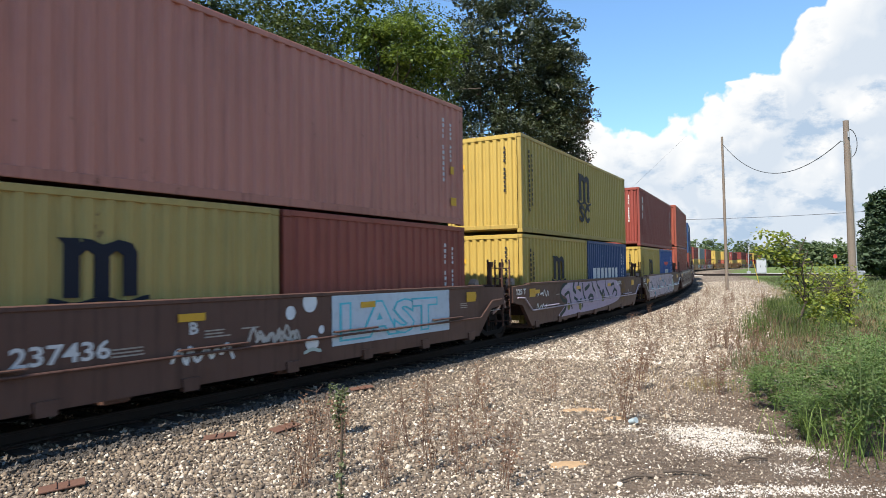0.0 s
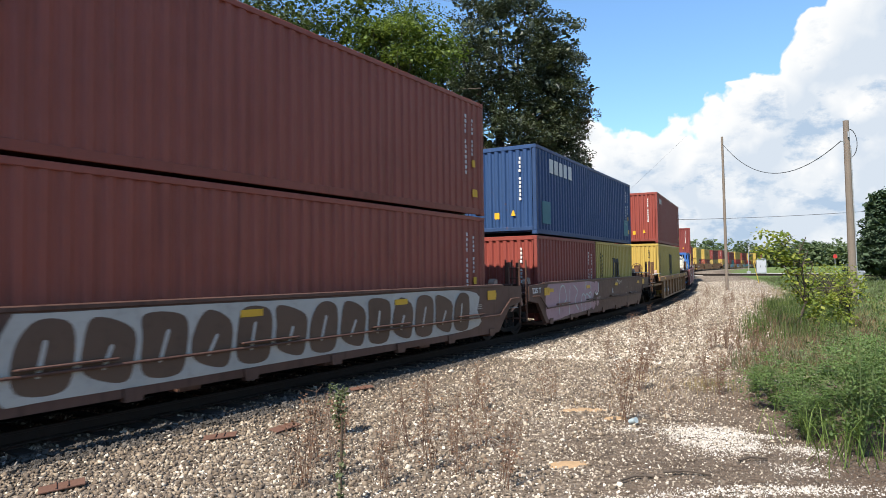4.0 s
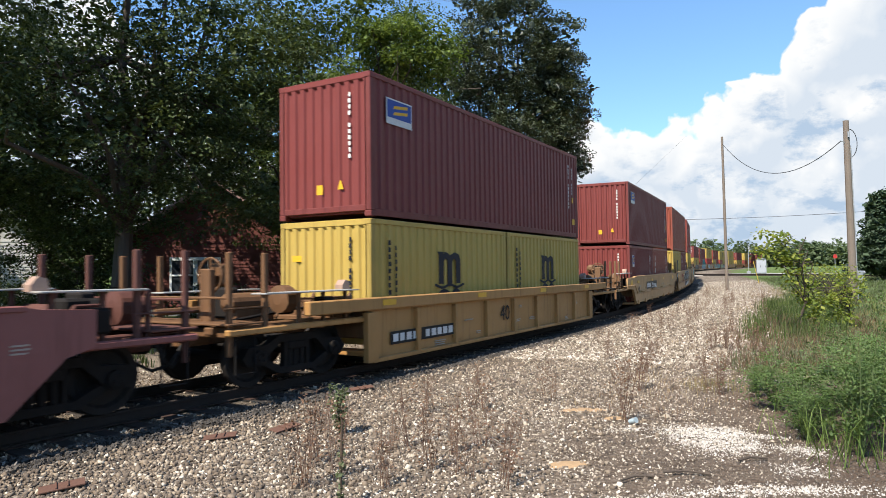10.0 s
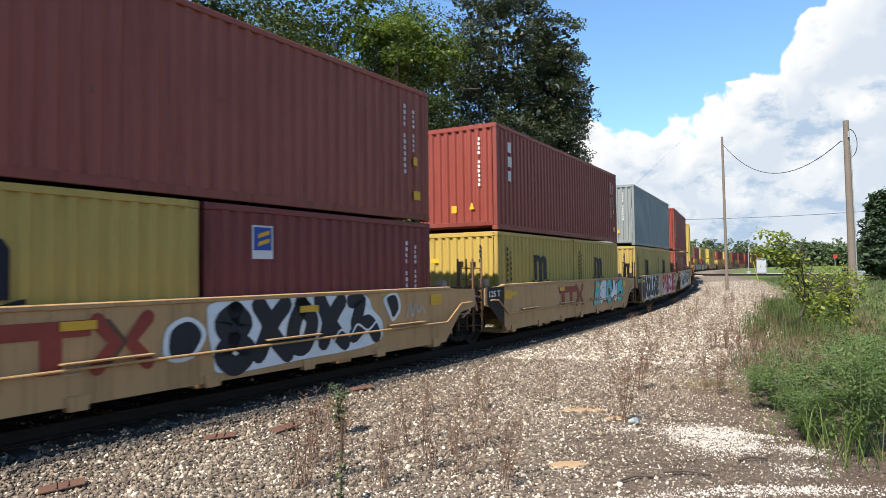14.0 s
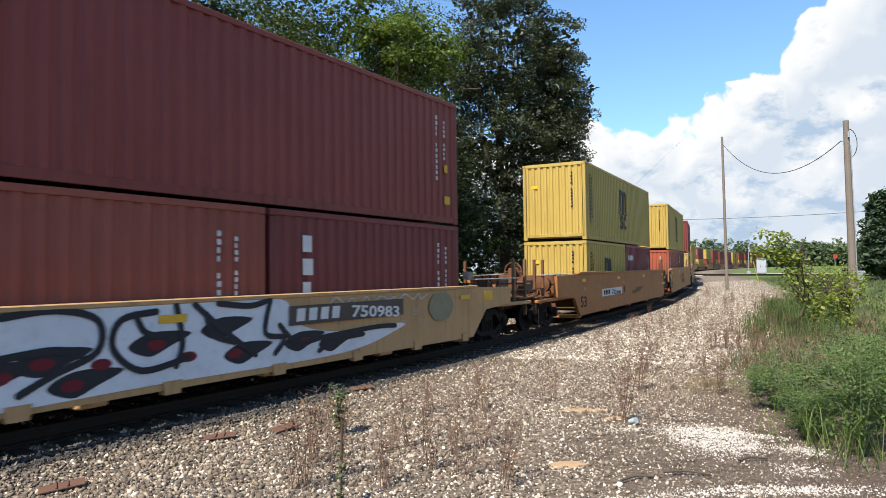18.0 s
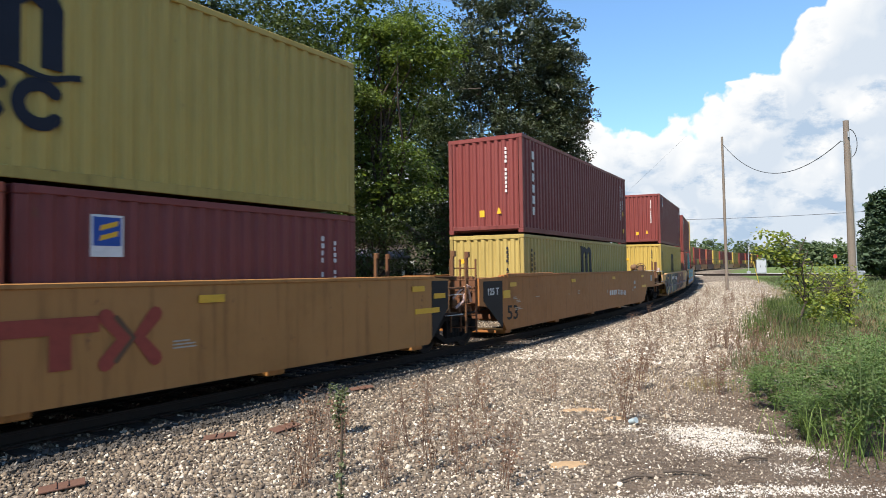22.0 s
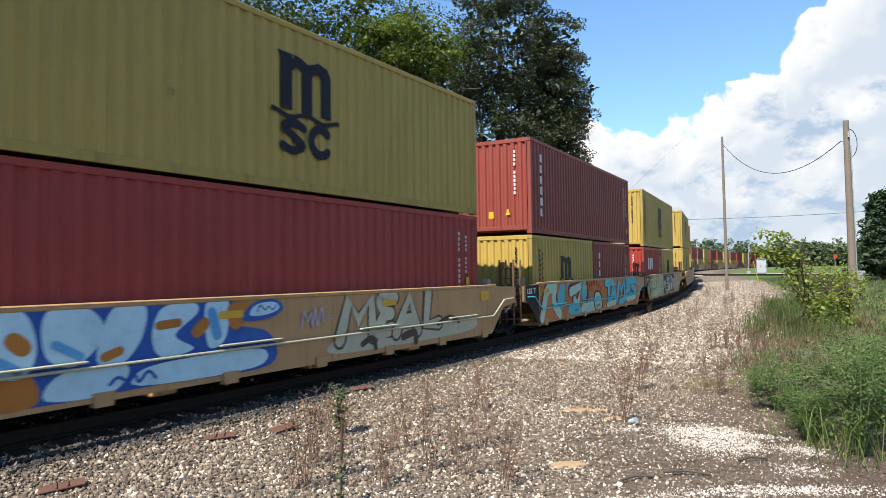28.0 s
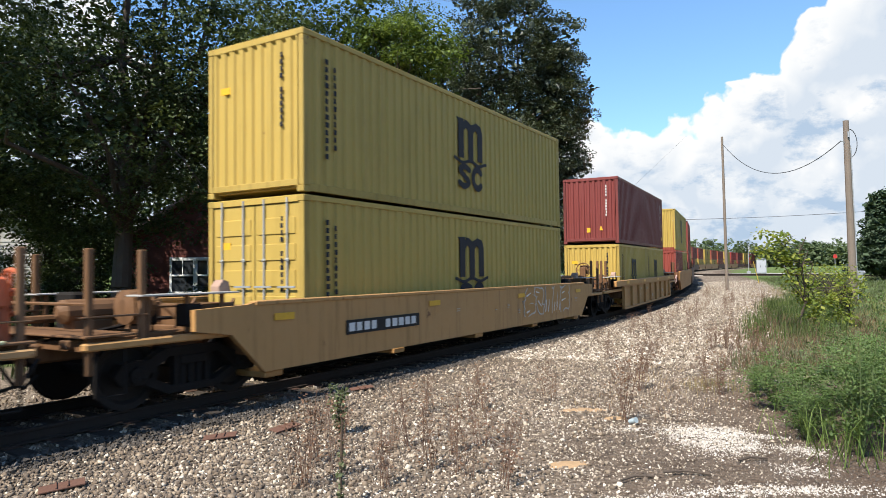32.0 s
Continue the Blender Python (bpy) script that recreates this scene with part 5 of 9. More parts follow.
def tank_box():
    """A white tank in a blue frame, twenty feet long."""
    L, H = 6.058, 2.591
    blue = paint("tank_frame_blue", (0.03, 0.10, 0.30), 0.45, 0.2, 0.2, 0.2)
    white = paint("tank_white", (0.56, 0.52, 0.42), 0.45, 0.15, 0.2, 0.4)
    ob = thing("tank_container", "white cylindrical tank in a blue steel frame", "container", "containers on the train")
    for x in (0, L - 0.15):
        for y in (-W / 2, W / 2 - 0.15):
            part("corner_post", cached(("tankpost",), blue, lambda: Geo().cbox(0, 0.15, 0, 0.15, 0, H, 0.015), "corner_post"), blue, ob, at=pose(x, y, 0))
        for z in (0, H - 0.14):
            part("end_beam", cached(("tankbeam",), blue, lambda: Geo().cbox(0, 0.14, -W / 2 + 0.15, W / 2 - 0.15, 0, 0.14, 0.012), "end_beam"), blue, ob, at=pose(x, 0, z))
    for y in (-W / 2, W / 2 - 0.12):
        for z in (0, H - 0.12):
            part("side_beam", cached(("tankside",), blue, lambda: Geo().cbox(0.15, L - 0.15, 0, 0.12, 0, 0.12, 0.012), "side_beam"), blue, ob, at=pose(0, y, z))
    shell = Geo().lathe([(0.0, 0.5), (0.02, 1.0), (0.10, 1.13), (0.2, 1.165), (5.2, 1.165), (5.3, 1.13), (5.38, 1.0), (5.4, 0.5)], (0.33, 0, 1.26), (1, 0, 0), 40).mesh("shell", True)
    shell.materials.append(white)
    part("shell", shell, white, ob)
    part("walkway", Geo().cbox(0.4, L - 0.4, 0.1, 0.55, 2.36, 2.40, 0.01), galv, ob)
    g = Geo()
    for x in (1.3, 2.6, 3.9):
        g.lathe([(0, 1.16), (0.0, 1.18), (0.05, 1.18), (0.05, 1.16)], (x + 0.33, 0, 1.26), (1, 0, 0), 40)
    part("band", g, white, ob)
    part("ladder", ladder(2.3, 0.4), galv, ob, at=pose(0.05, -0.95, 0.1))
    part("manhole", Geo().lathe([(0, 0.28), (0.1, 0.28), (0.12, 0.2)], (L / 2, -0.2, 2.3), (0, 0, 1), 16), white, ob)
    part("pipe", Geo().bar([(1.0, -0.9, 2.05), (3.0, -0.75, 2.2), (5.2, -0.7, 2.22)], 0.025), dark_steel, ob)
    g = Geo()
    n = 20
    for i in range(n):
        a, b = 2 * math.pi * i / n, 2 * math.pi * (i + 1) / n
        g.prism([(1.35 + 0.42 * r * math.cos(t), 1.5 + 0.55 * r * math.sin(t)) for r, t in ((1, a), (1, b), (0.45, b), (0.45, a))], "y", -1.195 - 0.002 * (i % 2), -1.17)
    part("round_sign", g, paint("sign_blue", (0.05, 0.28, 0.60), 0.5, 0.1, 0.0, 0.1), ob, "blue ring sign")
    part("hazard_sign", Geo().prism([(-0.15, 1.2), (0.15, 1.2), (0.0, 1.5)], "x", 0.20, 0.21), sticker, ob)
    return ob


FLOOR = 0.34


def load(u, x, colour, L, H, z, style=None, doors=False, far=False):
    box = container(colour, L, H, doors, far)
    if colour.startswith("yellow") or not far:
        if far:
            yellow_marks(box, L, H)
        else:
            marks(box, colour, L, H, style or {})
    BOXES.append((box, u + x, L, z))
    return box


def stack(u, upper, lower, up_style=None, low_styles=({}, {}), upper_h=2.896, low_h=2.591, doors=False, far=False):
    """An upper forty-footer on one forty-footer or two twenty-footers."""
    z = FLOOR
    if len(lower) == 1:
        load(u, 0.0, lower[0], 12.192, low_h, z, low_styles[0], doors, far)
    else:
        load(u, 0.0, lower[0], 6.058, low_h, z, low_styles[0], False, far)
        load(u, 6.134, lower[1], 6.058, low_h, z, low_styles[1], False, far)
    if upper:
        load(u, 0.0, upper, 12.192, upper_h, z + low_h + 0.045, up_style, False, far)


S = spray
TRI = {"up": (6, 0.30)}
TEX = {"up": (3, 0.36)}
BADGE = {"badge": (0.55, 1.95), "wide": 0.95}


def five_pack(units, colour, style="pipe"):
    """Five wells sharing bogies between them; returns the cars."""
    cars = []
    n = len(units)
    for i, u in enumerate(units):
        first, last = i == 0, i == n - 1
        e0 = -1.63 if not first else -3.7
        e1 = 13.82 if not last else 15.9
        if not first:
            e0 = (units[i - 1] + 12.192 - u) / 2
        if not last:
            e1 = (units[i + 1] + 12.192 - u) / 2
        cars.append(well_car(style, colour, u, e0 + 0.06, e1 - 0.06, -0.25, 12.44, 1.5, 0.30, ("end" if first else "joint", "end" if last else "joint", True)))
        car = cars[-1]
        if not first:
            if colour == "tan":
                part("dark_panel", Geo().prism([(-1.34, 1.05), (-0.33, 0.42), (-0.33, 1.46), (-1.34, 1.46)], "y", -1.527, -1.5215), black_paint, car)
            fleet_number(car, "125 T", -1.24, -0.57, 1.22, 0.15, white_paint, -1.531, 0.0)
        placard(car, -0.29 if not first else -1.5, 1.12, 0.45, 0.23)
        placard(car, 11.75 if not last else 12.9, 1.14, 0.42, 0.23)
        if not first:
            bogie(u + e0)
        if first:
            bogie(u + e0 + 1.95)
        if last:
            bogie(u + e1 - 1.95)
    return cars


def single(style, colour, u, e0, e1, x0, x1, top, bot, brake=True):
    car = well_car(style, colour, u, e0, e1, x0, x1, top, bot, ("end", "end", brake))
    bogie(u + e0 + 1.9)
    bogie(u + e1 - 1.9)
    return car


# first five-pack, dark brown
U0 = [-169.83, -154.23, -138.74, -123.16, -107.52]
cars = five_pack(U0, "brown")
stack(U0[0], "pink", ("yellow2", "brick"))
stack(U0[1], "yellow", ("yellow", "blue"), low_styles=({}, {"flat": (7, 0.65, 1.08, 3.9, 0.50)}))
stack(U0[2], "red", ("yellow", "royal"), TEX, ({}, {"flat": (3, 2.3, 0.95, 1.6, 0.45)}))
stack(U0[3], "brick", ("brick",), {}, low_h=2.896)
stack(U0[4], "blue", ("red", "yellow"), {"flat": (5, 1.2, 2.0, 2.4, 0.45)}, upper_h=2.75)
grime_white, cyan, black = S("white", (0.62, 0.62, 0.60)), S("cyan", (0.10, 0.46, 0.52)), S("black", (0.022, 0.022, 0.026))
lilac, pinkish, moss, bone = S("lilac", (0.40, 0.31, 0.37)), S("pinkish", (0.44, 0.36, 0.38)), S("moss", (0.16, 0.15, 0.03)), S("bone", (0.40, 0.36, 0.31))
inkgreen, tealspray, mintgrey, rose = S("inkgreen", (0.025, 0.040, 0.038)), S("tealspray", (0.06, 0.22, 0.27)), S("mintgrey", (0.42, 0.47, 0.40)), S("rose", (0.36, 0.22, 0.23))
fleet_number(cars[0], "237436", 1.80, 2.97, 0.83, 0.23, white_paint, -1.531, 0.0)
fleet_number(cars[0], "B", 4.12, 4.26, 1.02, 0.17, white_paint, -1.531, 0.0)
paleblue = S("paleblue", (0.47, 0.53, 0.56))
part("graffiti_field", Geo().box(7.05, 10.95, -1.534, -1.5255, 0.56, 1.46), paleblue, cars[0], "pale blue sprayed field")
graffiti_word(cars[0], "LAST", 7.3, 0.68, 0.62, paleblue, cyan, -1.537, 3.1, 0.02, 0.055)
mural(cars[0], -1.5315, [(grime_white, 0, disc(6.5, 0.92, 0.17)), (grime_white, 0, disc(6.05, 0.77, 0.11)), (grime_white, 0, disc(6.78, 0.46, 0.07)), (grime_white, 0, disc(6.55, 0.26, 0.16, 0.8)),
                         (mintgrey, 0.03, [(6.38, 0.12), (6.55, 0.16), (6.74, 0.12)]), scribble(grime_white, 3.86, 4.86, 0.20, 0.44, 11, 3, 0.026), scribble(bone, 5.15, 6.25, 0.3, 0.6, 13, 5, 0.022), scribble(bone, 5.3, 6.2, 0.34, 0.5, 9, 6, 0.03)])
mural(cars[1], -1.5315, [(lilac, 0, [(2.35, 0.72), (2.75, 0.97), (3.6, 0.99), (5.6, 0.98), (7.6, 1.0), (9.1, 0.96), (9.7, 0.72), (9.85, 0.38), (9.0, 0.14), (6.5, 0.02), (4.0, 0.0), (2.2, 0.0), (2.45, 0.18), (2.9, 0.36), (2.95, 0.5)]),
                         (inkgreen, 0.06, [(2.95, 0.98), (2.5, 0.88), (2.32, 0.66), (2.6, 0.46), (2.9, 0.44), (2.75, 0.2), (2.3, 0.04)]), (inkgreen, 0.05, [(2.75, 0.62), (3.15, 0.7), (3.25, 0.5), (3.45, 0.2)]),
                         (moss, 0, disc(3.12, 0.26, 0.16, 0.7)), (inkgreen, 0.07, [(3.72, 1.0), (3.62, 0.8), (3.82, 0.68)]), (inkgreen, 0.06, [(4.22, 1.0), (4.14, 0.82), (4.42, 0.72)]),
                         (inkgreen, 0.05, [(3.72, 0.5), (4.02, 0.42), (4.2, 0.3), (4.45, 0.42), (4.6, 0.18)]), (moss, 0, disc(4.34, 0.2, 0.14, 0.9)), (inkgreen, 0.05, [(4.62, 0.92), (4.72, 0.6), (4.98, 0.36)]),
                         (inkgreen, 0.07, [(4.92, 0.74), (5.15, 0.78), (5.4, 0.86)]), (inkgreen, 0.06, [(5.3, 0.42), (5.55, 0.52), (5.85, 0.46), (5.8, 0.34), (5.4, 0.34)])])
mural(cars[1], -1.5395, [(inkgreen, 0.05, [(5.75, 0.96), (5.9, 0.74), (6.25, 0.58)]), (inkgreen, 0.05, [(6.35, 0.98), (6.45, 0.82), (6.7, 0.72)]), (inkgreen, 0.06, [(6.75, 0.62), (7.05, 0.48), (7.2, 0.64), (7.4, 0.34)]),
                         (moss, 0, disc(7.14, 0.36, 0.16, 0.8)), (inkgreen, 0.045, [(7.48, 1.0), (7.6, 0.72), (7.9, 0.52), (8.15, 0.32)]), (inkgreen, 0.05, [(8.3, 0.78), (8.7, 0.84), (8.8, 0.66)]),
                         (inkgreen, 0.05, [(8.55, 0.46), (8.85, 0.62), (9.2, 0.5), (9.0, 0.36)]), (pinkish, 0.07, [(2.75, 0.86), (3.2, 0.9)]), (pinkish, 0.08, [(3.45, 0.7), (3.55, 0.3)]), (pinkish, 0.07, [(6.0, 0.9), (6.35, 0.45)]),
                         scribble(grime_white, 9.15, 10.0, 0.76, 0.96, 9, 8), scribble(grime_white, 0.2, 1.0, 0.3, 0.5, 8, 9), scribble(grime_white, 0.3, 1.2, 0.66, 0.84, 9, 10)])
wheel_sign(cars[1], 10.2, 0.98, 0.40)
wheel_sign(cars[2], 10.38, 1.00, 0.44)
mural(cars[2], -1.5315, [(pinkish, 0, [(0.5, 0.1), (0.4, 0.9), (0.9, 1.0), (5.0, 1.0), (8.6, 1.0), (9.3, 0.9), (9.9, 0.3), (9.6, 0.02), (5.0, 0.0), (1.0, 0.0)]), (mintgrey, 0, [(9.0, 0.85), (9.6, 0.7), (10.05, 0.5), (10.1, 0.25), (9.7, 0.08), (9.35, 0.4)]),
                         (grime_white, 0.05, [(9.1, 0.92), (9.5, 0.86), (9.9, 0.9)])]
      + [(inkgreen, 0, disc(x, v, 0.3, 0.62)) for x, v in ((1.3, 0.6), (2.2, 0.3), (3.1, 0.66), (4.0, 0.4), (5.45, 0.7), (6.05, 0.42), (7.5, 0.26), (8.12, 0.64))]
      + letter_rows((("Z", 0.5, 1.7), ("V", 1.6, 2.7), ("R", 2.6, 3.6), ("T", 3.4, 4.6), ("A", 4.6, 5.8), ("K", 5.7, 6.9), ("S", 6.8, 7.9), ("M", 7.8, 9.2)), pinkish, 0.17, inkgreen, 0.035, 0.1, 0.94, 0.1)
      + [(tealspray, 0, [(x - 0.14, v - 0.02), (x - 0.05, v + 0.08), (x + 0.16, v + 0.1), (x + 0.15, v - 0.02), (x, v - 0.09)]) for x, v in ((1.1, 0.42), (2.15, 0.12), (3.2, 0.4), (4.3, 0.5), (5.2, 0.66), (6.2, 0.5), (7.4, 0.2), (8.5, 0.3))])
rows = [(bone, 0, [(0.6, 0.1), (0.7, 0.9), (1.4, 0.98), (6.0, 0.97), (10.8, 0.95), (11.2, 0.5), (10.9, 0.08), (6.0, 0.04), (1.4, 0.02)])]
for k in range(13):
    x = 1.1 + k * 0.78
    rows += [(S("brown", (0.11, 0.065, 0.042)), 0, [(x - 0.32, 0.15 + 0.1 * (k % 2)), (x - 0.34, 0.6), (x - 0.1 - 0.1 * (k % 3), 0.9), (x + 0.3, 0.84 - 0.1 * (k % 2)), (x + 0.33, 0.4), (x + 0.2, 0.1)]), (bone, 0.03, [(x - 0.08, 0.3), (x + 0.02 * (k % 4), 0.66 - 0.12 * (k % 2))])]
mural(cars[3], -1.5315, rows)
mural(cars[3], -1.5315, [scribble(bone, -0.25, 0.5, 0.75, 0.98, 9, 12), scribble(bone, -0.9, -0.3, 0.4, 0.6, 7, 13)])
rows = [(rose, 0, [(0.0, 0.0), (0.0, 0.98), (1.5, 1.0), (4.6, 0.98), (5.05, 0.75), (4.75, 0.4), (4.5, 0.08), (2.0, 0.0)]), (rose, 0, [(5.0, 0.96), (5.35, 0.95), (5.45, 0.72), (5.22, 0.56), (5.02, 0.72)]),
        (rose, 0, disc(5.32, 0.27, 0.15, 1.1)), (rose, 0.12, [(4.75, 0.12), (4.95, 0.22)])]
rows += [(mintgrey, 0.022, run) for run in ([(3.4, 0.05), (3.35, 0.45), (3.6, 0.6), (3.85, 0.4), (3.8, 0.05)], [(3.8, 0.5), (4.0, 0.58), (4.35, 0.4), (4.3, 0.05)], [(3.85, 0.98), (3.85, 0.72)], [(4.0, 0.98), (4.0, 0.72)], [(4.5, 0.95), (4.45, 0.74)],
                                           [(4.3, 0.6), (4.5, 0.62), (4.45, 0.45), (4.3, 0.5)], [(1.0, 0.1), (1.1, 0.8), (1.5, 0.9), (1.7, 0.5), (1.3, 0.35)], [(2.0, 0.05), (2.1, 0.9)], [(2.5, 0.9), (2.9, 0.7), (2.6, 0.4), (3.0, 0.1)])]
rows += [(grime_white, 0.025, [(5.0, 0.6), (5.2, 0.52), (5.42, 0.62), (5.44, 0.9)]), scribble(bone, 7.9, 8.9, 0.78, 1.0, 10, 15, 0.02)]
mural(cars[4], -1.5315, rows)
fleet_number(cars[4], "A", 7.45, 7.62, 0.92, 0.2, white_paint, -1.531, 0.0)

patch_paint = plain("turquoise_patch", (0.02, 0.13, 0.16), 0.5, 0, 8, 0.25, 0.0)
blue_box = BOXES[-1][0]
for x in (0.5, 10.9):
    blocks(blue_box, "paint_patch", patch_paint, ((x, x + 0.75, 0.35, 1.05),))

scar = plain("red_marking", (0.45, 0.03, 0.03), 0.5, 0, 12, 0.15, 0.0)
roof_box = BOXES[7][0]
part("brand_roof", Geo().prism([(1.78, 1.86), (2.02, 1.70), (2.55, 1.68), (2.68, 1.58), (2.92, 1.58), (3.05, 1.68), (3.58, 1.70), (3.82, 1.86), (2.95, 1.83), (2.92, 1.88), (2.68, 1.88), (2.65, 1.83)], "y", SIDE, SIDE + 0.004), scar, roof_box)
# lone wells
u = -87.48
c5 = single("rib", "bronze", u, -3.75, 15.9, -0.35, 12.55, 1.38, 0.16)
stack(u, "red", ("yellow",), {"flat": (2, 0.9, 2.3, 1.1, 0.28)}, low_h=2.896)
part("number_field", Geo().box(0.75, 2.75, -1.4505, -1.4405, 0.45, 0.72), S("soot", (0.07, 0.055, 0.045)), c5)
mark_bars(c5, 0.0, 0.74, 0.47, 0.19, white_paint, -1.456)
fleet_number(c5, "747394", 1.48, 2.64, 0.48, 0.19, white_paint, -1.456)
size_text(c5, "40", 4.75, 0.55, 0.32, S("soot", (0.07, 0.055, 0.045)), -1.45)
u = -67.43
c6 = single("plain", "mauve", u, -3.75, 15.9, -1.4, 13.5, 1.50, 0.27, sticker)
tank = tank_box()
BOXES.append((tank, u - 0.0, 6.058, FLOOR))
load(u, 6.134, "navy", 6.058, 2.591, FLOOR, {"bird": 1, "flat": (5, 0.33, 1.27, 1.39, 0.19)})
part("number_field", Geo().box(2.62, 3.74, -1.5345, -1.5305, 0.83, 1.11), black_paint, c6)
fleet_number(c6, "893189", 2.70, 3.68, 0.88, 0.19, white_paint, -1.538, 0.0)
palegrey, palefill = S("palegrey", (0.52, 0.50, 0.49)), S("palefill", (0.33, 0.28, 0.28))
mural(c6, -1.5315, [(palefill, 0, [(8.72, 0.98), (9.95, 1.0), (10.1, 0.76), (10.5, 0.84), (11.1, 0.72), (11.2, 0.4), (11.05, 0.14), (10.3, 0.1), (9.2, 0.04), (8.75, 0.02), (8.8, 0.5)]),
                    (palegrey, 0.022, [(8.72, 0.98), (8.8, 0.5), (8.75, 0.02)]), (palegrey, 0.022, [(9.4, 1.0), (9.3, 0.7), (9.55, 0.5), (9.35, 0.3), (9.4, 0.06)]), (palegrey, 0.022, [(9.95, 1.0), (9.9, 0.7), (10.1, 0.6)]),
                    (palegrey, 0.022, [(10.0, 0.45), (10.35, 0.78), (10.9, 0.8), (11.2, 0.5), (11.1, 0.1)]), (palegrey, 0.05, [(10.2, 0.95), (10.32, 0.82), (10.2, 0.72)]), (palegrey, 0.05, [(8.7, 0.62), (8.4, 0.62), (8.36, 0.46), (8.6, 0.42)]),
                    (palegrey, 0.03, [(9.6, 0.5), (9.8, 0.56)]), scribble(palegrey, 10.5, 11.0, 0.42, 0.6, 6, 21, 0.016), scribble(palegrey, 8.3, 8.75, 0.06, 0.2, 6, 22, 0.016), (palegrey, 0.02, [(8.95, 0.7), (9.05, 0.85), (9.15, 0.7)])])
mural(c6, -1.5315, letter_rows((("P", -1.35, -0.7), ("S", -0.65, 0.1), ("M", 0.05, 1.0), ("D", 0.9, 1.5), ("Z", 1.4, 2.15), ("A", 1.9, 2.65)), S("mauve", CAR["mauve"]), 0.075, palegrey, 0.035, 0.02, 0.98, 0.1))
part("number_field", Geo().box(1.34, 2.15, -1.5465, -1.542, 0.86, 1.10), black_paint, c6)
mark_bars(c6, 1.42, 2.08, 0.90, 0.15, white_paint, -1.552)
part("stencil_square", Geo().box(5.1, 5.36, -1.536, -1.5315, 0.86, 1.10), S("mauvepale", (0.33, 0.20, 0.19)), c6)
u = -47.37
c7 = single("rib", "gold", u, -3.75, 15.9, -0.35, 12.55, 1.38, 0.16)
stack(u, "wine", ("yellow", "yellow"), BADGE)
number_plate(c7, 0.3, 0.42, 2.6, 0.26, True, -1.45)
size_text(c7, "40", 5.3, 0.55, 0.42, black_paint, -1.45)

# second five-pack, tan
U1 = [-27.33, -11.8, 3.75, 19.52, 35.07]
cars = five_pack(U1, "tan")
stack(U1[0], "wine", ("wine", "brick"), BADGE, ({"badge": (0.6, 1.6)}, TRI))
stack(U1[1], "brick", ("yellow", "wine"), {}, ({}, {"badge": (0.9, 1.75)}))
stack(U1[2], "red", ("yellow", "yellow"), TEX)
stack(U1[3], "grey", ("yellow2", "yellow2"))
stack(U1[4], "red", ("brick", "wine"), TRI, (TRI, TEX))
part("number_field", Geo().box(2.5, 5.65, -1.5345, -1.5305, 0.84, 1.20), S("soot", (0.07, 0.055, 0.045)), cars[0])
mark_bars(cars[0], 2.65, 3.75, 0.92, 0.21, white_paint, -1.539)
fleet_number(cars[0], "750983", 3.98, 5.5, 0.92, 0.21, white_paint, -1.539)
size_text(cars[0], "40", 0.22, 0.78, 0.27, S("soot", (0.07, 0.055, 0.045)))
block_mark(cars[1], 2.68, 0.70)
block_mark(cars[2], 3.9, 0.70)
size_text(cars[1], "40", -0.12, 0.76, 0.26, black_paint)
graffiti(cars[2], 7.6, 11.6, 0.6, 1.4, [S("seagreen", (0.10, 0.42, 0.40)), grime_white], black, 16, -1.534, 5)
mural(cars[1], -1.5315, [(grime_white, 0, [(5.3, 0.35), (5.35, 0.7), (5.7, 0.82), (5.98, 0.6), (5.8, 0.3), (5.5, 0.24)]), (black, 0, [(5.38, 0.38), (5.42, 0.66), (5.7, 0.76), (5.9, 0.58), (5.75, 0.34), (5.52, 0.3)]),
                         (grime_white, 0, [(6.0, 0.75), (6.15, 1.0), (7.5, 1.0), (9.4, 1.0), (9.75, 0.72), (10.05, 0.45), (9.8, 0.1), (7.8, 0.02), (6.3, 0.0), (6.1, 0.25)])]
      + [(black, 0.15, run) for run in ([(6.5, 0.86), (6.26, 0.7), (6.42, 0.52), (6.68, 0.66), (6.5, 0.86)], [(6.45, 0.46), (6.25, 0.26), (6.5, 0.08), (6.76, 0.26), (6.5, 0.46)], [(6.95, 0.92), (7.15, 0.6), (6.95, 0.2)], [(7.5, 0.9), (7.2, 0.55), (7.55, 0.15)],
                                        [(7.85, 0.9), (8.12, 0.62), (7.95, 0.24), (7.68, 0.3), (7.72, 0.62), (7.9, 0.88)], [(8.3, 0.95), (8.5, 0.6), (8.4, 0.25)], [(8.85, 0.9), (8.6, 0.55), (8.95, 0.2)], [(9.15, 0.9), (9.4, 0.9), (9.25, 0.5)], [(9.2, 0.3), (9.6, 0.5), (9.85, 0.25)])]
      + [(grime_white, 0.02, [(8.62, 0.2), (8.85, 0.42), (9.1, 0.3), (9.3, 0.48), (9.6, 0.36), (9.85, 0.5)])])
mural(cars[1], -1.5315, [(grime_white, 0, [(10.1, 0.9), (10.5, 1.0), (10.66, 0.7), (10.4, 0.46), (10.25, 0.62)]), (black, 0, [(10.2, 0.9), (10.48, 0.94), (10.58, 0.7), (10.4, 0.54), (10.32, 0.66)]), scribble(bone, 10.9, 11.5, 0.5, 0.8, 7, 31)])
skyhi = S("skyhi", (0.08, 0.27, 0.42))
part("graffiti_field", Geo().box(0.0, 5.35, -1.534, -1.5255, 0.36, 1.45), grime_white, cars[3], "white sprayed field")
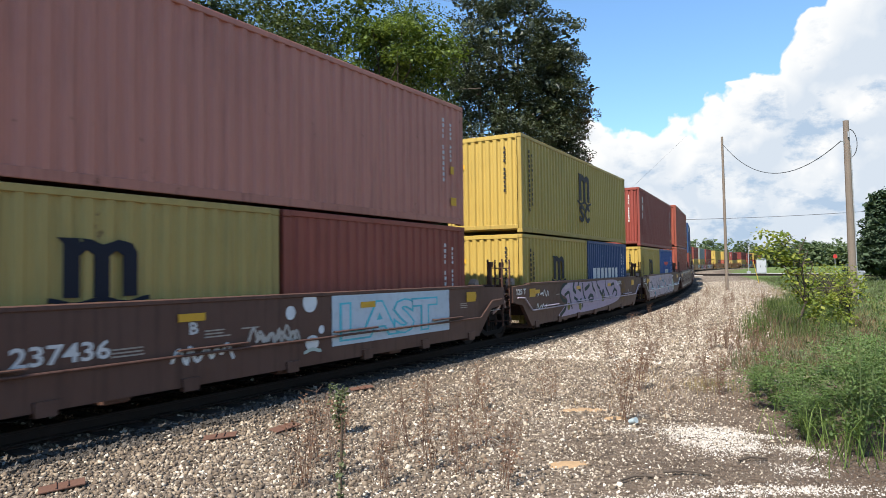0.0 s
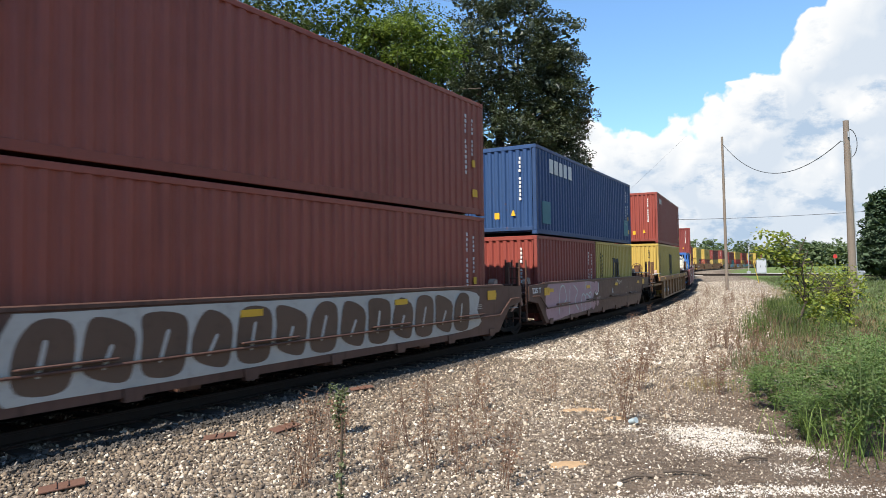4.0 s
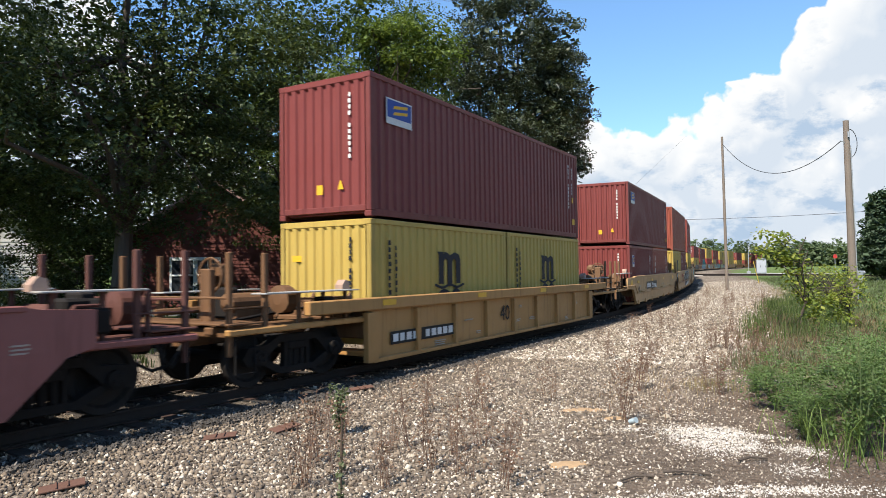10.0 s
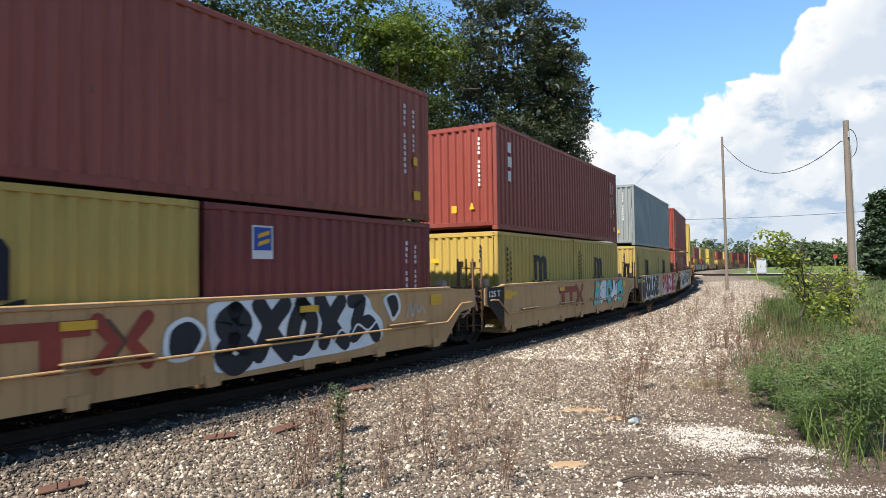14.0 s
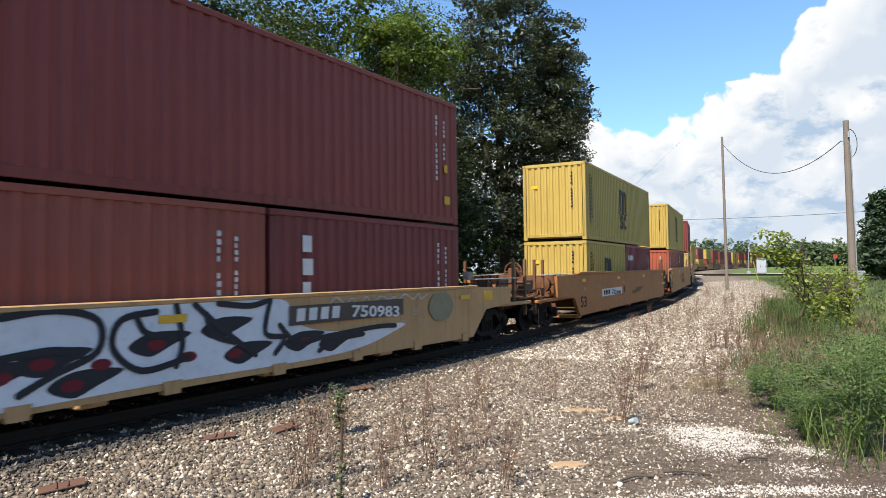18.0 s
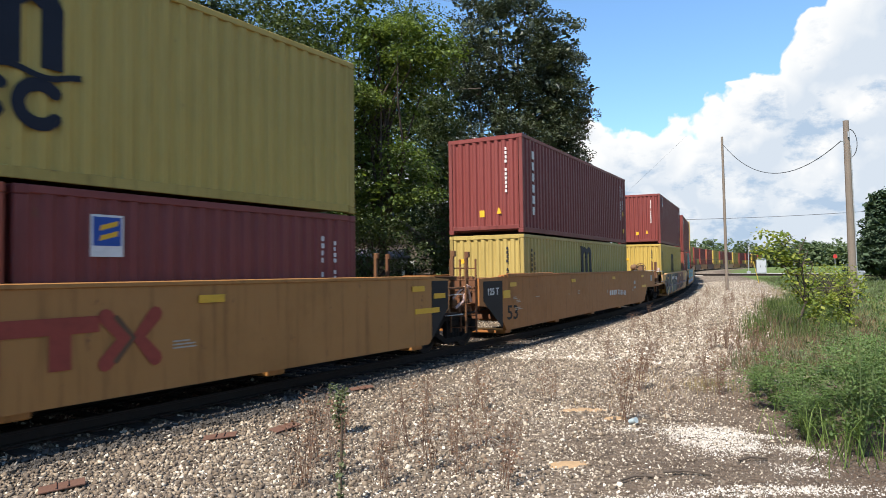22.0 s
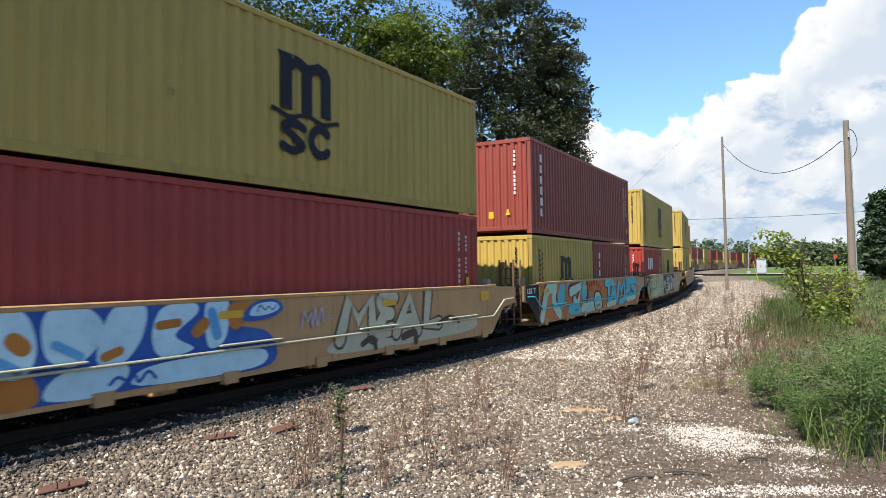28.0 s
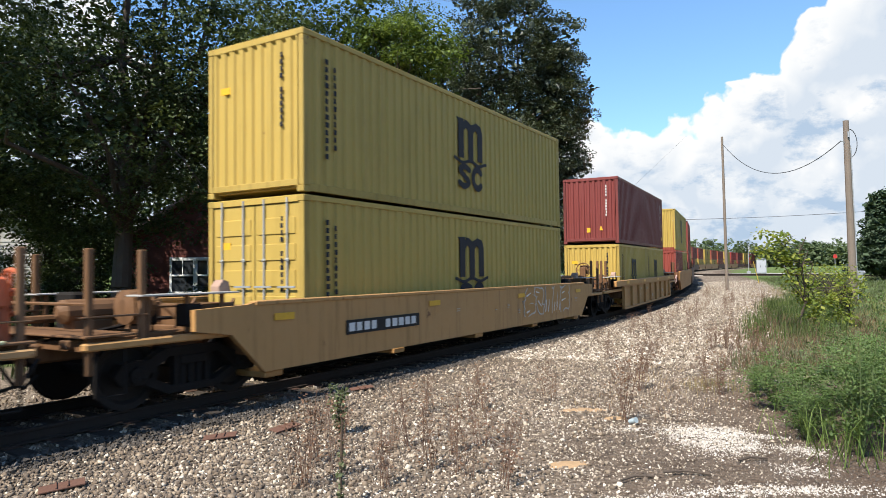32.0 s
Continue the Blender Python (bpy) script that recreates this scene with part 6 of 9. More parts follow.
mural(cars[3], -1.5355, [(black, 0, [(0.0, 0.0), (0.0, 1.0), (0.5, 1.0), (0.52, 0.6), (0.45, 0.0)])] + letter_rows((("K", 0.5, 1.55), ("O", 1.45, 2.3), ("L", 2.3, 3.15), ("D", 3.05, 3.95), ("E", 3.9, 4.8), ("!", 4.8, 5.25)), black, 0.17, grime_white, 0.04, 0.1, 0.92)
      + [(skyhi, 0, disc(x, v, 0.10, 0.45)) for x, v in ((0.3, 0.93), (1.15, 0.93), (1.95, 0.95), (2.55, 0.93), (3.15, 0.95), (4.15, 0.95), (1.35, 0.42), (1.8, 0.32), (2.75, 0.3), (3.45, 0.42), (4.35, 0.28), (4.95, 0.42))])
crimson = S("crimson", (0.34, 0.022, 0.038))
part("graffiti_field", Geo().box(6.3, 11.5, -1.534, -1.5255, 0.36, 1.45), grime_white, cars[3], "white sprayed field")
mural(cars[3], -1.5355, letter_rows((("P", 6.42, 7.2), ("R", 7.15, 8.05), ("A", 7.9, 8.95), ("Z", 8.9, 10.05), ("E", 10.0, 11.5)), crimson, 0.165, grime_white, 0.04, 0.1, 0.92)
      + [(black, 0.04, run) for run in ([(6.85, 0.12), (6.95, 0.3)], [(7.7, 0.06), (7.85, 0.3)], [(8.4, 0.35), (8.42, 0.2)], [(8.35, 0.72), (8.55, 0.76)], [(9.45, 0.36), (9.6, 0.4)], [(10.6, 0.72), (10.8, 0.7)], [(10.6, 0.16), (10.75, 0.3)], [(6.86, 0.72), (6.95, 0.6)])])
part("graffiti_field", Geo().box(11.5, 12.2, -1.534, -1.5255, 0.45, 1.45), black, cars[3], "black sprayed field")
mural(cars[3], -1.5355, [scribble(grime_white, 11.55, 12.15, 0.55, 0.95, 7, 34, 0.03), scribble(grime_white, 11.7, 12.1, 0.15, 0.5, 6, 35, 0.035)])
wine = S("winespray", (0.13, 0.012, 0.018))
rows = [(S("silver", (0.56, 0.56, 0.57)), 0, [(0.5, 0.95), (0.8, 0.98), (4.0, 1.0), (6.1, 1.0), (6.5, 0.6), (7.5, 0.4), (9.4, 0.42), (9.2, 0.28), (7.6, 0.02), (4.0, 0.0), (0.7, 0.0), (0.75, 0.5)])]
rows += [(black, 0, [(x, v), (x + 0.35, v + 0.16), (x + 0.95, v + 0.12), (x + 0.6, v - 0.04), (x + 0.3, v - 0.14)]) for x, v in ((0.9, 0.62), (1.5, 0.32), (2.1, 0.42), (2.5, 0.14), (3.5, 0.5), (4.6, 0.62), (5.0, 0.24), (6.2, 0.3), (7.0, 0.22), (0.9, 0.12))]
rows += [(wine, 0, disc(x, v, 0.14, 0.5)) for x, v in ((1.4, 0.66), (2.0, 0.32), (2.45, 0.42), (2.8, 0.14), (3.15, 0.34), (3.9, 0.5), (4.4, 0.3), (5.2, 0.26), (6.7, 0.3))]
mural(cars[4], -1.5315, rows)
mural(cars[4], -1.5445, [(black, 0.045, run) for run in ([(0.75, 0.95), (1.0, 0.7), (1.6, 0.78), (1.9, 0.6)], [(2.0, 0.95), (2.6, 1.0), (3.1, 0.86), (3.1, 0.5), (2.6, 0.3), (2.2, 0.12)], [(2.0, 0.52), (2.6, 0.56), (2.9, 0.46)], [(3.9, 0.92), (3.4, 0.84), (3.3, 0.5), (3.7, 0.2), (4.4, 0.3)],
                                                        [(3.6, 0.9), (3.75, 0.66), (4.1, 0.6)], [(4.2, 1.0), (4.3, 0.5), (4.2, 0.2)], [(4.5, 0.98), (5.0, 0.6), (5.6, 0.2)], [(4.7, 0.84), (4.8, 0.56), (5.2, 0.42)], [(4.9, 0.98), (5.5, 0.92), (5.9, 1.0)], [(5.9, 0.98), (5.8, 0.5), (6.2, 0.4), (6.0, 0.18)], [(6.1, 0.6), (6.5, 0.3), (7.2, 0.34), (8.6, 0.4), (9.2, 0.38)],
                                                        [(7.0, 0.12), (7.4, 0.26), (8.2, 0.3)])]
      + [(S("dullgreen", (0.20, 0.18, 0.11)), 0, disc(10.9, 0.66, 0.5, 0.62))] + [scribble(bone, 7.2, 10.4, 0.82, 0.98, 16, 37)])
part("number_field", Geo().box(6.3, 9.45, -1.5615, -1.556, 1.00, 1.32), S("soot", (0.07, 0.055, 0.045)), cars[4])
mark_bars(cars[4], 6.45, 7.6, 1.06, 0.21, white_paint, -1.566)
fleet_number(cars[4], "750983", 7.85, 9.3, 1.06, 0.21, white_paint, -1.566)
size_text(cars[4], "40", -0.1, 0.78, 0.26, S("soot", (0.07, 0.055, 0.045)))

# three long wells, amber
U2 = [56.96, 76.8, 96.66]
for i, u in enumerate(U2):
    e0 = (U2[i - 1] + 12.192 - u) / 2 if i else -6.0
    e1 = (U2[i + 1] + 12.192 - u) / 2 if i < 2 else 18.2
    c = well_car("plain", "amber" if i == 1 else "russet", u, e0 + 0.06, e1 - 0.06, -2.1, 14.3, 1.75, 0.32, ("end" if i == 0 else "joint", "end" if i == 2 else "joint", True), blocks_on=False, tail=0.95)
    bogie(u + e0 + (1.95 if i == 0 else 0.0))
    if i == 2:
        bogie(u + e1 - 1.95)
    fleet_number(c, "53", -1.97, -1.25, 0.60, 0.38, black_paint, -1.526, 0.06)
    if i == 1:
        block_mark(c, 5.4, 0.74)
    if i == 0:
        part("number_field", Geo().box(0.9, 4.2, -1.5255, -1.521, 0.84, 1.12), white_paint, c)
        mark_bars(c, 1.15, 2.2, 0.89, 0.18, black_paint, -1.531)
        fleet_number(c, "732148", 2.42, 3.9, 0.89, 0.18, black_paint, -1.531)
        fleet_number(c, "B", 4.55, 4.75, 0.90, 0.24, black_paint, -1.526)
    if i == 2:
        part("notice", Geo().box(15.65, 16.0, -1.5285, -1.5225, 1.24, 1.52).box(12.15, 12.45, -1.5285, -1.5225, 1.18, 1.32).box(12.1, 12.5, -1.5285, -1.5225, 0.98, 1.06), S("dullwhite", (0.34, 0.33, 0.31)), c, "small white notice")
        mark_bars(c, 8.1, 9.22, 0.83, 0.19, white_paint, -1.5265)
        fleet_number(c, "732148", 9.33, 10.67, 0.83, 0.19, white_paint, -1.5265)
    if i:
        part("dark_panel", Geo().prism([(-3.4, 1.14), (-2.26, 0.40), (-2.26, 1.62), (-3.4, 1.62)], "y", -1.5255, -1.5205), black_paint, c)
        fleet_number(c, "125 T", -3.14, -2.5, 1.28, 0.17, white_paint, -1.531, 0.0)
        placard(c, -2.23, 1.16, 0.46, 0.2)
    if i < 2:
        part("dark_panel", Geo().prism([(14.32, 0.42), (14.85, 0.95), (14.96, 1.05), (14.96, 1.66), (14.32, 1.66)], "y", -1.5255, -1.5205), black_paint, c)
        part("reflector", cached(("reflector",), reflect, lambda: Geo(), "reflector"), reflect, c, "yellow reflector strip", at=pose(14.62, -1.531, 1.28))
    placard(c, 13.7, 0.98, 0.9, 0.11)
    part("lip", Geo().cbox(-2.0, 1.5, -1.56, -1.50, 1.70, 1.80, 0.012), coat("amber" if i == 1 else "russet"), c)
smudge = plain("soot_smudge", (0.125, 0.088, 0.045), 0.8, 0, 5, 0.4, 0.0)
smudge_coat = plain("soot_veil", (0.185, 0.092, 0.032), 0.8, 0, 5, 0.4, 0.0)
mural(CARS[-3][0], -1.5225, [(smudge_coat, 0, [(6.0, 0.80), (6.9, 0.92), (7.1, 1.2), (7.6, 1.34), (8.3, 1.32), (9.2, 1.12), (8.6, 0.96), (7.6, 0.80), (6.8, 0.74)]), (smudge, 0, [(7.2, 1.0), (7.5, 1.24), (8.1, 1.26), (8.35, 1.06), (7.9, 0.94)]), (smudge, 0.05, [(6.3, 0.84), (7.2, 0.88), (8.2, 0.98)])], 0.0, 1.0)
stack(U2[0], "yellow", ("yellow", "plum"), low_styles=({}, {"flat": (4, 0.5, 1.9, 1.2, 0.22)}))
stack(U2[1], "yellow", ("orange", "wine"), low_styles=(TRI, {"badge": (0.9, 1.75)}))
stack(U2[2], "wine", ("yellow2",), TRI)

# third five-pack, painted over by sprayers
U3 = [118.76, 134.36, 150.05, 165.68, 181.28]
cars = five_pack(U3, "tan")
stack(U3[0], "wine", ("yellow",), {"badge": (1.0, 2.2)}, low_h=2.896)
stack(U3[1], "wine", ("brick", "teal"), TEX, ({"up": (4, 0.2)}, {}))
stack(U3[2], "yellow", ("scarlet",), {}, low_h=2.896)
stack(U3[3], "red", ("yellow", "red"), TRI, ({}, TRI))
stack(U3[4], "yellow", ("scarlet", "yellow"), {}, ({"flat": (3, 1.2, 1.45, 1.7, 0.6)}, {}))
slate, olive, khaki, ice = S("slate", (0.045, 0.058, 0.058)), S("olive", (0.13, 0.14, 0.07)), S("khaki", (0.32, 0.30, 0.16)), S("ice", (0.36, 0.58, 0.68))
deepblue, rust = S("deepblue", (0.03, 0.12, 0.28)), S("rust", (0.42, 0.15, 0.04))
greyspray, umber, ember = S("greyspray", (0.16, 0.14, 0.15)), S("umber", (0.035, 0.024, 0.022)), S("ember", (0.20, 0.075, 0.05))
part("graffiti_field", Geo().box(-0.25, 5.45, -1.532, -1.5255, 0.32, 1.45), slate, cars[0], "dark green sprayed field")
mural(cars[0], -1.5335, [(slate, 0, [(-1.15, 0.6), (-0.6, 0.82), (0.0, 0.95), (0.0, 0.0), (-0.5, 0.0), (-0.9, 0.3)]), (greyspray, 0.1, [(-1.0, 0.5), (-0.5, 0.62), (0.0, 0.92)]), (greyspray, 0.08, [(-0.3, 0.9), (-0.4, 0.5), (0.0, 0.3), (0.4, 0.4)]), (greyspray, 0.1, [(0.3, 0.95), (0.5, 0.5), (0.9, 0.3)]),
                         (black, 0.08, [(-0.4, 0.74), (-0.2, 0.5), (-0.4, 0.3)]), (black, 0.09, [(0.5, 1.0), (0.7, 0.66), (0.55, 0.4)]), (greyspray, 0.08, [(1.0, 0.98), (1.15, 0.6), (1.5, 0.3), (1.4, 0.0)]), (black, 0.07, [(1.6, 0.98), (1.7, 0.7), (2.0, 0.5)]),
                         (khaki, 0, [(2.0, 0.7), (2.3, 0.98), (2.8, 0.96), (2.7, 0.7), (2.4, 0.58), (2.9, 0.3), (2.6, 0.02), (2.2, 0.1), (2.3, 0.4)]), (khaki, 0, [(0.5, 0.1), (0.9, 0.34), (1.1, 0.12), (0.7, -0.04)]), (khaki, 0.08, [(0.0, 0.02), (0.4, 0.08)]),
                         (S("steelgreen", (0.085, 0.12, 0.105)), 0, [(3.2, 0.9), (3.9, 0.98), (4.2, 0.6), (3.6, 0.5)]), (S("steelgreen", (0.085, 0.12, 0.105)), 0, [(2.9, 0.06), (3.4, 0.34), (4.6, 0.36), (5.1, 0.2), (4.4, 0.02)]), (greyspray, 0.07, [(1.6, 0.2), (2.0, 0.34), (2.3, 0.16)])])
mural(cars[0], -1.5315, [(ember, 0, [(5.4, 0.02), (5.5, 0.9), (6.2, 1.0), (8.2, 0.98), (10.2, 1.0), (10.35, 0.5), (9.9, 0.08), (7.5, 0.0)])]
      + letter_rows((("M", 7.6, 8.8), ("M", 8.9, 10.2), ("V", 6.6, 7.6)), umber, 0.13, None, 0, 0.16, 0.98)
      + [(umber, -0.17, [(6.5, 0.92), (5.8, 0.86), (5.6, 0.3)]), (greyspray, 0.025, [(6.55, 1.0), (6.6, 0.7), (6.2, 0.66)]), (umber, 0.12, [(5.5, 0.1), (6.4, 0.14), (7.2, 0.3)]), (greyspray, 0.05, [(7.55, 0.95), (7.65, 0.5)]), (greyspray, 0.05, [(8.85, 0.95), (8.9, 0.55)]),
         (umber, 0.1, [(7.4, 0.1), (8.4, 0.12), (9.6, 0.2)]), (ember, 0.06, [(7.2, 0.12), (7.4, 0.24)]), (greyspray, 0.06, [(10.2, 0.95), (10.3, 0.6)])])
part("number_field", Geo().box(2.3, 5.62, -1.5485, -1.543, 1.02, 1.36), S("ink", (0.022, 0.026, 0.034)), cars[0])
mark_bars(cars[0], 2.42, 3.5, 1.09, 0.22, white_paint, -1.554)
fleet_number(cars[0], "761086", 3.92, 5.52, 1.09, 0.22, white_paint, -1.554)
fleet_number(cars[1], "40", -0.1, 0.3, 0.76, 0.24, black_paint, -1.526, 0.0)
dusk, lagoon = S("duskblue", (0.13, 0.20, 0.34)), S("lagoon", (0.17, 0.43, 0.49))
mural(cars[1], -1.5315, [(dusk, 0, [(0.75, 0.0), (0.8, 0.36), (2.5, 0.40), (5.0, 0.38), (7.6, 0.42), (9.4, 0.36), (9.3, 0.04), (5.0, -0.02)])]
      + letter_rows((("L", 0.9, 1.75), ("S", 1.8, 2.9), ("E", 2.9, 4.1), ("R", 4.2, 5.4), ("K", 5.4, 6.7), ("A", 6.7, 7.9), ("S", 8.0, 9.3)), lagoon, 0.17, deepblue, 0.03, 0.36, 0.98, 0.1)
      + [(ice, 0.05, run) for run in ([(1.1, 0.1), (1.5, 0.26), (1.8, 0.08)], [(2.2, 0.12), (2.7, 0.3), (3.2, 0.1)], [(4.2, 0.08), (4.8, 0.28), (5.4, 0.14)], [(6.4, 0.1), (7.0, 0.26)], [(8.0, 0.2), (8.8, 0.1)])])
fleet_number(cars[2], "40", 0.12, 0.56, 1.04, 0.26, black_paint, -1.526, 0.0)
royalspray, amberspray, paleice = S("royalspray", (0.025, 0.085, 0.30)), S("amberspray", (0.40, 0.15, 0.03)), S("paleice", (0.42, 0.60, 0.66))
mural(cars[2], -1.5315, [(royalspray, 0, [(0.75, 0.9), (1.2, 1.0), (3.0, 1.0), (4.15, 1.0), (4.1, 0.7), (4.9, 0.5), (4.9, 0.02), (3.0, 0.0), (1.0, 0.0), (0.8, 0.4)]),
                         (amberspray, 0, [(0.75, 0.0), (0.8, 0.3), (1.3, 0.34), (1.4, 0.0)]), (paleice, 0, [(0.85, 0.95), (1.25, 1.0), (1.4, 0.6), (1.25, 0.3), (0.9, 0.4)]), (paleice, 0, [(1.5, 0.98), (2.0, 1.0), (2.2, 0.7), (1.85, 0.36), (1.5, 0.5)]),
                         (paleice, 0, [(2.3, 0.98), (2.75, 1.0), (2.7, 0.6), (2.4, 0.3), (2.1, 0.4)]), (paleice, 0, [(2.85, 0.6), (3.0, 0.96), (3.5, 1.0), (3.55, 0.86), (3.2, 0.6), (3.5, 0.4), (3.0, 0.34)]), (paleice, 0, [(3.7, 0.98), (4.1, 1.0), (4.05, 0.5), (3.75, 0.4)]),
                         (paleice, 0, [(1.5, 0.02), (1.7, 0.3), (2.5, 0.3), (2.3, 0.0)]), (paleice, 0, [(2.7, 0.02), (2.8, 0.24), (4.0, 0.3), (4.8, 0.26), (4.6, 0.02)]), (amberspray, 0.1, [(1.15, 0.7), (1.25, 0.62)]), (amberspray, 0.09, [(3.55, 0.62), (3.68, 0.72)]),
                         (amberspray, 0.06, [(2.95, 0.74), (3.25, 0.76)]), (amberspray, 0.06, [(2.2, 0.42), (2.4, 0.48)]), (S("skyblue", (0.10, 0.30, 0.52)), 0.08, [(3.8, 0.86), (3.9, 0.55)])])
mural(cars[2], -1.5440, [(S("skyblue", (0.10, 0.30, 0.52)), 0.05, [(1.0, 0.5), (1.2, 0.38)]), (S("skyblue", (0.10, 0.30, 0.52)), 0.05, [(1.6, 0.62), (1.9, 0.46)]), (amberspray, 0, [(4.1, 0.95), (4.5, 0.95), (4.3, 0.62), (4.12, 0.66)]),
                         (royalspray, 0, [(4.36, 0.72), (4.55, 0.95), (5.0, 1.0), (5.18, 0.86), (4.9, 0.72)]), (paleice, 0, [(4.5, 0.78), (4.62, 0.93), (4.98, 0.96), (5.1, 0.86), (4.86, 0.78)]), scribble(royalspray, 4.65, 5.02, 0.82, 0.92, 6, 41, 0.012),
                         scribble(S("lavender", (0.42, 0.34, 0.38)), 5.6, 6.15, 0.5, 0.9, 9, 42), scribble(royalspray, 2.3, 2.9, 0.05, 0.2, 7, 43, 0.02)])
cream, oldbrown = S("cream", (0.43, 0.40, 0.28)), S("oldbrown", (0.075, 0.050, 0.038))
mural(cars[2], -1.5315, [(cream, 0, [(6.5, 0.02), (6.5, 0.28), (7.2, 0.36), (9.8, 0.4), (11.4, 0.34), (11.4, 0.1), (10.0, 0.02)])] + letter_rows((("M", 6.5, 7.7), ("E", 7.6, 8.25), ("V", 8.2, 9.2), ("L", 9.2, 10.0)), cream, 0.13, oldbrown, 0.05, 0.24, 0.96, 0.1)
      + [(oldbrown, 0.06, [(7.2, 0.12), (7.5, 0.2), (7.6, 0.02)]), (oldbrown, 0.08, [(8.5, 0.14), (8.9, 0.2), (8.95, 0.02)]), (oldbrown, 0.05, [(9.8, 0.3), (10.3, 0.42), (10.7, 0.3)])])
mint, aqua, maroon, cherry = S("mint", (0.34, 0.52, 0.40)), S("aqua", (0.075, 0.40, 0.47)), S("maroon", (0.10, 0.022, 0.022)), S("cherry", (0.36, 0.03, 0.015))
part("graffiti_field", Geo().box(-0.2, 12.3, -1.532, -1.5265, 0.33, 1.45), rust, cars[3], "rust orange sprayed field")
mural(cars[3], -1.5335, [(maroon, 0.2, [(-0.2, 0.1), (0.3, 0.85), (0.9, 0.95), (1.1, 0.3)]), (mint, 0.17, [(-0.1, 0.05), (0.35, 0.8), (0.85, 0.88)]), (mint, 0.16, [(1.1, 0.9), (0.95, 0.45), (1.5, 0.08)]), (aqua, 0, [(1.3, 0.5), (1.6, 0.95), (2.0, 0.9), (1.9, 0.4), (1.6, 0.2)]),
                         (aqua, 0, [(2.2, 0.95), (2.6, 0.98), (2.9, 0.7), (2.4, 0.6)]), (maroon, -0.22, [(2.5, 0.75), (3.6, 0.9), (3.2, 0.3), (2.9, 0.5)]), (mint, -0.16, [(2.6, 0.7), (3.7, 0.86), (3.35, 0.28), (3.0, 0.42)]), (aqua, 0, [(3.8, 0.5), (3.9, 0.95), (4.38, 1.0), (4.38, 0.6), (4.1, 0.4)]),
                         (aqua, 0, [(2.4, 0.02), (2.5, 0.3), (3.4, 0.3), (3.7, 0.0)]), (mint, 0, [(3.8, 0.0), (4.0, 0.3), (5.0, 0.34), (5.4, 0.0)]), (maroon, 0.1, [(4.4, 0.98), (4.5, 0.5), (4.3, 0.36)]), (maroon, 0, [(5.2, 0.3), (5.4, 0.64), (6.1, 0.6), (6.45, 0.2), (6.2, 0.0), (5.4, 0.0)]),
                         (mint, 0, [(5.3, 0.3), (5.5, 0.58), (6.0, 0.54), (6.3, 0.2), (6.1, 0.0), (5.5, 0.02)])])
mural(cars[3], -1.5425, [(cherry, 0, disc(x, v, r)) for x, v, r in ((4.7, 0.86, 0.1), (4.95, 0.9, 0.11), (5.25, 0.97, 0.14), (5.6, 0.92, 0.11), (5.9, 0.82, 0.10), (6.15, 0.7, 0.09), (4.85, 0.72, 0.07))]
      + letter_rows((("T", 6.7, 7.9), ("V", 7.5, 8.5), ("M", 8.4, 10.0), ("E", 9.9, 10.9), ("S", 10.8, 12.0)), aqua, 0.16, maroon, 0.035, 0.2, 0.96, 0.12)
      + [(mint, 0.1, [(7.0, 0.08), (8.2, 0.12)]), (aqua, 0.13, [(8.9, 0.1), (9.6, 0.16)]), (mint, 0.1, [(10.2, 0.14), (11.6, 0.2)]), (aqua, 0.05, [(5.5, 0.4), (5.9, 0.42)]), scribble(black, 5.5, 6.0, 0.06, 0.2, 7, 45, 0.016), scribble(black, 2.9, 3.4, 0.08, 0.14, 5, 46, 0.012)])
fadedgreen = S("fadedgreen", (0.28, 0.30, 0.16))
part("graffiti_field", Geo().box(-0.2, 4.7, -1.532, -1.5265, 0.34, 1.45), fadedgreen, cars[4], "faded green sprayed field")
mural(cars[4], -1.5335, [(fadedgreen, 0, [(-1.1, 0.5), (-0.5, 0.7), (0.0, 0.9), (0.0, 0.0), (-0.6, 0.02)])] + letter_rows((("M", 0.0, 1.0), ("E", 1.1, 1.9), ("V", 1.9, 2.7), ("P", 2.7, 3.5), ("Z", 3.6, 4.5)), S("palegreen", (0.40, 0.42, 0.26)), 0.15, oldbrown, 0.03, 0.2, 0.96, 0.1)
      + [(oldbrown, 0.04, [(-0.2, 0.9), (0.1, 0.96), (0.3, 0.9)]), (oldbrown, 0.07, [(-0.4, 0.1), (0.0, 0.5), (0.1, 0.9)]), (S("palegreen", (0.40, 0.42, 0.26)), 0.1, [(0.2, 0.1), (1.6, 0.12), (3.4, 0.2)]), (paleice, 0.06, [(1.35, 0.1), (1.4, 0.2)]), (paleice, 0.06, [(2.3, 0.16), (2.34, 0.24)])])
part("graffiti_field", Geo().box(4.7, 9.3, -1.532, -1.5265, 0.34, 1.45), black, cars[4], "black sprayed field")
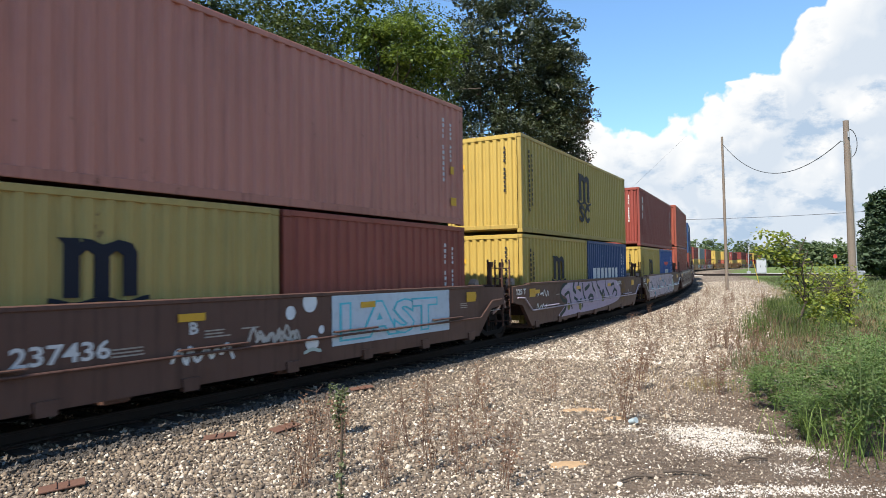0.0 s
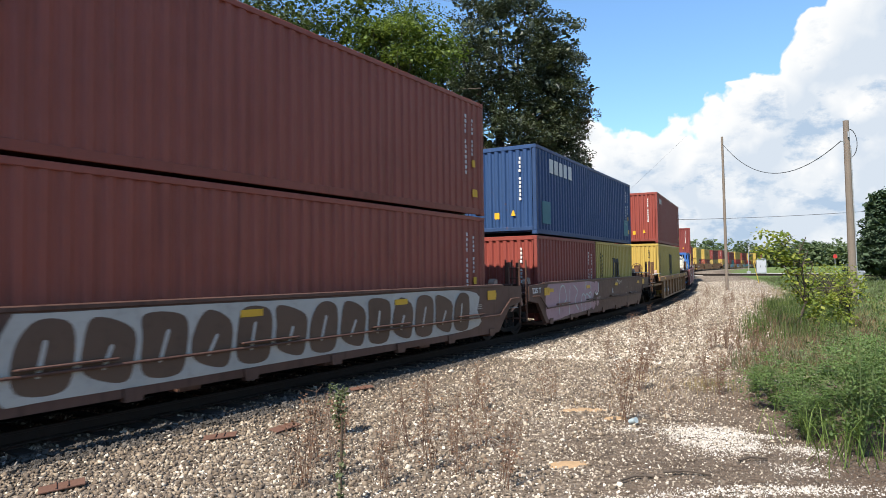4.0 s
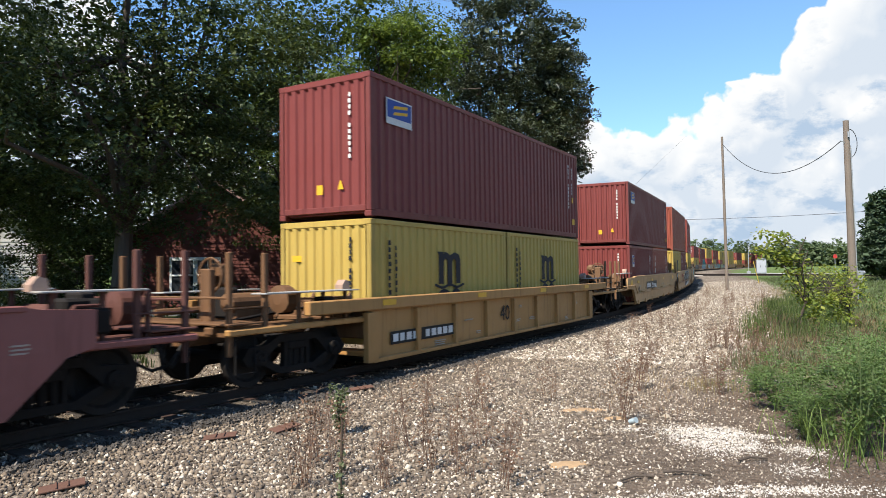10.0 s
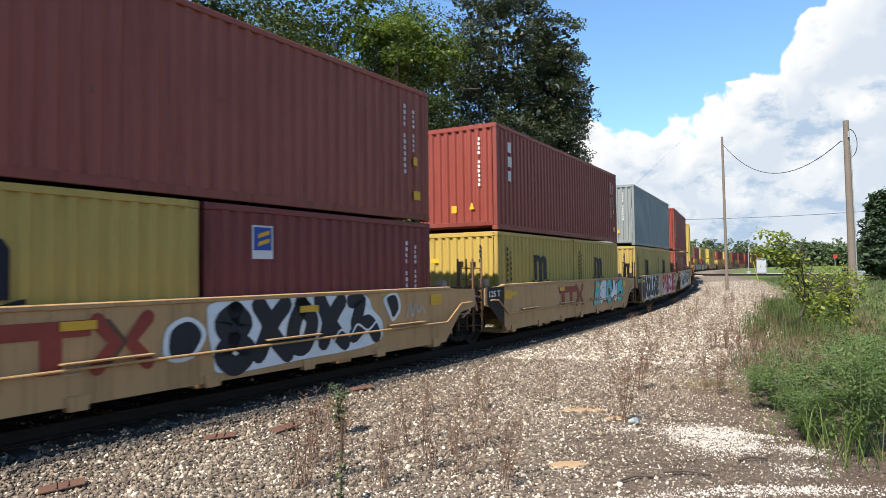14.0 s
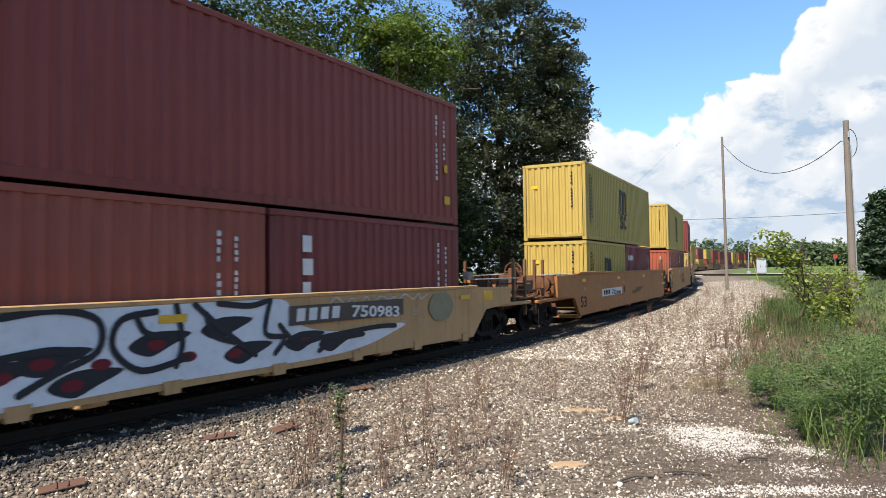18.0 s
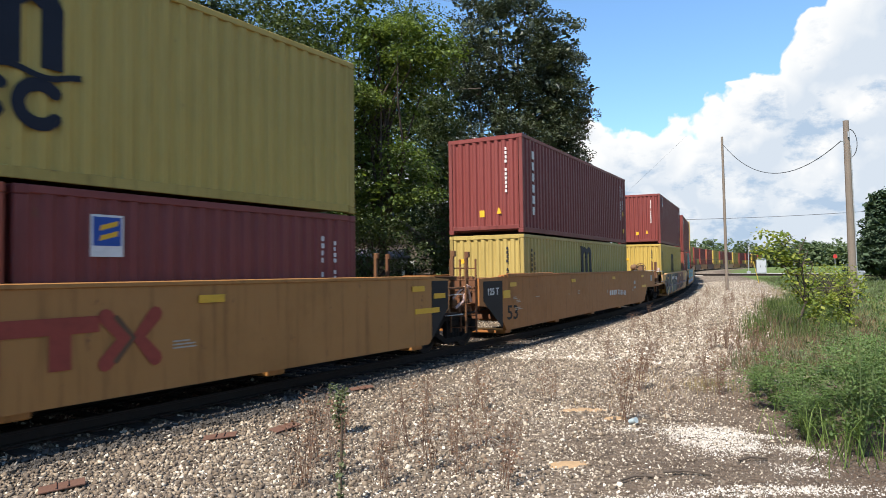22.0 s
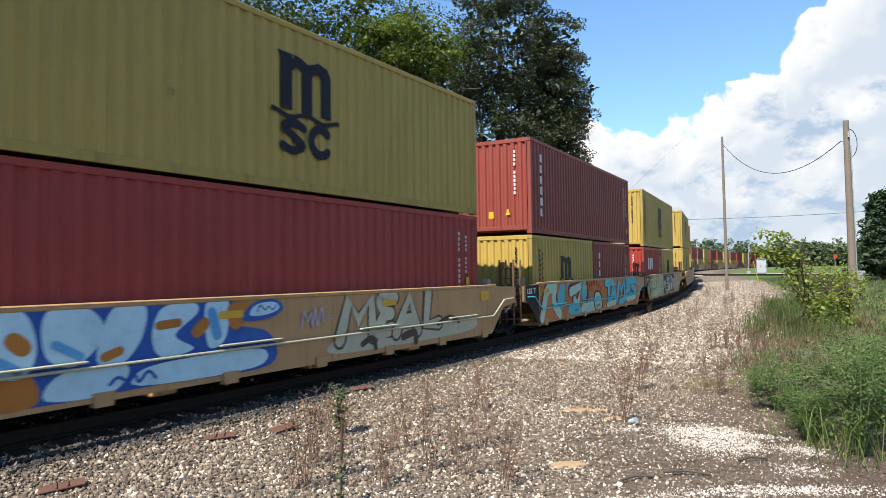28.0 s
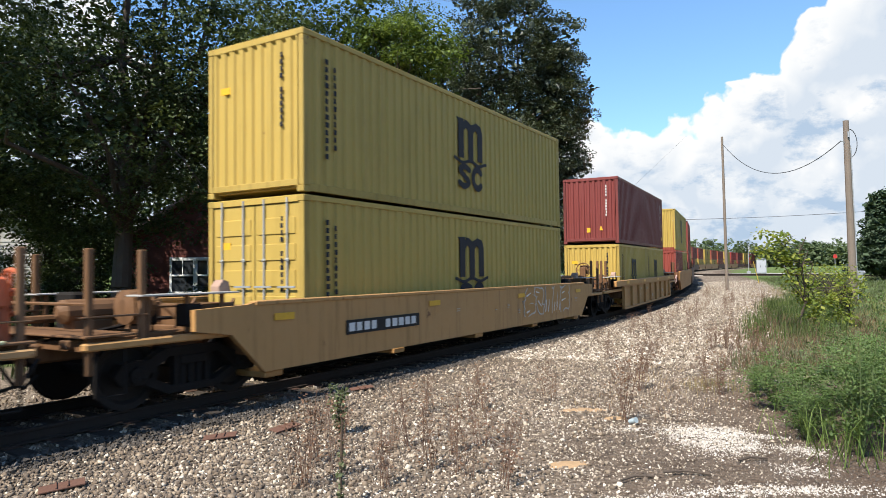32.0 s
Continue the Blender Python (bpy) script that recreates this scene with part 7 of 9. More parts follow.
mural(cars[4], -1.5335, [(grime_white, 0, disc(x, 0.5, 0.5, 0.9)) for x in (5.2, 6.2, 7.0, 7.9, 8.7)]
      + letter_rows((("O", 4.75, 5.7), ("V", 5.5, 6.5), ("M", 6.4, 7.6), ("M", 7.5, 8.7), ("R", 8.5, 9.35)), black, 0.16, grime_white, 0.045, 0.06, 0.98, 0.08)
      + [(tealspray, 0.07, [(8.5, 0.2), (8.6, 0.3)]), scribble(grime_white, 9.3, 9.8, 0.86, 0.98, 6, 47), scribble(grime_white, 10.35, 11.0, 0.5, 0.9, 11, 48), scribble(grime_white, 10.4, 10.9, 0.28, 0.4, 6, 49), scribble(grime_white, 9.3, 9.8, 0.12, 0.24, 6, 50)])
part("number_field", Geo().box(5.75, 9.45, -1.5475, -1.542, 1.00, 1.32), S("ink", (0.022, 0.026, 0.034)), cars[4])
mark_bars(cars[4], 5.95, 7.2, 1.06, 0.21, white_paint, -1.553)
fleet_number(cars[4], "761086", 7.62, 9.25, 1.06, 0.21, white_paint, -1.553)

def repaint(car, mat):
    """The pipe and the ledges carry the sprayers' paint."""
    for ob in car.children:
        if ob.name.startswith(("air_pipe", "ledge")):
            ob.data = ob.data.copy()
            ob.data.materials.clear()
            ob.data.materials.append(mat)


PACK0, PACK1 = [c for c, q in CARS if q in U0], [c for c, q in CARS if q in U1]
for car, mat in ((PACK0[1], pinkish), (PACK0[2], grime_white), (cars[0], greyspray), (cars[2], cream), (cars[3], aqua), (cars[4], S("palegreen", (0.40, 0.42, 0.26)))):
    repaint(car, mat)
for car in PACK1[3:]:
    for ob in [o for o in car.children if o.name.startswith(("air_pipe", "ledge"))]:
        bpy.data.objects.remove(ob)

# lone wells behind
u = 201.56
c21 = single("plain", "sand", u, -4.0, 15.9, -1.3, 13.4, 1.42, 0.34, False)
brake_orange = paint("brake_orange", (0.50, 0.12, 0.05), 0.5)
part("brake_stand", Geo().cbox(15.60, 15.70, -1.10, -0.86, 1.1, 1.78, 0.02), brake_orange, cars[4])
part("brake_wheel", cached(("brakewheel",), brake_orange, brake_wheel, "brake_wheel"), brake_orange, cars[4], "orange hand brake wheel", at=pose(15.74, -0.98, 1.67, 0, 0, 180))
stack(u, "yellow", ("yellow",), low_h=2.896, doors=True)
number_plate(c21, 0.75, 0.74, 2.4, 0.26)
graffiti(c21, 8.6, 12.0, 0.6, 1.35, [S("sand", CAR["sand"])], S("bone", (0.40, 0.36, 0.31)), 33, -1.534, 5)
u = 221.44
single("rib", "gold", u, -3.75, 15.9, -0.35, 12.55, 1.38, 0.16)
stack(u, "wine", ("yellow", "yellow"))


def far_train():
    """The cars that stay far off down the line."""
    rnd = random.Random(11)
    u = 240.84
    tops = ["yellow", "red", "wine", "brick", "yellow", "red", "wine", "yellow", "wine", "red", "yellow", "brick", "red", "yellow", "scarlet", "wine", "yellow", "red"]
    for k, top in enumerate(tops):
        bottom = rnd.choice([("yellow",), ("brick",), ("yellow", "red"), ("red", "yellow"), ("yellow", "yellow"), ("wine",)])
        stack(u, top, bottom, far=True)
        well_car("plain", rnd.choice(["tan", "brown", "tan", "amber"]), u, -1.6, 13.8, -0.25, 12.44, 1.5, 0.25, ("joint", "joint"), far=True)
        bogie(u - 1.66)
        u += 15.6
    bogie(u - 1.66)


far_train()


def motions():
    """The whole train runs towards smaller s."""
    times = [i * 0.8 for i in range(41)]
    for ob, u in CARS:
        walk(ob, [(t, on_track(u - gone(t), 12.192)) for t in times])
    for ob, u, L, z in BOXES:
        walk(ob, [(t, on_track(u - gone(t), L, z)) for t in times])
    for ob, u in BOGIES:
        walk(ob, [(t, on_track(u - gone(t) - 0.9, 1.8) @ pose(0.9, 0, 0)) for t in times])
    # the wheels roll under the cars that come near
    fine = [i * 0.0625 for i in range(513)]
    for ob, x, u in WHEELSETS:
        if u < 245:
            walk(ob, [(t, pose(x, 0, 0.485, 0, -math.degrees(gone(t) / 0.485), 0)) for t in fine])
# ---------- plants ----------
bark = plain("bark", (0.075, 0.058, 0.045), 0.9, 0, 16, 0.4, 0.03)
wood_grey = plain("weathered_pole_wood", (0.165, 0.132, 0.106), 0.85, 0, 9, 0.3, 0.01)


def leaf_cards(centres, count, scatter, size, rng, flat=0.5):
    """Small folded leaves scattered round centres: arrays of corners and faces."""
    n = len(centres) * count
    ball = rng.normal(0, 1, (n, 3))
    ball *= (rng.random((n, 1)) ** 0.4) / np.linalg.norm(ball, axis=1)[:, None]
    c = np.repeat(np.asarray(centres, float), count, axis=0) + ball * np.asarray(scatter) * 1.75
    d = rng.normal(0, 1, (n, 3))
    d[:, 2] = d[:, 2] * flat - 0.25
    d /= np.linalg.norm(d, axis=1)[:, None]
    up = rng.normal(0, 0.55, (n, 3)) + (0, 0, 1)
    side = np.cross(d, up)
    side /= np.linalg.norm(side, axis=1)[:, None] + 1e-9
    nrm = np.cross(side, d)
    L = size * rng.uniform(0.6, 1.3, (n, 1))
    w = L * 0.36
    v = np.stack([c, c + d * L * 0.45 + side * w + nrm * L * 0.08, c + d * L, c + d * L * 0.45 - side * w + nrm * L * 0.08], 1)
    return v.reshape(-1, 3), np.arange(n * 4).reshape(-1, 4)


def blob_points(rng, n, centre, radii, shell=0.55):
    p = rng.normal(0, 1, (n, 3))
    p /= np.linalg.norm(p, axis=1)[:, None]
    r = rng.uniform(shell ** 3, 1, (n, 1)) ** (1 / 3)
    return np.asarray(centre) + p * r * np.asarray(radii)


def limbs(g, base, top, r, rng, targets):
    """A tapered, slightly crooked trunk with boughs to the given places."""
    base, top = Vector(base), Vector(top)
    pts = []
    for i in range(7):
        t = i / 6
        p = base.lerp(top, t) + Vector((rng.normal(0, 0.12), rng.normal(0, 0.12), 0)) * (t > 0)
        pts.append((p, r * (1.25 if i == 0 else 1 - 0.72 * t)))
    for (p, a), (q, b) in zip(pts, pts[1:]):
        g.tube(p, q + (q - p) * 0.02, a, 10, b)
    for tgt in targets:
        tgt = Vector(tgt)
        k = min(5, max(1, int(rng.integers(2, 6))))
        p, a = pts[k]
        q = tgt
        m1 = p.lerp(q, 0.4) + Vector((rng.normal(0, 0.3), rng.normal(0, 0.3), 0.35))
        m2 = p.lerp(q, 0.72) + Vector((rng.normal(0, 0.3), rng.normal(0, 0.3), 0.25))
        ra = a * 0.5
        for (s0, r0), (s1, r1) in zip(((p, ra), (m1, ra * 0.7), (m2, ra * 0.42)), ((m1, ra * 0.7), (m2, ra * 0.42), (q, ra * 0.14))):
            g.tube(s0, s1, r0, 7, r1)


def tree(label, x, y, h, blobs, leaf_mat, leaf, per, seed, trunk_r=0.25, lean=(0, 0), clump=0.42, clear=True, name="tree", flat=0.42):
    """blobs: (dx, dy, z, rx, ry, rz, clumps)."""
    rng = np.random.default_rng(seed)
    z0 = ground_z(x, y)
    ob = thing(name, label, "tree", m=pose(x, y, z0))
    cs = []
    for dx, dy, z, rx, ry, rz, n in blobs:
        cs.append(blob_points(rng, n, (dx, dy, z), (rx, ry, rz)))
    cs = np.concatenate(cs)
    if clear:
        s, lat = track_frame(cs[:, 0] + x, cs[:, 1] + y)
        zz = cs[:, 2] + z0 - np.interp(s, TS, TZ)
        cs = cs[~((lat > -3.0) & (zz < 7.4)) & (lat < 3.0) & (cs[:, 2] > 0.4)]
    v, f = leaf_cards(cs, int(per * 1.2), (clump, clump, clump * flat), leaf * 0.82, rng, 0.35)
    # each bough end hangs a little below its clump
    drop = np.hypot(v[:, 0] - np.repeat(cs[:, 0], len(v) // len(cs)), v[:, 1] - np.repeat(cs[:, 1], len(v) // len(cs)))
    v[:, 2] -= (0.28 if flat < 0.5 else 0.0) * drop ** 2
    if h > 5:
        # the dense inside of the crown, of broad leaf bunches
        deep = np.concatenate([blob_points(rng, max(6, n // 2), (dx, dy, z), (rx * 0.78, ry * 0.78, rz * 0.74), 0.1) for dx, dy, z, rx, ry, rz, n in blobs])
        v2, f2 = leaf_cards(deep, 26 if y < 30 else 18, (0.45, 0.45, 0.32), max(0.2, 0.0105 * y), rng)
        v, f = np.concatenate([v, v2]), np.concatenate([f, f2 + len(v)])
    if clear:
        q = v.reshape(-1, 4, 3)
        s, lat = track_frame(q[:, 0, 0] + x, q[:, 0, 1] + y)
        q = q[~((lat > -2.3) & (q[:, 0, 2] + z0 - np.interp(s, TS, TZ) < 6.7))]
        v, f = q.reshape(-1, 3), np.arange(len(q) * 4).reshape(-1, 4)
    part("crown", big_mesh("crown", v, f, leaf_mat), leaf_mat, ob)
    g = Geo()
    pick = cs[rng.choice(len(cs), min(26, len(cs)), replace=False)]
    limbs(g, (0, 0, -0.1), (lean[0], lean[1], h * 0.8), trunk_r, rng, pick)
    part("branchwork" if name == "sapling" else "trunk", g, bark, ob)
    return ob


DEEP = leafy("leaves_deep_green", (0.028, 0.044, 0.017), (0.122, 0.155, 0.056), 0.28, 0.45, 0.22)
OAK = leafy("leaves_dull_green", (0.022, 0.032, 0.015), (0.130, 0.152, 0.078), 0.18, 0.38, 0.55)
FRESH = leafy("leaves_fresh_green", (0.036, 0.060, 0.016), (0.195, 0.255, 0.076), 0.42)
BRIGHT = leafy("leaves_bright_green", (0.060, 0.095, 0.022), (0.26, 0.34, 0.09), 0.5)
LIME = leafy("leaves_yellow_green", (0.15, 0.215, 0.036), (0.43, 0.43, 0.09), 0.5)
WEED = leafy("leaves_weed_green", (0.050, 0.088, 0.022), (0.130, 0.195, 0.056), 0.38)
LIT_WEED = leafy("leaves_lit_weed_green", (0.085, 0.148, 0.040), (0.195, 0.275, 0.095), 0.42)
SAGE = leafy("leaves_sage", (0.10, 0.125, 0.06), (0.17, 0.18, 0.09), 0.25)
STRAW = leafy("dry_straw", (0.34, 0.23, 0.13), (0.50, 0.38, 0.22), 0.3, 0.8)
DRYGREEN = leafy("dry_green_scrub", (0.25, 0.19, 0.09), (0.36, 0.32, 0.15), 0.35, 0.8)
BLADE = leafy("grass_blades", (0.13, 0.20, 0.045), (0.26, 0.34, 0.10), 0.45)
# paler green, with the haze of distance mixed into the leaf colour
FARGREEN = leafy("far_wood_green", (0.08, 0.115, 0.055), (0.15, 0.19, 0.09), 0.3, 0.8)
PINE = leafy("needles", (0.04, 0.066, 0.034), (0.08, 0.115, 0.06), 0.15)

tree("large dark green shade tree with spreading boughs", -8.8, 18.6, 12, [(-0.5, 0, 8.2, 5.4, 4.6, 2.6, 150), (-1.5, -1.0, 5.6, 5.0, 4.0, 1.9, 120), (3.2, -0.5, 7.0, 3.2, 2.8, 2.2, 75), (0.0, 1.4, 4.2, 6.2, 3.2, 1.4, 120), (-2.5, 0.8, 11.6, 4.6, 4.2, 1.2, 22)], DEEP, 0.12, 150, 1, 0.30)
# mostly unseen; its crown is added to throw shade on the trees behind
tree("very large spreading tree, mostly out of view, shading the trees behind", -13.6, 11.6, 15, [(0, 0, 12.6, 4.6, 4.0, 3.0, 44), (-3.5, 1.0, 9.8, 4.2, 3.6, 2.6, 40), (2.2, 3.4, 13.8, 4.2, 4.0, 2.2, 70), (2.2, 0.8, 8.6, 2.6, 2.4, 1.6, 10), (-1.0, 6.5, 14.0, 4.4, 3.6, 2.0, 24)], DEEP, 0.34, 40, 19, 0.42, clump=0.6)
tree("dark green maple beside the railway line", -17.5, 17.0, 12, [(0, 0, 7.6, 5.0, 4.6, 3.2, 140), (2.2, 0, 4.4, 4.6, 3.6, 1.8, 100)], DEEP, 0.13, 110, 2, 0.26)
tree("green tree with pale sunlit boughs behind the line", -5.6, 26.5, 14, [(0, 0, 8.4, 4.2, 3.8, 3.6, 120), (0.9, -2.6, 8.2, 2.6, 1.6, 0.8, 34), (1.0, 0, 12.6, 4.2, 3.8, 2.2, 80), (0.6, 0, 4.4, 3.8, 3.4, 2.0, 80)], FRESH, 0.125, 140, 3, 0.24)
tree("bright green leafy tree between darker ones", -2.2, 25.6, 12, [(0, 0, 9.6, 2.6, 2.2, 1.9, 55), (0.9, -0.8, 10.4, 2.2, 1.6, 1.2, 40), (-0.3, 0.4, 5.4, 2.6, 2.4, 2.4, 60)], BRIGHT, 0.15, 130, 4, 0.20)
tree("tall dull green oak with an uneven outline", 3.5, 38.5, 20, [(0, 0, 14.2, 3.7, 3.7, 4.0, 130), (0.6, 0, 9.0, 4.0, 3.8, 3.0, 120), (-1.6, 0.5, 5.0, 3.4, 3.4, 2.2, 60), (2.5, -0.6, 11.6, 2.2, 2.0, 1.6, 36), (2.9, 0, 8.0, 2.0, 2.0, 1.1, 28), (0, 0, 18.3, 3.2, 3.2, 2.2, 60), (-2.9, -0.5, 12.6, 2.3, 2.4, 3.2, 60), (-3.0, -0.6, 7.6, 2.2, 2.2, 2.8, 50), (2.9, -0.3, 13.6, 2.0, 2.0, 1.3, 32), (3.7, 0, 10.4, 1.8, 1.7, 1.4, 34), (3.2, 0, 6.3, 2.0, 2.0, 1.7, 44), (1.6, 0, 3.8, 2.6, 2.0, 1.5, 44), (3.6, 0, 12.2, 1.6, 1.6, 1.3, 26), (3.0, -0.4, 15.4, 1.6, 1.6, 1.4, 26), (2.4, -0.4, 9.6, 2.4, 2.0, 1.8, 40)], OAK, 0.165, 125, 5, 0.34, clump=0.37, flat=0.62)
tree("dark leafy tree behind the houses", -12.0, 40.0, 14, [(0, 0, 8.5, 6.0, 5.0, 5.0, 150), (0, 0, 3.5, 6.5, 4.0, 3.0, 110)], DEEP, 0.42, 40, 6, 0.25, clump=0.8)
tree("dark leafy tree behind the houses", -2.6, 47.0, 16, [(-0.5, 0, 10.0, 5.0, 4.0, 6.0, 150), (5.5, 1, 5.5, 4.0, 3.5, 4.0, 70), (-1, 0, 4.0, 6.5, 3.5, 3.4, 130)], DEEP, 0.42, 40, 20, 0.25, clump=0.8)
tree("dark leafy tree behind the houses", -26.0, 34.0, 15, [(0, 0, 8.5, 7.0, 6.0, 5.5, 150), (0, 0, 3.2, 7.0, 4.0, 3.0, 90)], DEEP, 0.42, 40, 7, 0.25, clump=0.8)
tree("dark leafy tree shading the houses", -14.8, 25.0, 13, [(0, 0, 8.6, 4.4, 3.6, 3.4, 130), (0.6, -0.6, 4.6, 3.8, 2.6, 1.5, 60)], DEEP, 0.17, 100, 17, 0.22)
# stands out of view, added only to keep the sun off the white house
tree("dark leafy tree shading the houses", -25.5, 23.5, 13, [(0, 0, 7.6, 5.0, 4.4, 3.8, 130)], DEEP, 0.2, 80, 18, 0.22)
tree("dark leafy shrub under the trees", -2.6, 24.5, 4, [(0, 0, 2.4, 1.9, 1.7, 1.8, 50)], DEEP, 0.13, 110, 8, 0.08, name="shrub")
tree("dark leafy shrub under the trees", 0.6, 33.0, 6, [(0, 0, 3.2, 2.4, 2.2, 2.6, 60), (-0.8, 0, 6.6, 1.7, 1.6, 2.6, 44), (-0.9, 0.2, 9.6, 1.2, 1.2, 1.6, 22)], DEEP, 0.15, 110, 9, 0.10, name="shrub")
tree("dark leafy shrub under the trees", 6.0, 45.0, 5, [(0, 0, 2.6, 2.4, 2.4, 2.2, 50)], OAK, 0.17, 110, 10, 0.10, name="shrub")
for sx, sy, sh, sn in ((-11.9, 22.6, 3.6, 110), (-15.2, 24.6, 3.2, 80), (-19.0, 21.5, 1.7, 80), (-15.5, 21.0, 1.9, 90), (-12.6, 22.5, 1.5, 70), (-7.4, 22.5, 1.5, 60), (-4.6, 22.0, 1.4, 60), (-13.5, 26.0, 2.2, 90), (-24.0, 23.0, 2.4, 100)):
    tree("dark leafy shrub under the trees", sx, sy, sh, [(0, 0, sh * 0.55, 1.7, 1.0, sh * 0.5, sn)], DEEP, 0.13, 80 if sh > 3 else 34, int(sh * 100 + sn), 0.05, clump=0.3, name="shrub")
tree("dark spruce at the edge of a lawn", 41.2, 62.5, 9, [(0, 0, 2.2, 3.0, 3.0, 1.6, 130), (0, 0, 4.6, 2.2, 2.2, 1.8, 110), (0, 0, 7.0, 1.2, 1.2, 1.8, 70)], PINE, 0.30, 45, 12, 0.16, clear=False)
tree("yellow-green sapling with broad leaves at the trackside", 10.4, 19.4, 3.4, [(-0.85, 0, 2.75, 0.42, 0.3, 0.26, 15), (-1.0, 0, 2.32, 0.32, 0.25, 0.2, 9), (-0.5, 0, 2.3, 0.26, 0.3, 0.34, 12), (-0.2, 0, 1.95, 0.36, 0.3, 0.3, 14), (-0.3, 0, 1.6, 0.24, 0.25, 0.3, 10), (0.02, 0, 1.25, 0.24, 0.28, 0.32, 12), (0.2, 0, 0.75, 0.28, 0.3, 0.26, 10), (0.72, 0, 0.95, 0.22, 0.25, 0.26, 9), (0.35, 0, 0.32, 0.42, 0.35, 0.2, 10), (1.1, 0.1, 0.42, 0.30, 0.3, 0.24, 12), (1.15, 0, 0.1, 0.3, 0.3, 0.12, 5)], LIME, 0.15, 10, 13, 0.045, clump=0.18, clear=False, name="sapling")
tree("dark green sapling with broad leaves at the trackside", 11.7, 19.6, 1.6, [(0, 0, 1.15, 0.3, 0.3, 0.34, 14), (-0.05, 0, 0.7, 0.26, 0.25, 0.3, 10)], LIME, 0.15, 12, 16, 0.03, clump=0.16, clear=False, name="sapling")
tree("green sapling with broad leaves at the trackside", 15.5, 27.0, 2.0, [(0, 0, 1.2, 1.1, 0.9, 0.8, 50), (0.9, 0.4, 0.9, 0.8, 0.8, 0.7, 30)], LIME, 0.125, 17, 14, 0.04, clump=0.22, clear=False, name="sapling")


def far_woods():
    """The low green line of woods round the fields, too far to tell trees apart."""
    rng = np.random.default_rng(21)
    cs = []

    def row(a, b, n, h, deep):
        for _ in range(n):
            t = rng.random()
            x, y = a[0] + (b[0] - a[0]) * t + rng.normal(0, deep), a[1] + (b[1] - a[1]) * t + rng.normal(0, deep)
            hh = h * rng.uniform(0.65, 1.1)
            z = ground_z(x, y)
            r = hh * 0.36
            cs.append(blob_points(rng, 34, (x, y, z + hh * 0.5), (r * 1.15, r * 1.15, hh * 0.5), 0.3))
    row((18, 150), (48, 260), 26, 18, 5)
    row((48, 260), (150, 400), 60, 17, 8)
    row((135, 285), (215, 320), 40, 10, 5)
    row((160, 420), (420, 400), 80, 16, 10)
    row((-160, 120), (10, 170), 46, 16, 8)
    row((215, 300), (300, 200), 14, 7, 8)
    row((-120, -60), (-70, 60), 30, 15, 8)
    row((120, -80), (40, -160), 40, 14, 10)
    row((160, 60), (190, 150), 16, 9, 8)
    cs = np.concatenate(cs)
    s, lat = track_frame(cs[:, 0], cs[:, 1])
    cs = cs[np.abs(lat) > 6]
    v, f = leaf_cards(cs, 7, (0.9, 0.9, 0.8), 1.9, rng)
    tagged(new("far_woods", big_mesh("far_woods", v, f, FARGREEN)), label="low line of green woods beyond the fields", category="trees", kind="stuff")


far_woods()


def dry_stems(rng):
    """A few thin branching stalks."""
    g = Geo()
    for _ in range(int(rng.integers(3, 6))):
        a, h = rng.uniform(0, 6.28), rng.uniform(0.35, 0.8)
        lean = rng.uniform(0.04, 0.2)
        p = Vector((rng.normal(0, 0.04), rng.normal(0, 0.04), -0.02))
        q = Vector((math.cos(a) * lean, math.sin(a) * lean, h))
        g.tube(p, q, 0.0045, 4, 0.0022)
        for k in range(6):
            b = p.lerp(q, rng.uniform(0.35, 1.0))
            c = b + Vector((rng.normal(0, 0.07), rng.normal(0, 0.07), rng.uniform(0.03, 0.12)))
            g.tube(b, c, 0.003, 3, 0.0015)
    return g


rustweed = plain("dry_weed_stems", (0.125, 0.075, 0.052), 0.9, 0, 30, 0.35)
stalk_green = plain("weed_stem_green", (0.10, 0.13, 0.05), 0.8, 0, 30, 0.3)


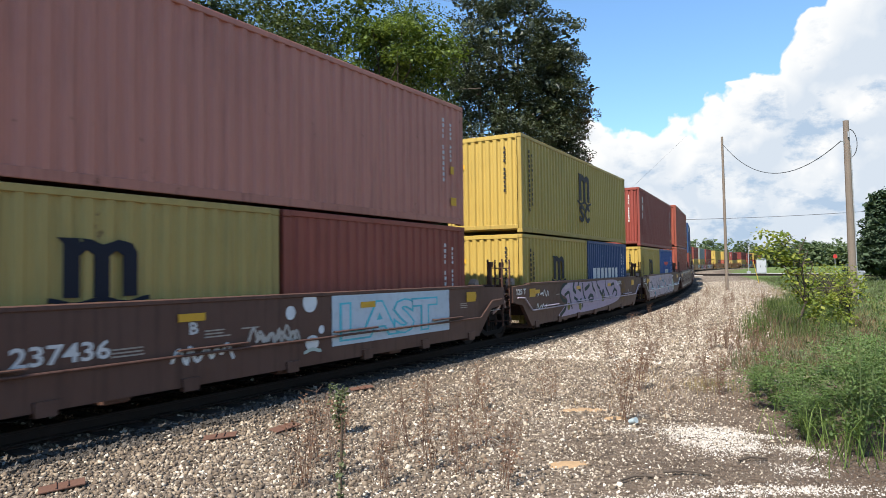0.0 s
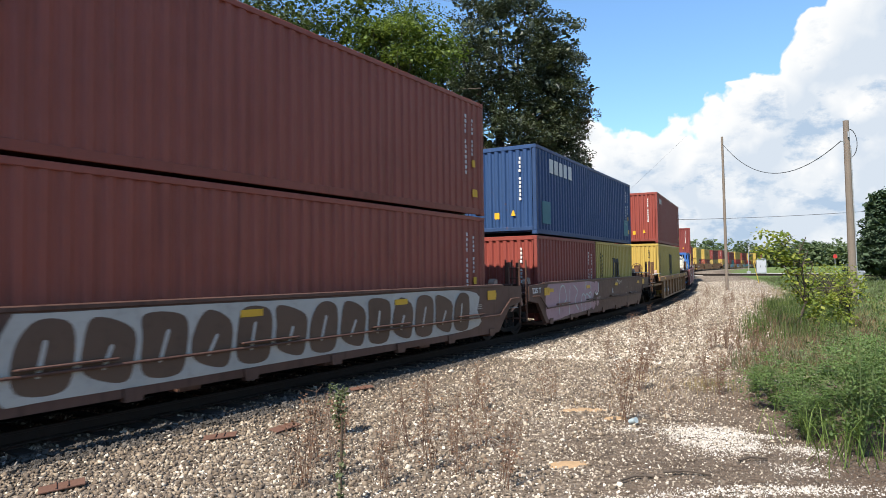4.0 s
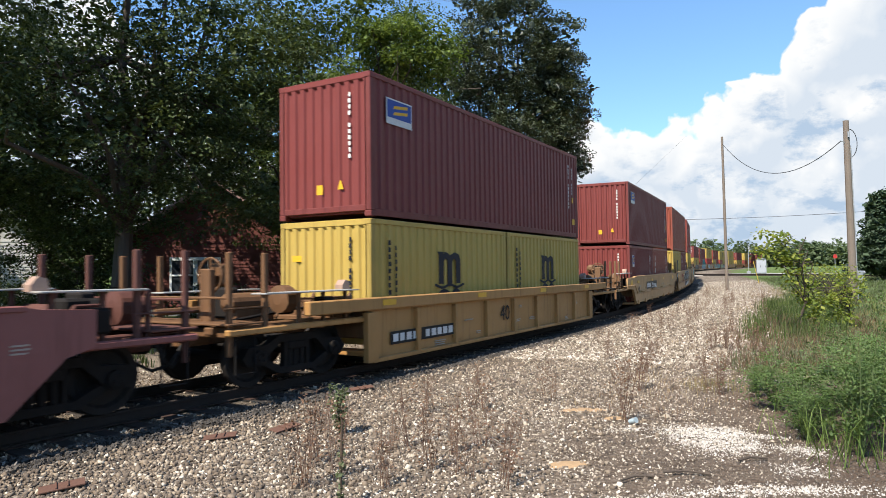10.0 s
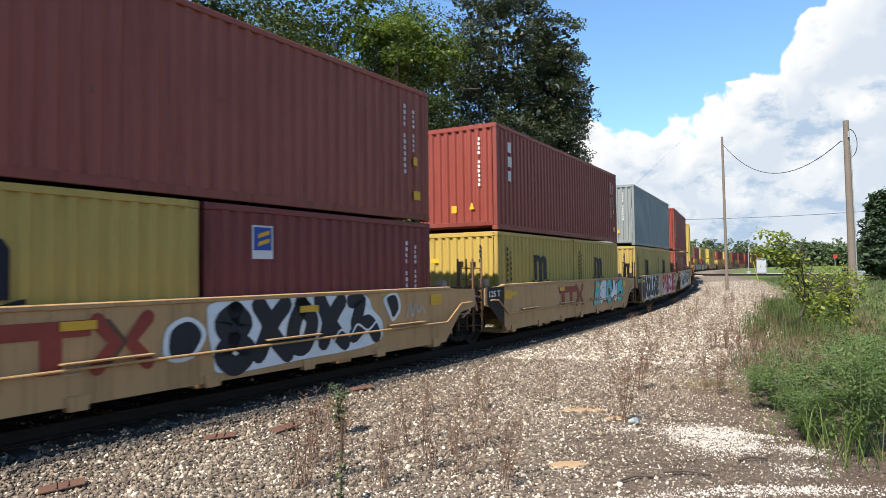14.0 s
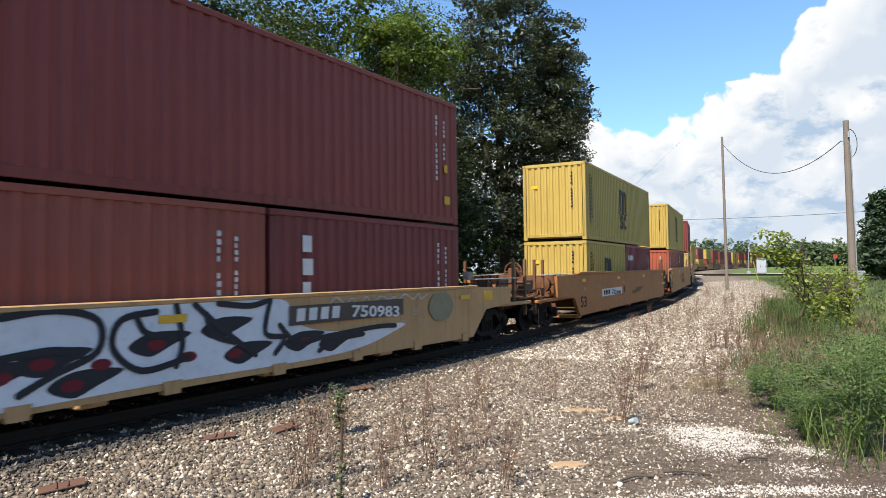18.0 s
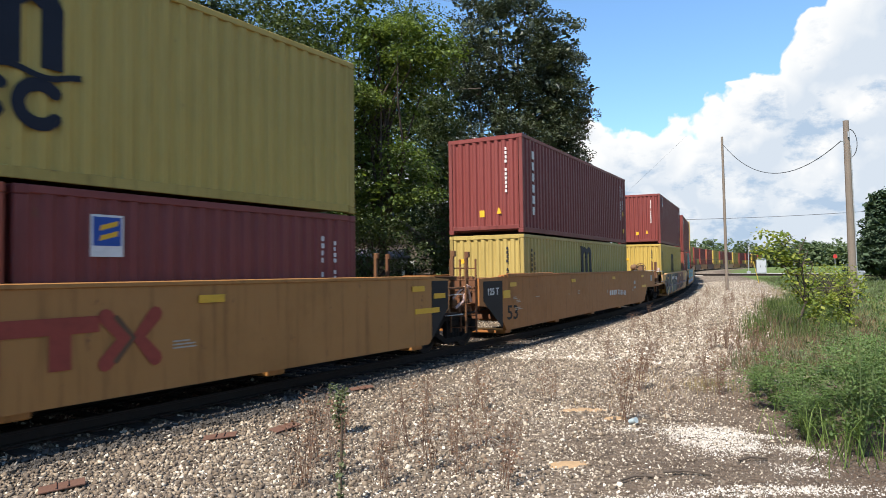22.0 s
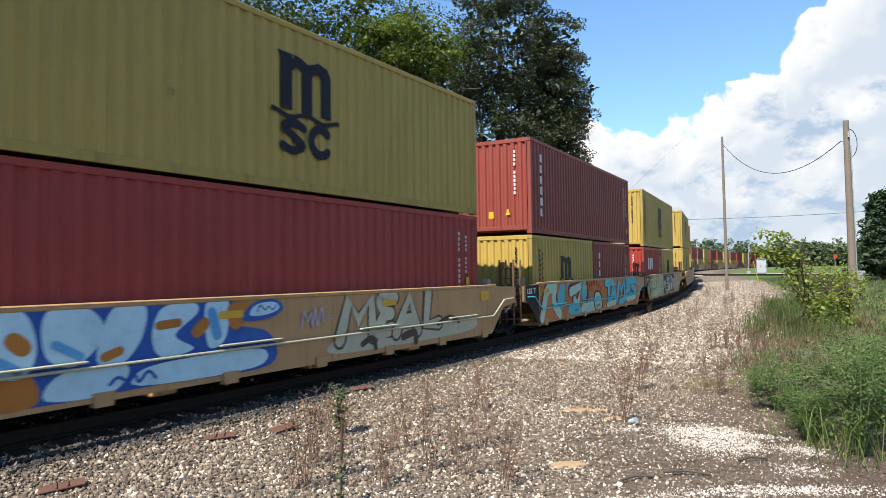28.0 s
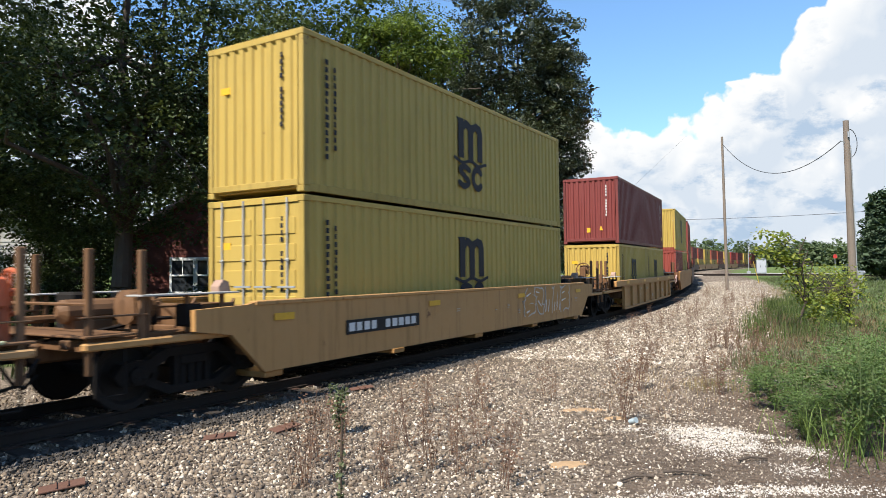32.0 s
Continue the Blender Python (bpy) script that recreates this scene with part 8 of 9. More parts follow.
def dry_weeds():
    rng = np.random.default_rng(31)
    kinds = []
    for k in range(5):
        stems = dry_stems(rng).mesh("stems")
        stems.materials.append(rustweed)
        top = [(rng.normal(0, 0.09), rng.normal(0, 0.09), rng.uniform(0.1, 0.7)) for _ in range(26)]
        v, f = leaf_cards(top, 3, (0.03, 0.03, 0.05), 0.035, rng)
        kinds.append((stems, big_mesh("dry_leaves", v, f, RUSTLEAF)))
    spots = []
    for x, y in ((-1.38, 7.25), (-1.31, 8.58), (-1.08, 6.56), (-0.44, 7.82), (-0.16, 6.79), (0.07, 7.44), (0.23, 6.5), (0.46, 7.62), (-0.27, 9.86), (0.51, 9.7), (1.5, 10.36), (3.62, 14.97),
                 (2.27, 8.42), (3.81, 12.86), (3.14, 10.94), (4.6, 14.48), (4.08, 10.09), (4.12, 10.62), (6.4, 16.1), (-0.57, 6.28), (0.56, 6.07), (-1.29, 6.23)):
        spots += [(x, y), (x + rng.normal(0, 0.12), y + rng.normal(0, 0.12))]
    for cx, cy, r, n in ((6.2, 17.5, 0.8, 4), (8.2, 22.5, 1.2, 9), (10.6, 27.5, 1.6, 12), (12.5, 33, 2.0, 13), (15.5, 36.0, 2.0, 14), (19.0, 46.0, 2.5, 16), (5.4, 12.6, 0.5, 5), (6.9, 15.2, 0.6, 7), (8.8, 19.0, 0.9, 9)):
        for _ in range(n):
            spots.append((cx + rng.normal(0, r), cy + rng.normal(0, r)))
    for x, y in spots:
        s, lat = track_frame(x, y)
        if lat[0] < 2.6:
            continue
        stems, tops = kinds[int(rng.integers(0, 5))]
        ob = thing("dry_weed", "dry reddish-brown weed standing in the gravel", "weed", "dry weeds", pose(x, y, ground_z(x, y), 0, 0, rng.uniform(0, 360)))
        ob.scale = (rng.uniform(0.6, 1.05),) * 3
        part("stalk", stems, rustweed, ob)
        part("seed_head", tops, RUSTLEAF, ob)


UMBER = leafy("withered_brown", (0.105, 0.078, 0.048), (0.20, 0.165, 0.10), 0.2, 0.85)
RUSTLEAF = leafy("dry_rust_leaves", (0.14, 0.072, 0.045), (0.25, 0.15, 0.092), 0.2, 0.85)
dry_weeds()


def ragweed():
    """Waist-high feathery weeds at the edge of the gravel."""
    rng = np.random.default_rng(41)
    kinds = []
    for k in range(4):
        g = Geo()
        cs = []
        for _ in range(5):
            a, h, lean = rng.uniform(0, 6.28), rng.uniform(0.7, 1.25), rng.uniform(0.1, 0.4)
            q = Vector((math.cos(a) * lean, math.sin(a) * lean, h))
            g.tube((0, 0, -0.03), q, 0.011, 5, 0.004)
            for j in range(14):
                t = rng.uniform(0.15, 1.0)
                b = Vector((0, 0, 0)).lerp(q, t)
                c = b + Vector((rng.normal(0, 0.16), rng.normal(0, 0.16), rng.uniform(0.0, 0.12)))
                g.tube(b, c, 0.004, 3, 0.002)
                cs += [tuple(b.lerp(c, 0.6)), tuple(c)]
        stems = g.mesh("stems")
        stems.materials.append(stalk_green)
        cs = np.array(cs)
        # upper leaves take a lighter green: sunlit tops put into the colour
        tip = cs[:, 2] > np.quantile(cs[:, 2], 0.55)
        v, f = leaf_cards(cs[~tip], 9, (0.08, 0.08, 0.045), 0.044, rng, 0.5)
        v2, f2 = leaf_cards(cs[tip], 15, (0.065, 0.065, 0.05), 0.032, rng, 0.7)
        kinds.append((stems, big_mesh("leaves", v, f, WEED), big_mesh("tips", v2, f2, LIT_WEED)))
    rows = [(3.85, 7.2), (4.1, 7.7), (4.4, 7.2), (4.7, 7.7), (4.4, 8.3), (4.9, 8.5), (4.0, 6.5), (4.4, 6.6), (4.8, 6.7), (5.2, 7.3), (5.4, 8.1), (4.8, 9.2), (5.5, 9.2), (4.4, 8.9), (5.9, 8.4), (4.7, 10.2), (4.95, 10.7), (5.3, 11.0), (4.5, 9.7), (5.1, 10.1)]
    for _ in range(14):
        y = rng.uniform(8.6, 12.0)
        rows.append((y * rng.uniform(0.63, 0.72), y))
    for i, (x, y) in enumerate(rows):
        if track_frame(x, y)[1][0] < 7.2:
            continue
        stems, leaves, tips = kinds[i % 4]
        ob = thing("weed_plant", "green feathery weed growing at the gravel's edge", "weed", "green weeds", pose(x, y, ground_z(x, y), 0, 0, rng.uniform(0, 360)))
        k = rng.uniform(0.75, 1.05) if i < 15 else rng.uniform(0.6, 0.9)
        if 15 <= i < 20:
            k = rng.uniform(0.4, 0.55)
        low = x / y < 0.595 and i < 15
        ob.scale = (k, k, k * ((0.62 if low else 0.9 if x / y < 0.612 else 1.24) if i < 15 else 0.62))
        part("stalk", stems, stalk_green, ob)
        part("foliage", leaves, WEED, ob)
        part("leaf_tip", tips, LIT_WEED, ob)


ragweed()


def tufts():
    """Grass and low scrub that nobody could count."""
    rng = np.random.default_rng(51)

    def blades(name, label, spots, h, mat, per, w=0.008, wide=0.09, arch=0.7):
        n = len(spots) * per
        c = np.repeat(np.asarray(spots, float), per, axis=0) + np.concatenate([rng.normal(0, wide, (n, 2)), np.zeros((n, 1))], 1)
        a = rng.uniform(0, 6.28, n)
        d = np.stack([np.cos(a), np.sin(a), np.zeros(n)], 1)
        L = h * rng.uniform(0.45, 1.2, (n, 1))
        out = rng.uniform(0.1, arch, (n, 1))
        side = np.stack([-np.sin(a), np.cos(a), np.zeros(n)], 1) * w
        up = np.array([0, 0, 1.0])
        mid, tip = c + d * L * out * 0.35 + up * L * 0.6, c + d * L * out + up * L * rng.uniform(0.7, 1.0, (n, 1))
        v = np.stack([c - side, c + side, mid + side * 0.8, tip, mid - side * 0.8], 1).reshape(-1, 3)
        f = (np.array([(0, 1, 2), (0, 2, 4), (4, 2, 3)])[None] + 5 * np.arange(n)[:, None, None]).reshape(-1, 3)
        tagged(new(name, big_mesh(name, v, f, mat)), label=label, category="grass", kind="stuff")

    def scatter(n, x0, x1, y0, y1, keep):
        out = []
        while len(out) < n:
            x, y = rng.uniform(x0, x1), rng.uniform(y0, y1)
            s, lat = track_frame(x, y)
            if keep(lat[0], x, y):
                out.append((x, y))
        out = np.array(out)
        return np.column_stack([out, ground_height(out[:, 0], out[:, 1]) - 0.01])

    blades("meadow_grass", "green and greyish grass on the verge", scatter(1700, 6, 60, 12, 75, lambda l, x, y: l > 7.6 + rng.exponential(0.5) and l < 24), 0.34, SAGE, 16, 0.011)
    blades("green_grass", "fresh green grass on the verge", scatter(1400, 4.2, 46, 8, 78, lambda l, x, y: 8.4 < l < 26 and (y > 24 or x / y > 0.62 or rng.random() < 0.25)), 0.42, FRESH, 14, 0.010)
    blades("dry_grass", "straw-coloured dry grass in the gravel", scatter(330, 1.5, 26, 9, 56, lambda l, x, y: 5.2 + rng.exponential(1.0) < l < 9.2), 0.13, STRAW, 16, 0.0022, 0.2)
    near = np.array([(4.1, 10.3), (4.25, 10.6), (4.0, 10.55), (4.4, 10.2)])
    blades("straw_tuft", "bushy tuft of straw-coloured grass", np.column_stack([near, ground_height(near[:, 0], near[:, 1])]), 0.30, DRYGREEN, 60, 0.0016, 0.14)
    near = np.array([(3.75, 6.75), (3.9, 6.5), (3.7, 6.3), (4.0, 7.0), (3.85, 6.2), (4.15, 6.3), (3.95, 7.3)])
    blades("tall_grass", "tall fresh green grass blades at the weeds' foot", np.column_stack([near, ground_height(near[:, 0], near[:, 1])]), 0.56, BLADE, 20, 0.0042, 0.22, 1.5)
    blades("scrub", "brownish green scrub on the verge", scatter(1500, 6, 30, 12, 50, lambda l, x, y: 7.0 + rng.exponential(0.8) < l < 12), 0.22, DRYGREEN, 10, 0.003, 0.2)
    blades("low_dry_weeds", "low reddish dry growth in the gravel", scatter(300, 1.8, 14, 8.5, 26, lambda l, x, y: 5.6 + rng.exponential(1.2) < l < 9.6), 0.13, RUSTLEAF, 18, 0.0022, 0.16)
    verge = lambda n: scatter(n, 4.6, 15, 11.5, 24, lambda l, x, y: l > 7.0 + rng.exponential(0.5) and 0.43 < x / y < 0.64)
    blades("brown_scrub", "withered brown scrub between gravel and weeds", verge(380), 0.24, UMBER, 15, 0.0036, 0.2)
    blades("verge_weeds", "low green weeds among withered scrub", verge(330), 0.26, SAGE, 12, 0.007, 0.16)
    blades("rusty_scrub", "reddish withered growth between gravel and weeds", verge(360), 0.26, RUSTLEAF, 14, 0.0034, 0.2)
    blades("tall_verge_grass", "tall green grass behind the withered scrub", scatter(330, 7.0, 20, 17, 34, lambda l, x, y: l > 6.6 and 0.455 < x / y < 0.60), 0.62, FRESH, 16, 0.006, 0.2, 0.5)
    blades("rough_grass", "dark grass under the trees beyond the track", scatter(1800, -24, 12, 9, 44, lambda l, x, y: l < -4.0), 0.30, DEEP, 10, 0.014)


tufts()


# ---------- loose stone ----------
def stones():
    """Crushed stone of the ballast bed, nearest where one looks at it."""
    rng = np.random.default_rng(61)
    ico = np.array([(1, 0, 0), (-1, 0, 0), (0, 1, 0), (0, -1, 0), (0, 0, 1), (0, 0, -1)], float)
    tri = np.array([(0, 2, 4), (2, 1, 4), (1, 3, 4), (3, 0, 4), (2, 0, 5), (1, 2, 5), (3, 1, 5), (0, 3, 5)])

    cube = np.array([(x, y, z) for x in (-0.7, 0.7) for y in (-0.7, 0.7) for z in (-0.7, 0.7)])
    box = np.array([(0, 1, 3), (0, 3, 2), (4, 6, 7), (4, 7, 5), (0, 4, 5), (0, 5, 1), (2, 3, 7), (2, 7, 6), (0, 2, 6), (0, 6, 4), (1, 5, 7), (1, 7, 3)])

    def lay(name, label, n, s0, s1, l0, l1, size, power, mat, keep=None, shape=(ico, tri)):
        t = rng.random(n) ** power
        s = s0 + (s1 - s0) * t
        lat = rng.uniform(l0, l1, n)
        if keep is not None:
            m = keep(s, lat)
            s, lat = s[m], lat[m]
        th = np.interp(s, TS, TH)
        x, y = np.interp(s, TS, TX) + lat * np.sin(th), np.interp(s, TS, TY) - lat * np.cos(th)
        k = len(x)
        z = ground_height(x, y)
        r = size * rng.lognormal(0, 0.28, (k, 1, 1)) * rng.uniform(0.7, 1.3, (k, 1, 3))
        r[:, :, 2] *= 0.7
        form, sides = shape
        m = len(form)
        v = form[None] * (1 + rng.normal(0, 0.12, (k, m, 1))) + rng.normal(0, 0.17, (k, m, 3))
        v = v * r
        ax = rng.normal(0, 1, (k, 3))
        ax /= np.linalg.norm(ax, axis=1)[:, None]
        an = rng.uniform(0, 3.1, k)
        c, sn = np.cos(an)[:, None, None], np.sin(an)[:, None, None]
        A = np.repeat(ax[:, None], m, 1)
        v = v * c + np.cross(A, v) * sn + A * np.sum(A * v, 2, keepdims=True) * (1 - c)
        v += np.stack([x, y, z + size * 0.45], 1)[:, None]
        f = (sides[None] + m * np.arange(k)[:, None, None]).reshape(-1, 3)
        tagged(new(name, big_mesh(name, v.reshape(-1, 3), f, mat, m == 8)), label=label, category="gravel", kind="stuff")

    def strew(name, label, n, places, size, mat):
        """Grit heaped round a few places."""
        xy = np.concatenate([rng.normal(0, 1, (int(n * k), 2)) * (a, b) + (cx, cy) for cx, cy, a, b, k in places])
        s, lat = track_frame(xy[:, 0], xy[:, 1])
        xy = xy[lat > 2.6]
        k = len(xy)
        r = size * rng.lognormal(0, 0.4, (k, 1, 1)) * rng.uniform(0.65, 1.2, (k, 1, 3))
        v = (ico[None] * (1 + rng.normal(0, 0.15, (k, 6, 1))) + rng.normal(0, 0.15, (k, 6, 3))) * r
        v += np.stack([xy[:, 0], xy[:, 1], ground_height(xy[:, 0], xy[:, 1]) + size * 0.3], 1)[:, None]
        f = (tri[None] + 6 * np.arange(k)[:, None, None]).reshape(-1, 3)
        tagged(new(name, big_mesh(name, v.reshape(-1, 3), f, mat)), label=label, category="gravel", kind="stuff")

    strew("lime_grit", "white crushed lime spilt on the dirt", 9000, [(2.82, 7.34, 0.21, 0.30, 0.85), (3.0, 6.95, 0.16, 0.12, 0.2), (3.3, 7.3, 0.16, 0.05, 0.08), (3.6, 6.75, 0.12, 0.12, 0.12), (2.6, 5.55, 0.6, 0.08, 0.22), (3.2, 6.1, 0.14, 0.12, 0.08), (2.2, 7.9, 0.2, 0.10, 0.03)], 0.0062, LIMESTONE)
    strew("dirt_crumbs", "dark brown crumbs of dirt and cinder", 17000, [(3.0, 6.4, 0.75, 0.55, 0.5), (2.0, 7.2, 0.6, 0.6, 0.25), (3.6, 8.6, 0.5, 0.8, 0.25)], 0.0075, CRUMBS)
    edge = lambda s, l: (rng.random(len(s)) < np.clip(1.45 - (l - 1.2) / 4.4, 0.10, 1)) & ~((l < 1.34) & (np.mod(s - 4.0, 0.51) > 0.37))
    lay("ballast_stones", "crushed grey and buff ballast stone", 84000, 9, 46, 1.86, 7.6, 0.0195, 1.9, BALLAST, edge, (cube, box))
    lay("crib_stones", "ballast stone beside the rail, stained by grease and darkened for shade", 9000, 9, 40, 1.3, 1.95, 0.026, 1.5, GREASY_SHADE, lambda s, l: (np.abs(np.abs(l) - 0.755) > 0.12) & ((np.mod(s - 3.89, 0.51) > 0.23) | (np.abs(l) > 1.32)))
    lay("bed_stones", "crushed ballast stone between and behind the rails", 16000, 9, 40, -3.8, 1.3, 0.026, 1.5, BALLAST, lambda s, l: (np.abs(np.abs(l) - 0.755) > 0.12) & ((np.mod(s - 3.89, 0.51) > 0.23) | (np.abs(l) > 1.32)))
    lay("fine_gravel", "small pale gravel and grit", 60000, 12.0, 34, 3.2, 8.9, 0.0118, 1.45, PALE, lambda s, l: rng.random(len(s)) < np.clip(1.3 - np.clip(l - 6.0, 0, 9) * 0.42, 0.07, 1))
    lay("far_ballast", "crushed ballast stone farther along the line", 24000, 25, 90, 1.9, 8.2, 0.030, 1.5, PALE, lambda s, l: rng.random(len(s)) < np.clip(1.2 - np.clip(l - 4.0, 0, 9) * 0.16, 0.1, 1))


def sand_patches():
    """Rusty sand spilt in the gravel."""
    rng = np.random.default_rng(71)
    mat = plain("rusty_sand", (0.34, 0.225, 0.125), 0.95, 0, 40, 0.3, 0.01)
    for x, y, a, b in ((1.95, 9.4, 0.42, 0.24), (1.25, 6.7, 0.26, 0.16), (2.2, 8.65, 0.2, 0.12)):
        n = 22
        g = Geo()
        V = [(0, 0, 0.02)]
        for k, (r, z) in enumerate(((0.55, 0.016), (1.0, -0.012))):
            V += [(a * r * math.cos(2 * math.pi * i / n) * rng.uniform(0.75, 1.2), b * r * math.sin(2 * math.pi * i / n) * rng.uniform(0.75, 1.2), z) for i in range(n)]
        F = [(0, 1 + i, 1 + (i + 1) % n) for i in range(n)] + [(1 + i, 1 + n + i, 1 + n + (i + 1) % n, 1 + (i + 1) % n) for i in range(n)]
        ob = new("sand_patch", g.add(V, F).mesh("sand_patch", True))
        ob.data.materials.append(mat)
        ob.matrix_world = pose(x, y, ground_z(x, y))
        tagged(ob, label="patch of rusty orange sand on the gravel", category="sand", group="sand patches")


sand_patches()


def mullein(x, y):
    """A tall seed stalk with a few leaves at its foot."""
    rng = np.random.default_rng(81)
    ob = thing("seed_stalk", "dark dried seed stalk with green leaves at its foot", "weed", m=pose(x, y, ground_z(x, y)))
    part("stalk", Geo().tube((0, 0, -0.05), (0.01, 0, 0.42), 0.009, 6, 0.007).tube((0.01, 0, 0.40), (0.012, 0, 0.74), 0.014, 8, 0.006), plain("seed_head_brown", (0.07, 0.05, 0.035), 0.9, 0, 40, 0.4), ob)
    v, f = leaf_cards([(0, 0, z) for z in np.linspace(0.02, 0.50, 16)], 5, (0.018, 0.018, 0.03), 0.045, rng, 1.2)
    part("foliage", big_mesh("foliage", v, f, SAGE), SAGE, ob)


mullein(-0.89, 5.75)


def green_weed(x, y, h):
    rng = np.random.default_rng(83)
    ob = thing("green_weed", "thin green weed growing in the ballast", "weed", m=pose(x, y, ground_z(x, y)))
    g, cs = Geo(), []
    for _ in range(5):
        q = Vector((rng.normal(0, 0.09), rng.normal(0, 0.09), h * rng.uniform(0.6, 1)))
        g.tube((0, 0, -0.02), q, 0.006, 5, 0.003)
        cs += [tuple(Vector((0, 0, 0)).lerp(q, t)) for t in np.linspace(0.2, 1, 9)]
    part("stalk", g, stalk_green, ob)
    v, f = leaf_cards(cs, 6, (0.03, 0.03, 0.03), 0.06, rng, 0.6)
    part("foliage", big_mesh("foliage", v, f, SAGE), SAGE, ob)


green_weed(-1.35, 8.7, 0.75)
LIMESTONE = stony("lime_grit", [(0.0, (0.30, 0.26, 0.215)), (0.4, (0.47, 0.425, 0.37)), (1.0, (0.66, 0.62, 0.555))])
CRUMBS = stony("dirt_crumbs", [(0.0, (0.030, 0.020, 0.014)), (0.7, (0.085, 0.058, 0.040)), (0.95, (0.15, 0.112, 0.08)), (1.0, (0.34, 0.29, 0.23))])
BALLAST = stony("ballast", [(0.0, (0.040, 0.027, 0.018)), (0.5, (0.140, 0.098, 0.064)), (0.8, (0.25, 0.187, 0.127)), (0.9, (0.37, 0.295, 0.21)), (1.0, (0.66, 0.58, 0.465))])
# darker than grease alone: the train's shade is in these stones' colour
GREASY_SHADE = stony("greasy_shaded_ballast", [(0.0, (0.010, 0.008, 0.007)), (0.75, (0.034, 0.027, 0.022)), (0.95, (0.09, 0.075, 0.062)), (1.0, (0.24, 0.21, 0.18))])
PALE = stony("pale_grit", [(0.0, (0.095, 0.067, 0.046)), (0.35, (0.275, 0.218, 0.158)), (0.7, (0.46, 0.385, 0.295)), (1.0, (0.78, 0.70, 0.59))])
stones()


def twig_litter():
    """Dead twigs and stalks lying on the dirt."""
    rng = np.random.default_rng(91)
    g = Geo()
    for _ in range(420):
        x, y = (rng.uniform(1.2, 4.6), rng.uniform(5.2, 8.4)) if rng.random() < 0.8 else (rng.uniform(1.5, 5.0), rng.uniform(8.4, 11.0))
        a, L = rng.uniform(0, 6.28), rng.uniform(0.05, 0.24)
        z = ground_z(x, y) + 0.008
        p, q = Vector((x, y, z)), Vector((x + L * math.cos(a), y + L * math.sin(a), z + rng.uniform(0, 0.02)))
        m = p.lerp(q, 0.5) + Vector((rng.normal(0, 0.012), rng.normal(0, 0.012), 0.006))
        r = rng.uniform(0.0018, 0.0045)
        g.tube(p, m, r, 4, r * 0.9).tube(m, q, r * 0.9, 4, r * 0.5)
    ob = new("twig_litter", g.mesh("twig_litter"))
    ob.data.materials.append(plain("dead_twig", (0.085, 0.06, 0.043), 0.9, 0, 40, 0.4))
    tagged(ob, label="dead brown twigs and stalks lying on the dirt", category="twigs", kind="stuff")


twig_litter()
# ---------- poles, wires, road, houses ----------
wire_mat = plain("wire_black", (0.03, 0.03, 0.03), 0.6, 0, 20, 0.2, 0.0)
grey_metal = plain("grey_metal", (0.30, 0.31, 0.315), 0.5, 0.4, 20, 0.15)


def sag(p, q, drop, r, n=18):
    p, q = Vector(p), Vector(q)
    pts = [p.lerp(q, i / n) - Vector((0, 0, drop * 4 * (i / n) * (1 - i / n))) for i in range(n + 1)]
    return Geo().bar(pts, r, 5)


def utility_pole(x, y, h, r, lean, label):
    ob = thing("utility_pole", label, "pole", "utility poles", pose(x, y, ground_z(x, y)))
    shaft = Geo()
    for k in range(5):
        a, b = k / 5, (k + 1) / 5
        shaft.tube((lean * a, 0, h * a - (0.3 if k == 0 else 0)), (lean * b, 0, h * b), r * (1 - 0.3 * a), 12, r * (1 - 0.3 * b))
    part("shaft", shaft, wood_grey, ob)
    return ob


utility_pole(22.55, 53.38, 12.3, 0.125, -0.10, "slim weathered wooden utility pole beside the track")
p2 = utility_pole(21.0, 34.4, 9.3, 0.20, -0.12, "thick weathered wooden utility pole with a cable loop")
part("bracket", Geo().tube((-0.12, -0.05, 8.1), (-0.45, -0.05, 8.25), 0.02).tube((-0.12, -0.2, 8.4), (-0.12, -0.2, 8.7), 0.05), grey_metal, p2)
part("cable_loop", Geo().bar([(-0.05 + 0.42 * math.sin(a) * (1 if a < 3.2 else 1), -0.1, 8.1 + 0.75 * math.cos(a)) for a in [i * 0.28 for i in range(11)]], 0.018), wire_mat, p2)
part("meter_box", Geo().cbox(0.14, 0.42, -0.2, 0.05, 0.9, 1.55, 0.03).lathe([(0, 0.10), (0.1, 0.10), (0.12, 0.06)], (0.42, -0.1, 1.45), (1, 0, 0), 12), grey_metal, p2, "grey meter box")
part("conduit", Geo().tube((0.21, -0.05, 0), (0.06, -0.05, 8.0), 0.03, 8), grey_metal, p2)
zp1, zp2 = ground_z(22.55, 53.38), ground_z(21.0, 34.4)
for nm, g, lab in (("hanging_cable", sag((22.45, 53.3, zp1 + 11.7), (20.6, 34.4, zp2 + 8.25), 2.0, 0.022, 24), "black twisted cable sagging between two poles"),
                   ("overhead_wire", sag((22.0, 95.0, 9.1), (66.0, 92.0, 10.2), 0.5, 0.03), "overhead wire across the sky"),
                   ("overhead_wire", sag((66.0, 92.0, 10.2), (130.0, 90.0, 12.2), 0.7, 0.03), "overhead wire across the sky"),
                   ("guy_wire", Geo().bar([(22.0, 95.0, 9.1), (55.0, 150.0, 32.0)], 0.012), "thin wire climbing across the sky")):
    ob = new(nm, g.mesh(nm))
    ob.data.materials.append(wire_mat)
    tagged(ob, label=lab, category="wire")
far_pole = utility_pole(66.0, 92.0, 13.4, 0.16, 0.05, "distant wooden pole with a crossarm")
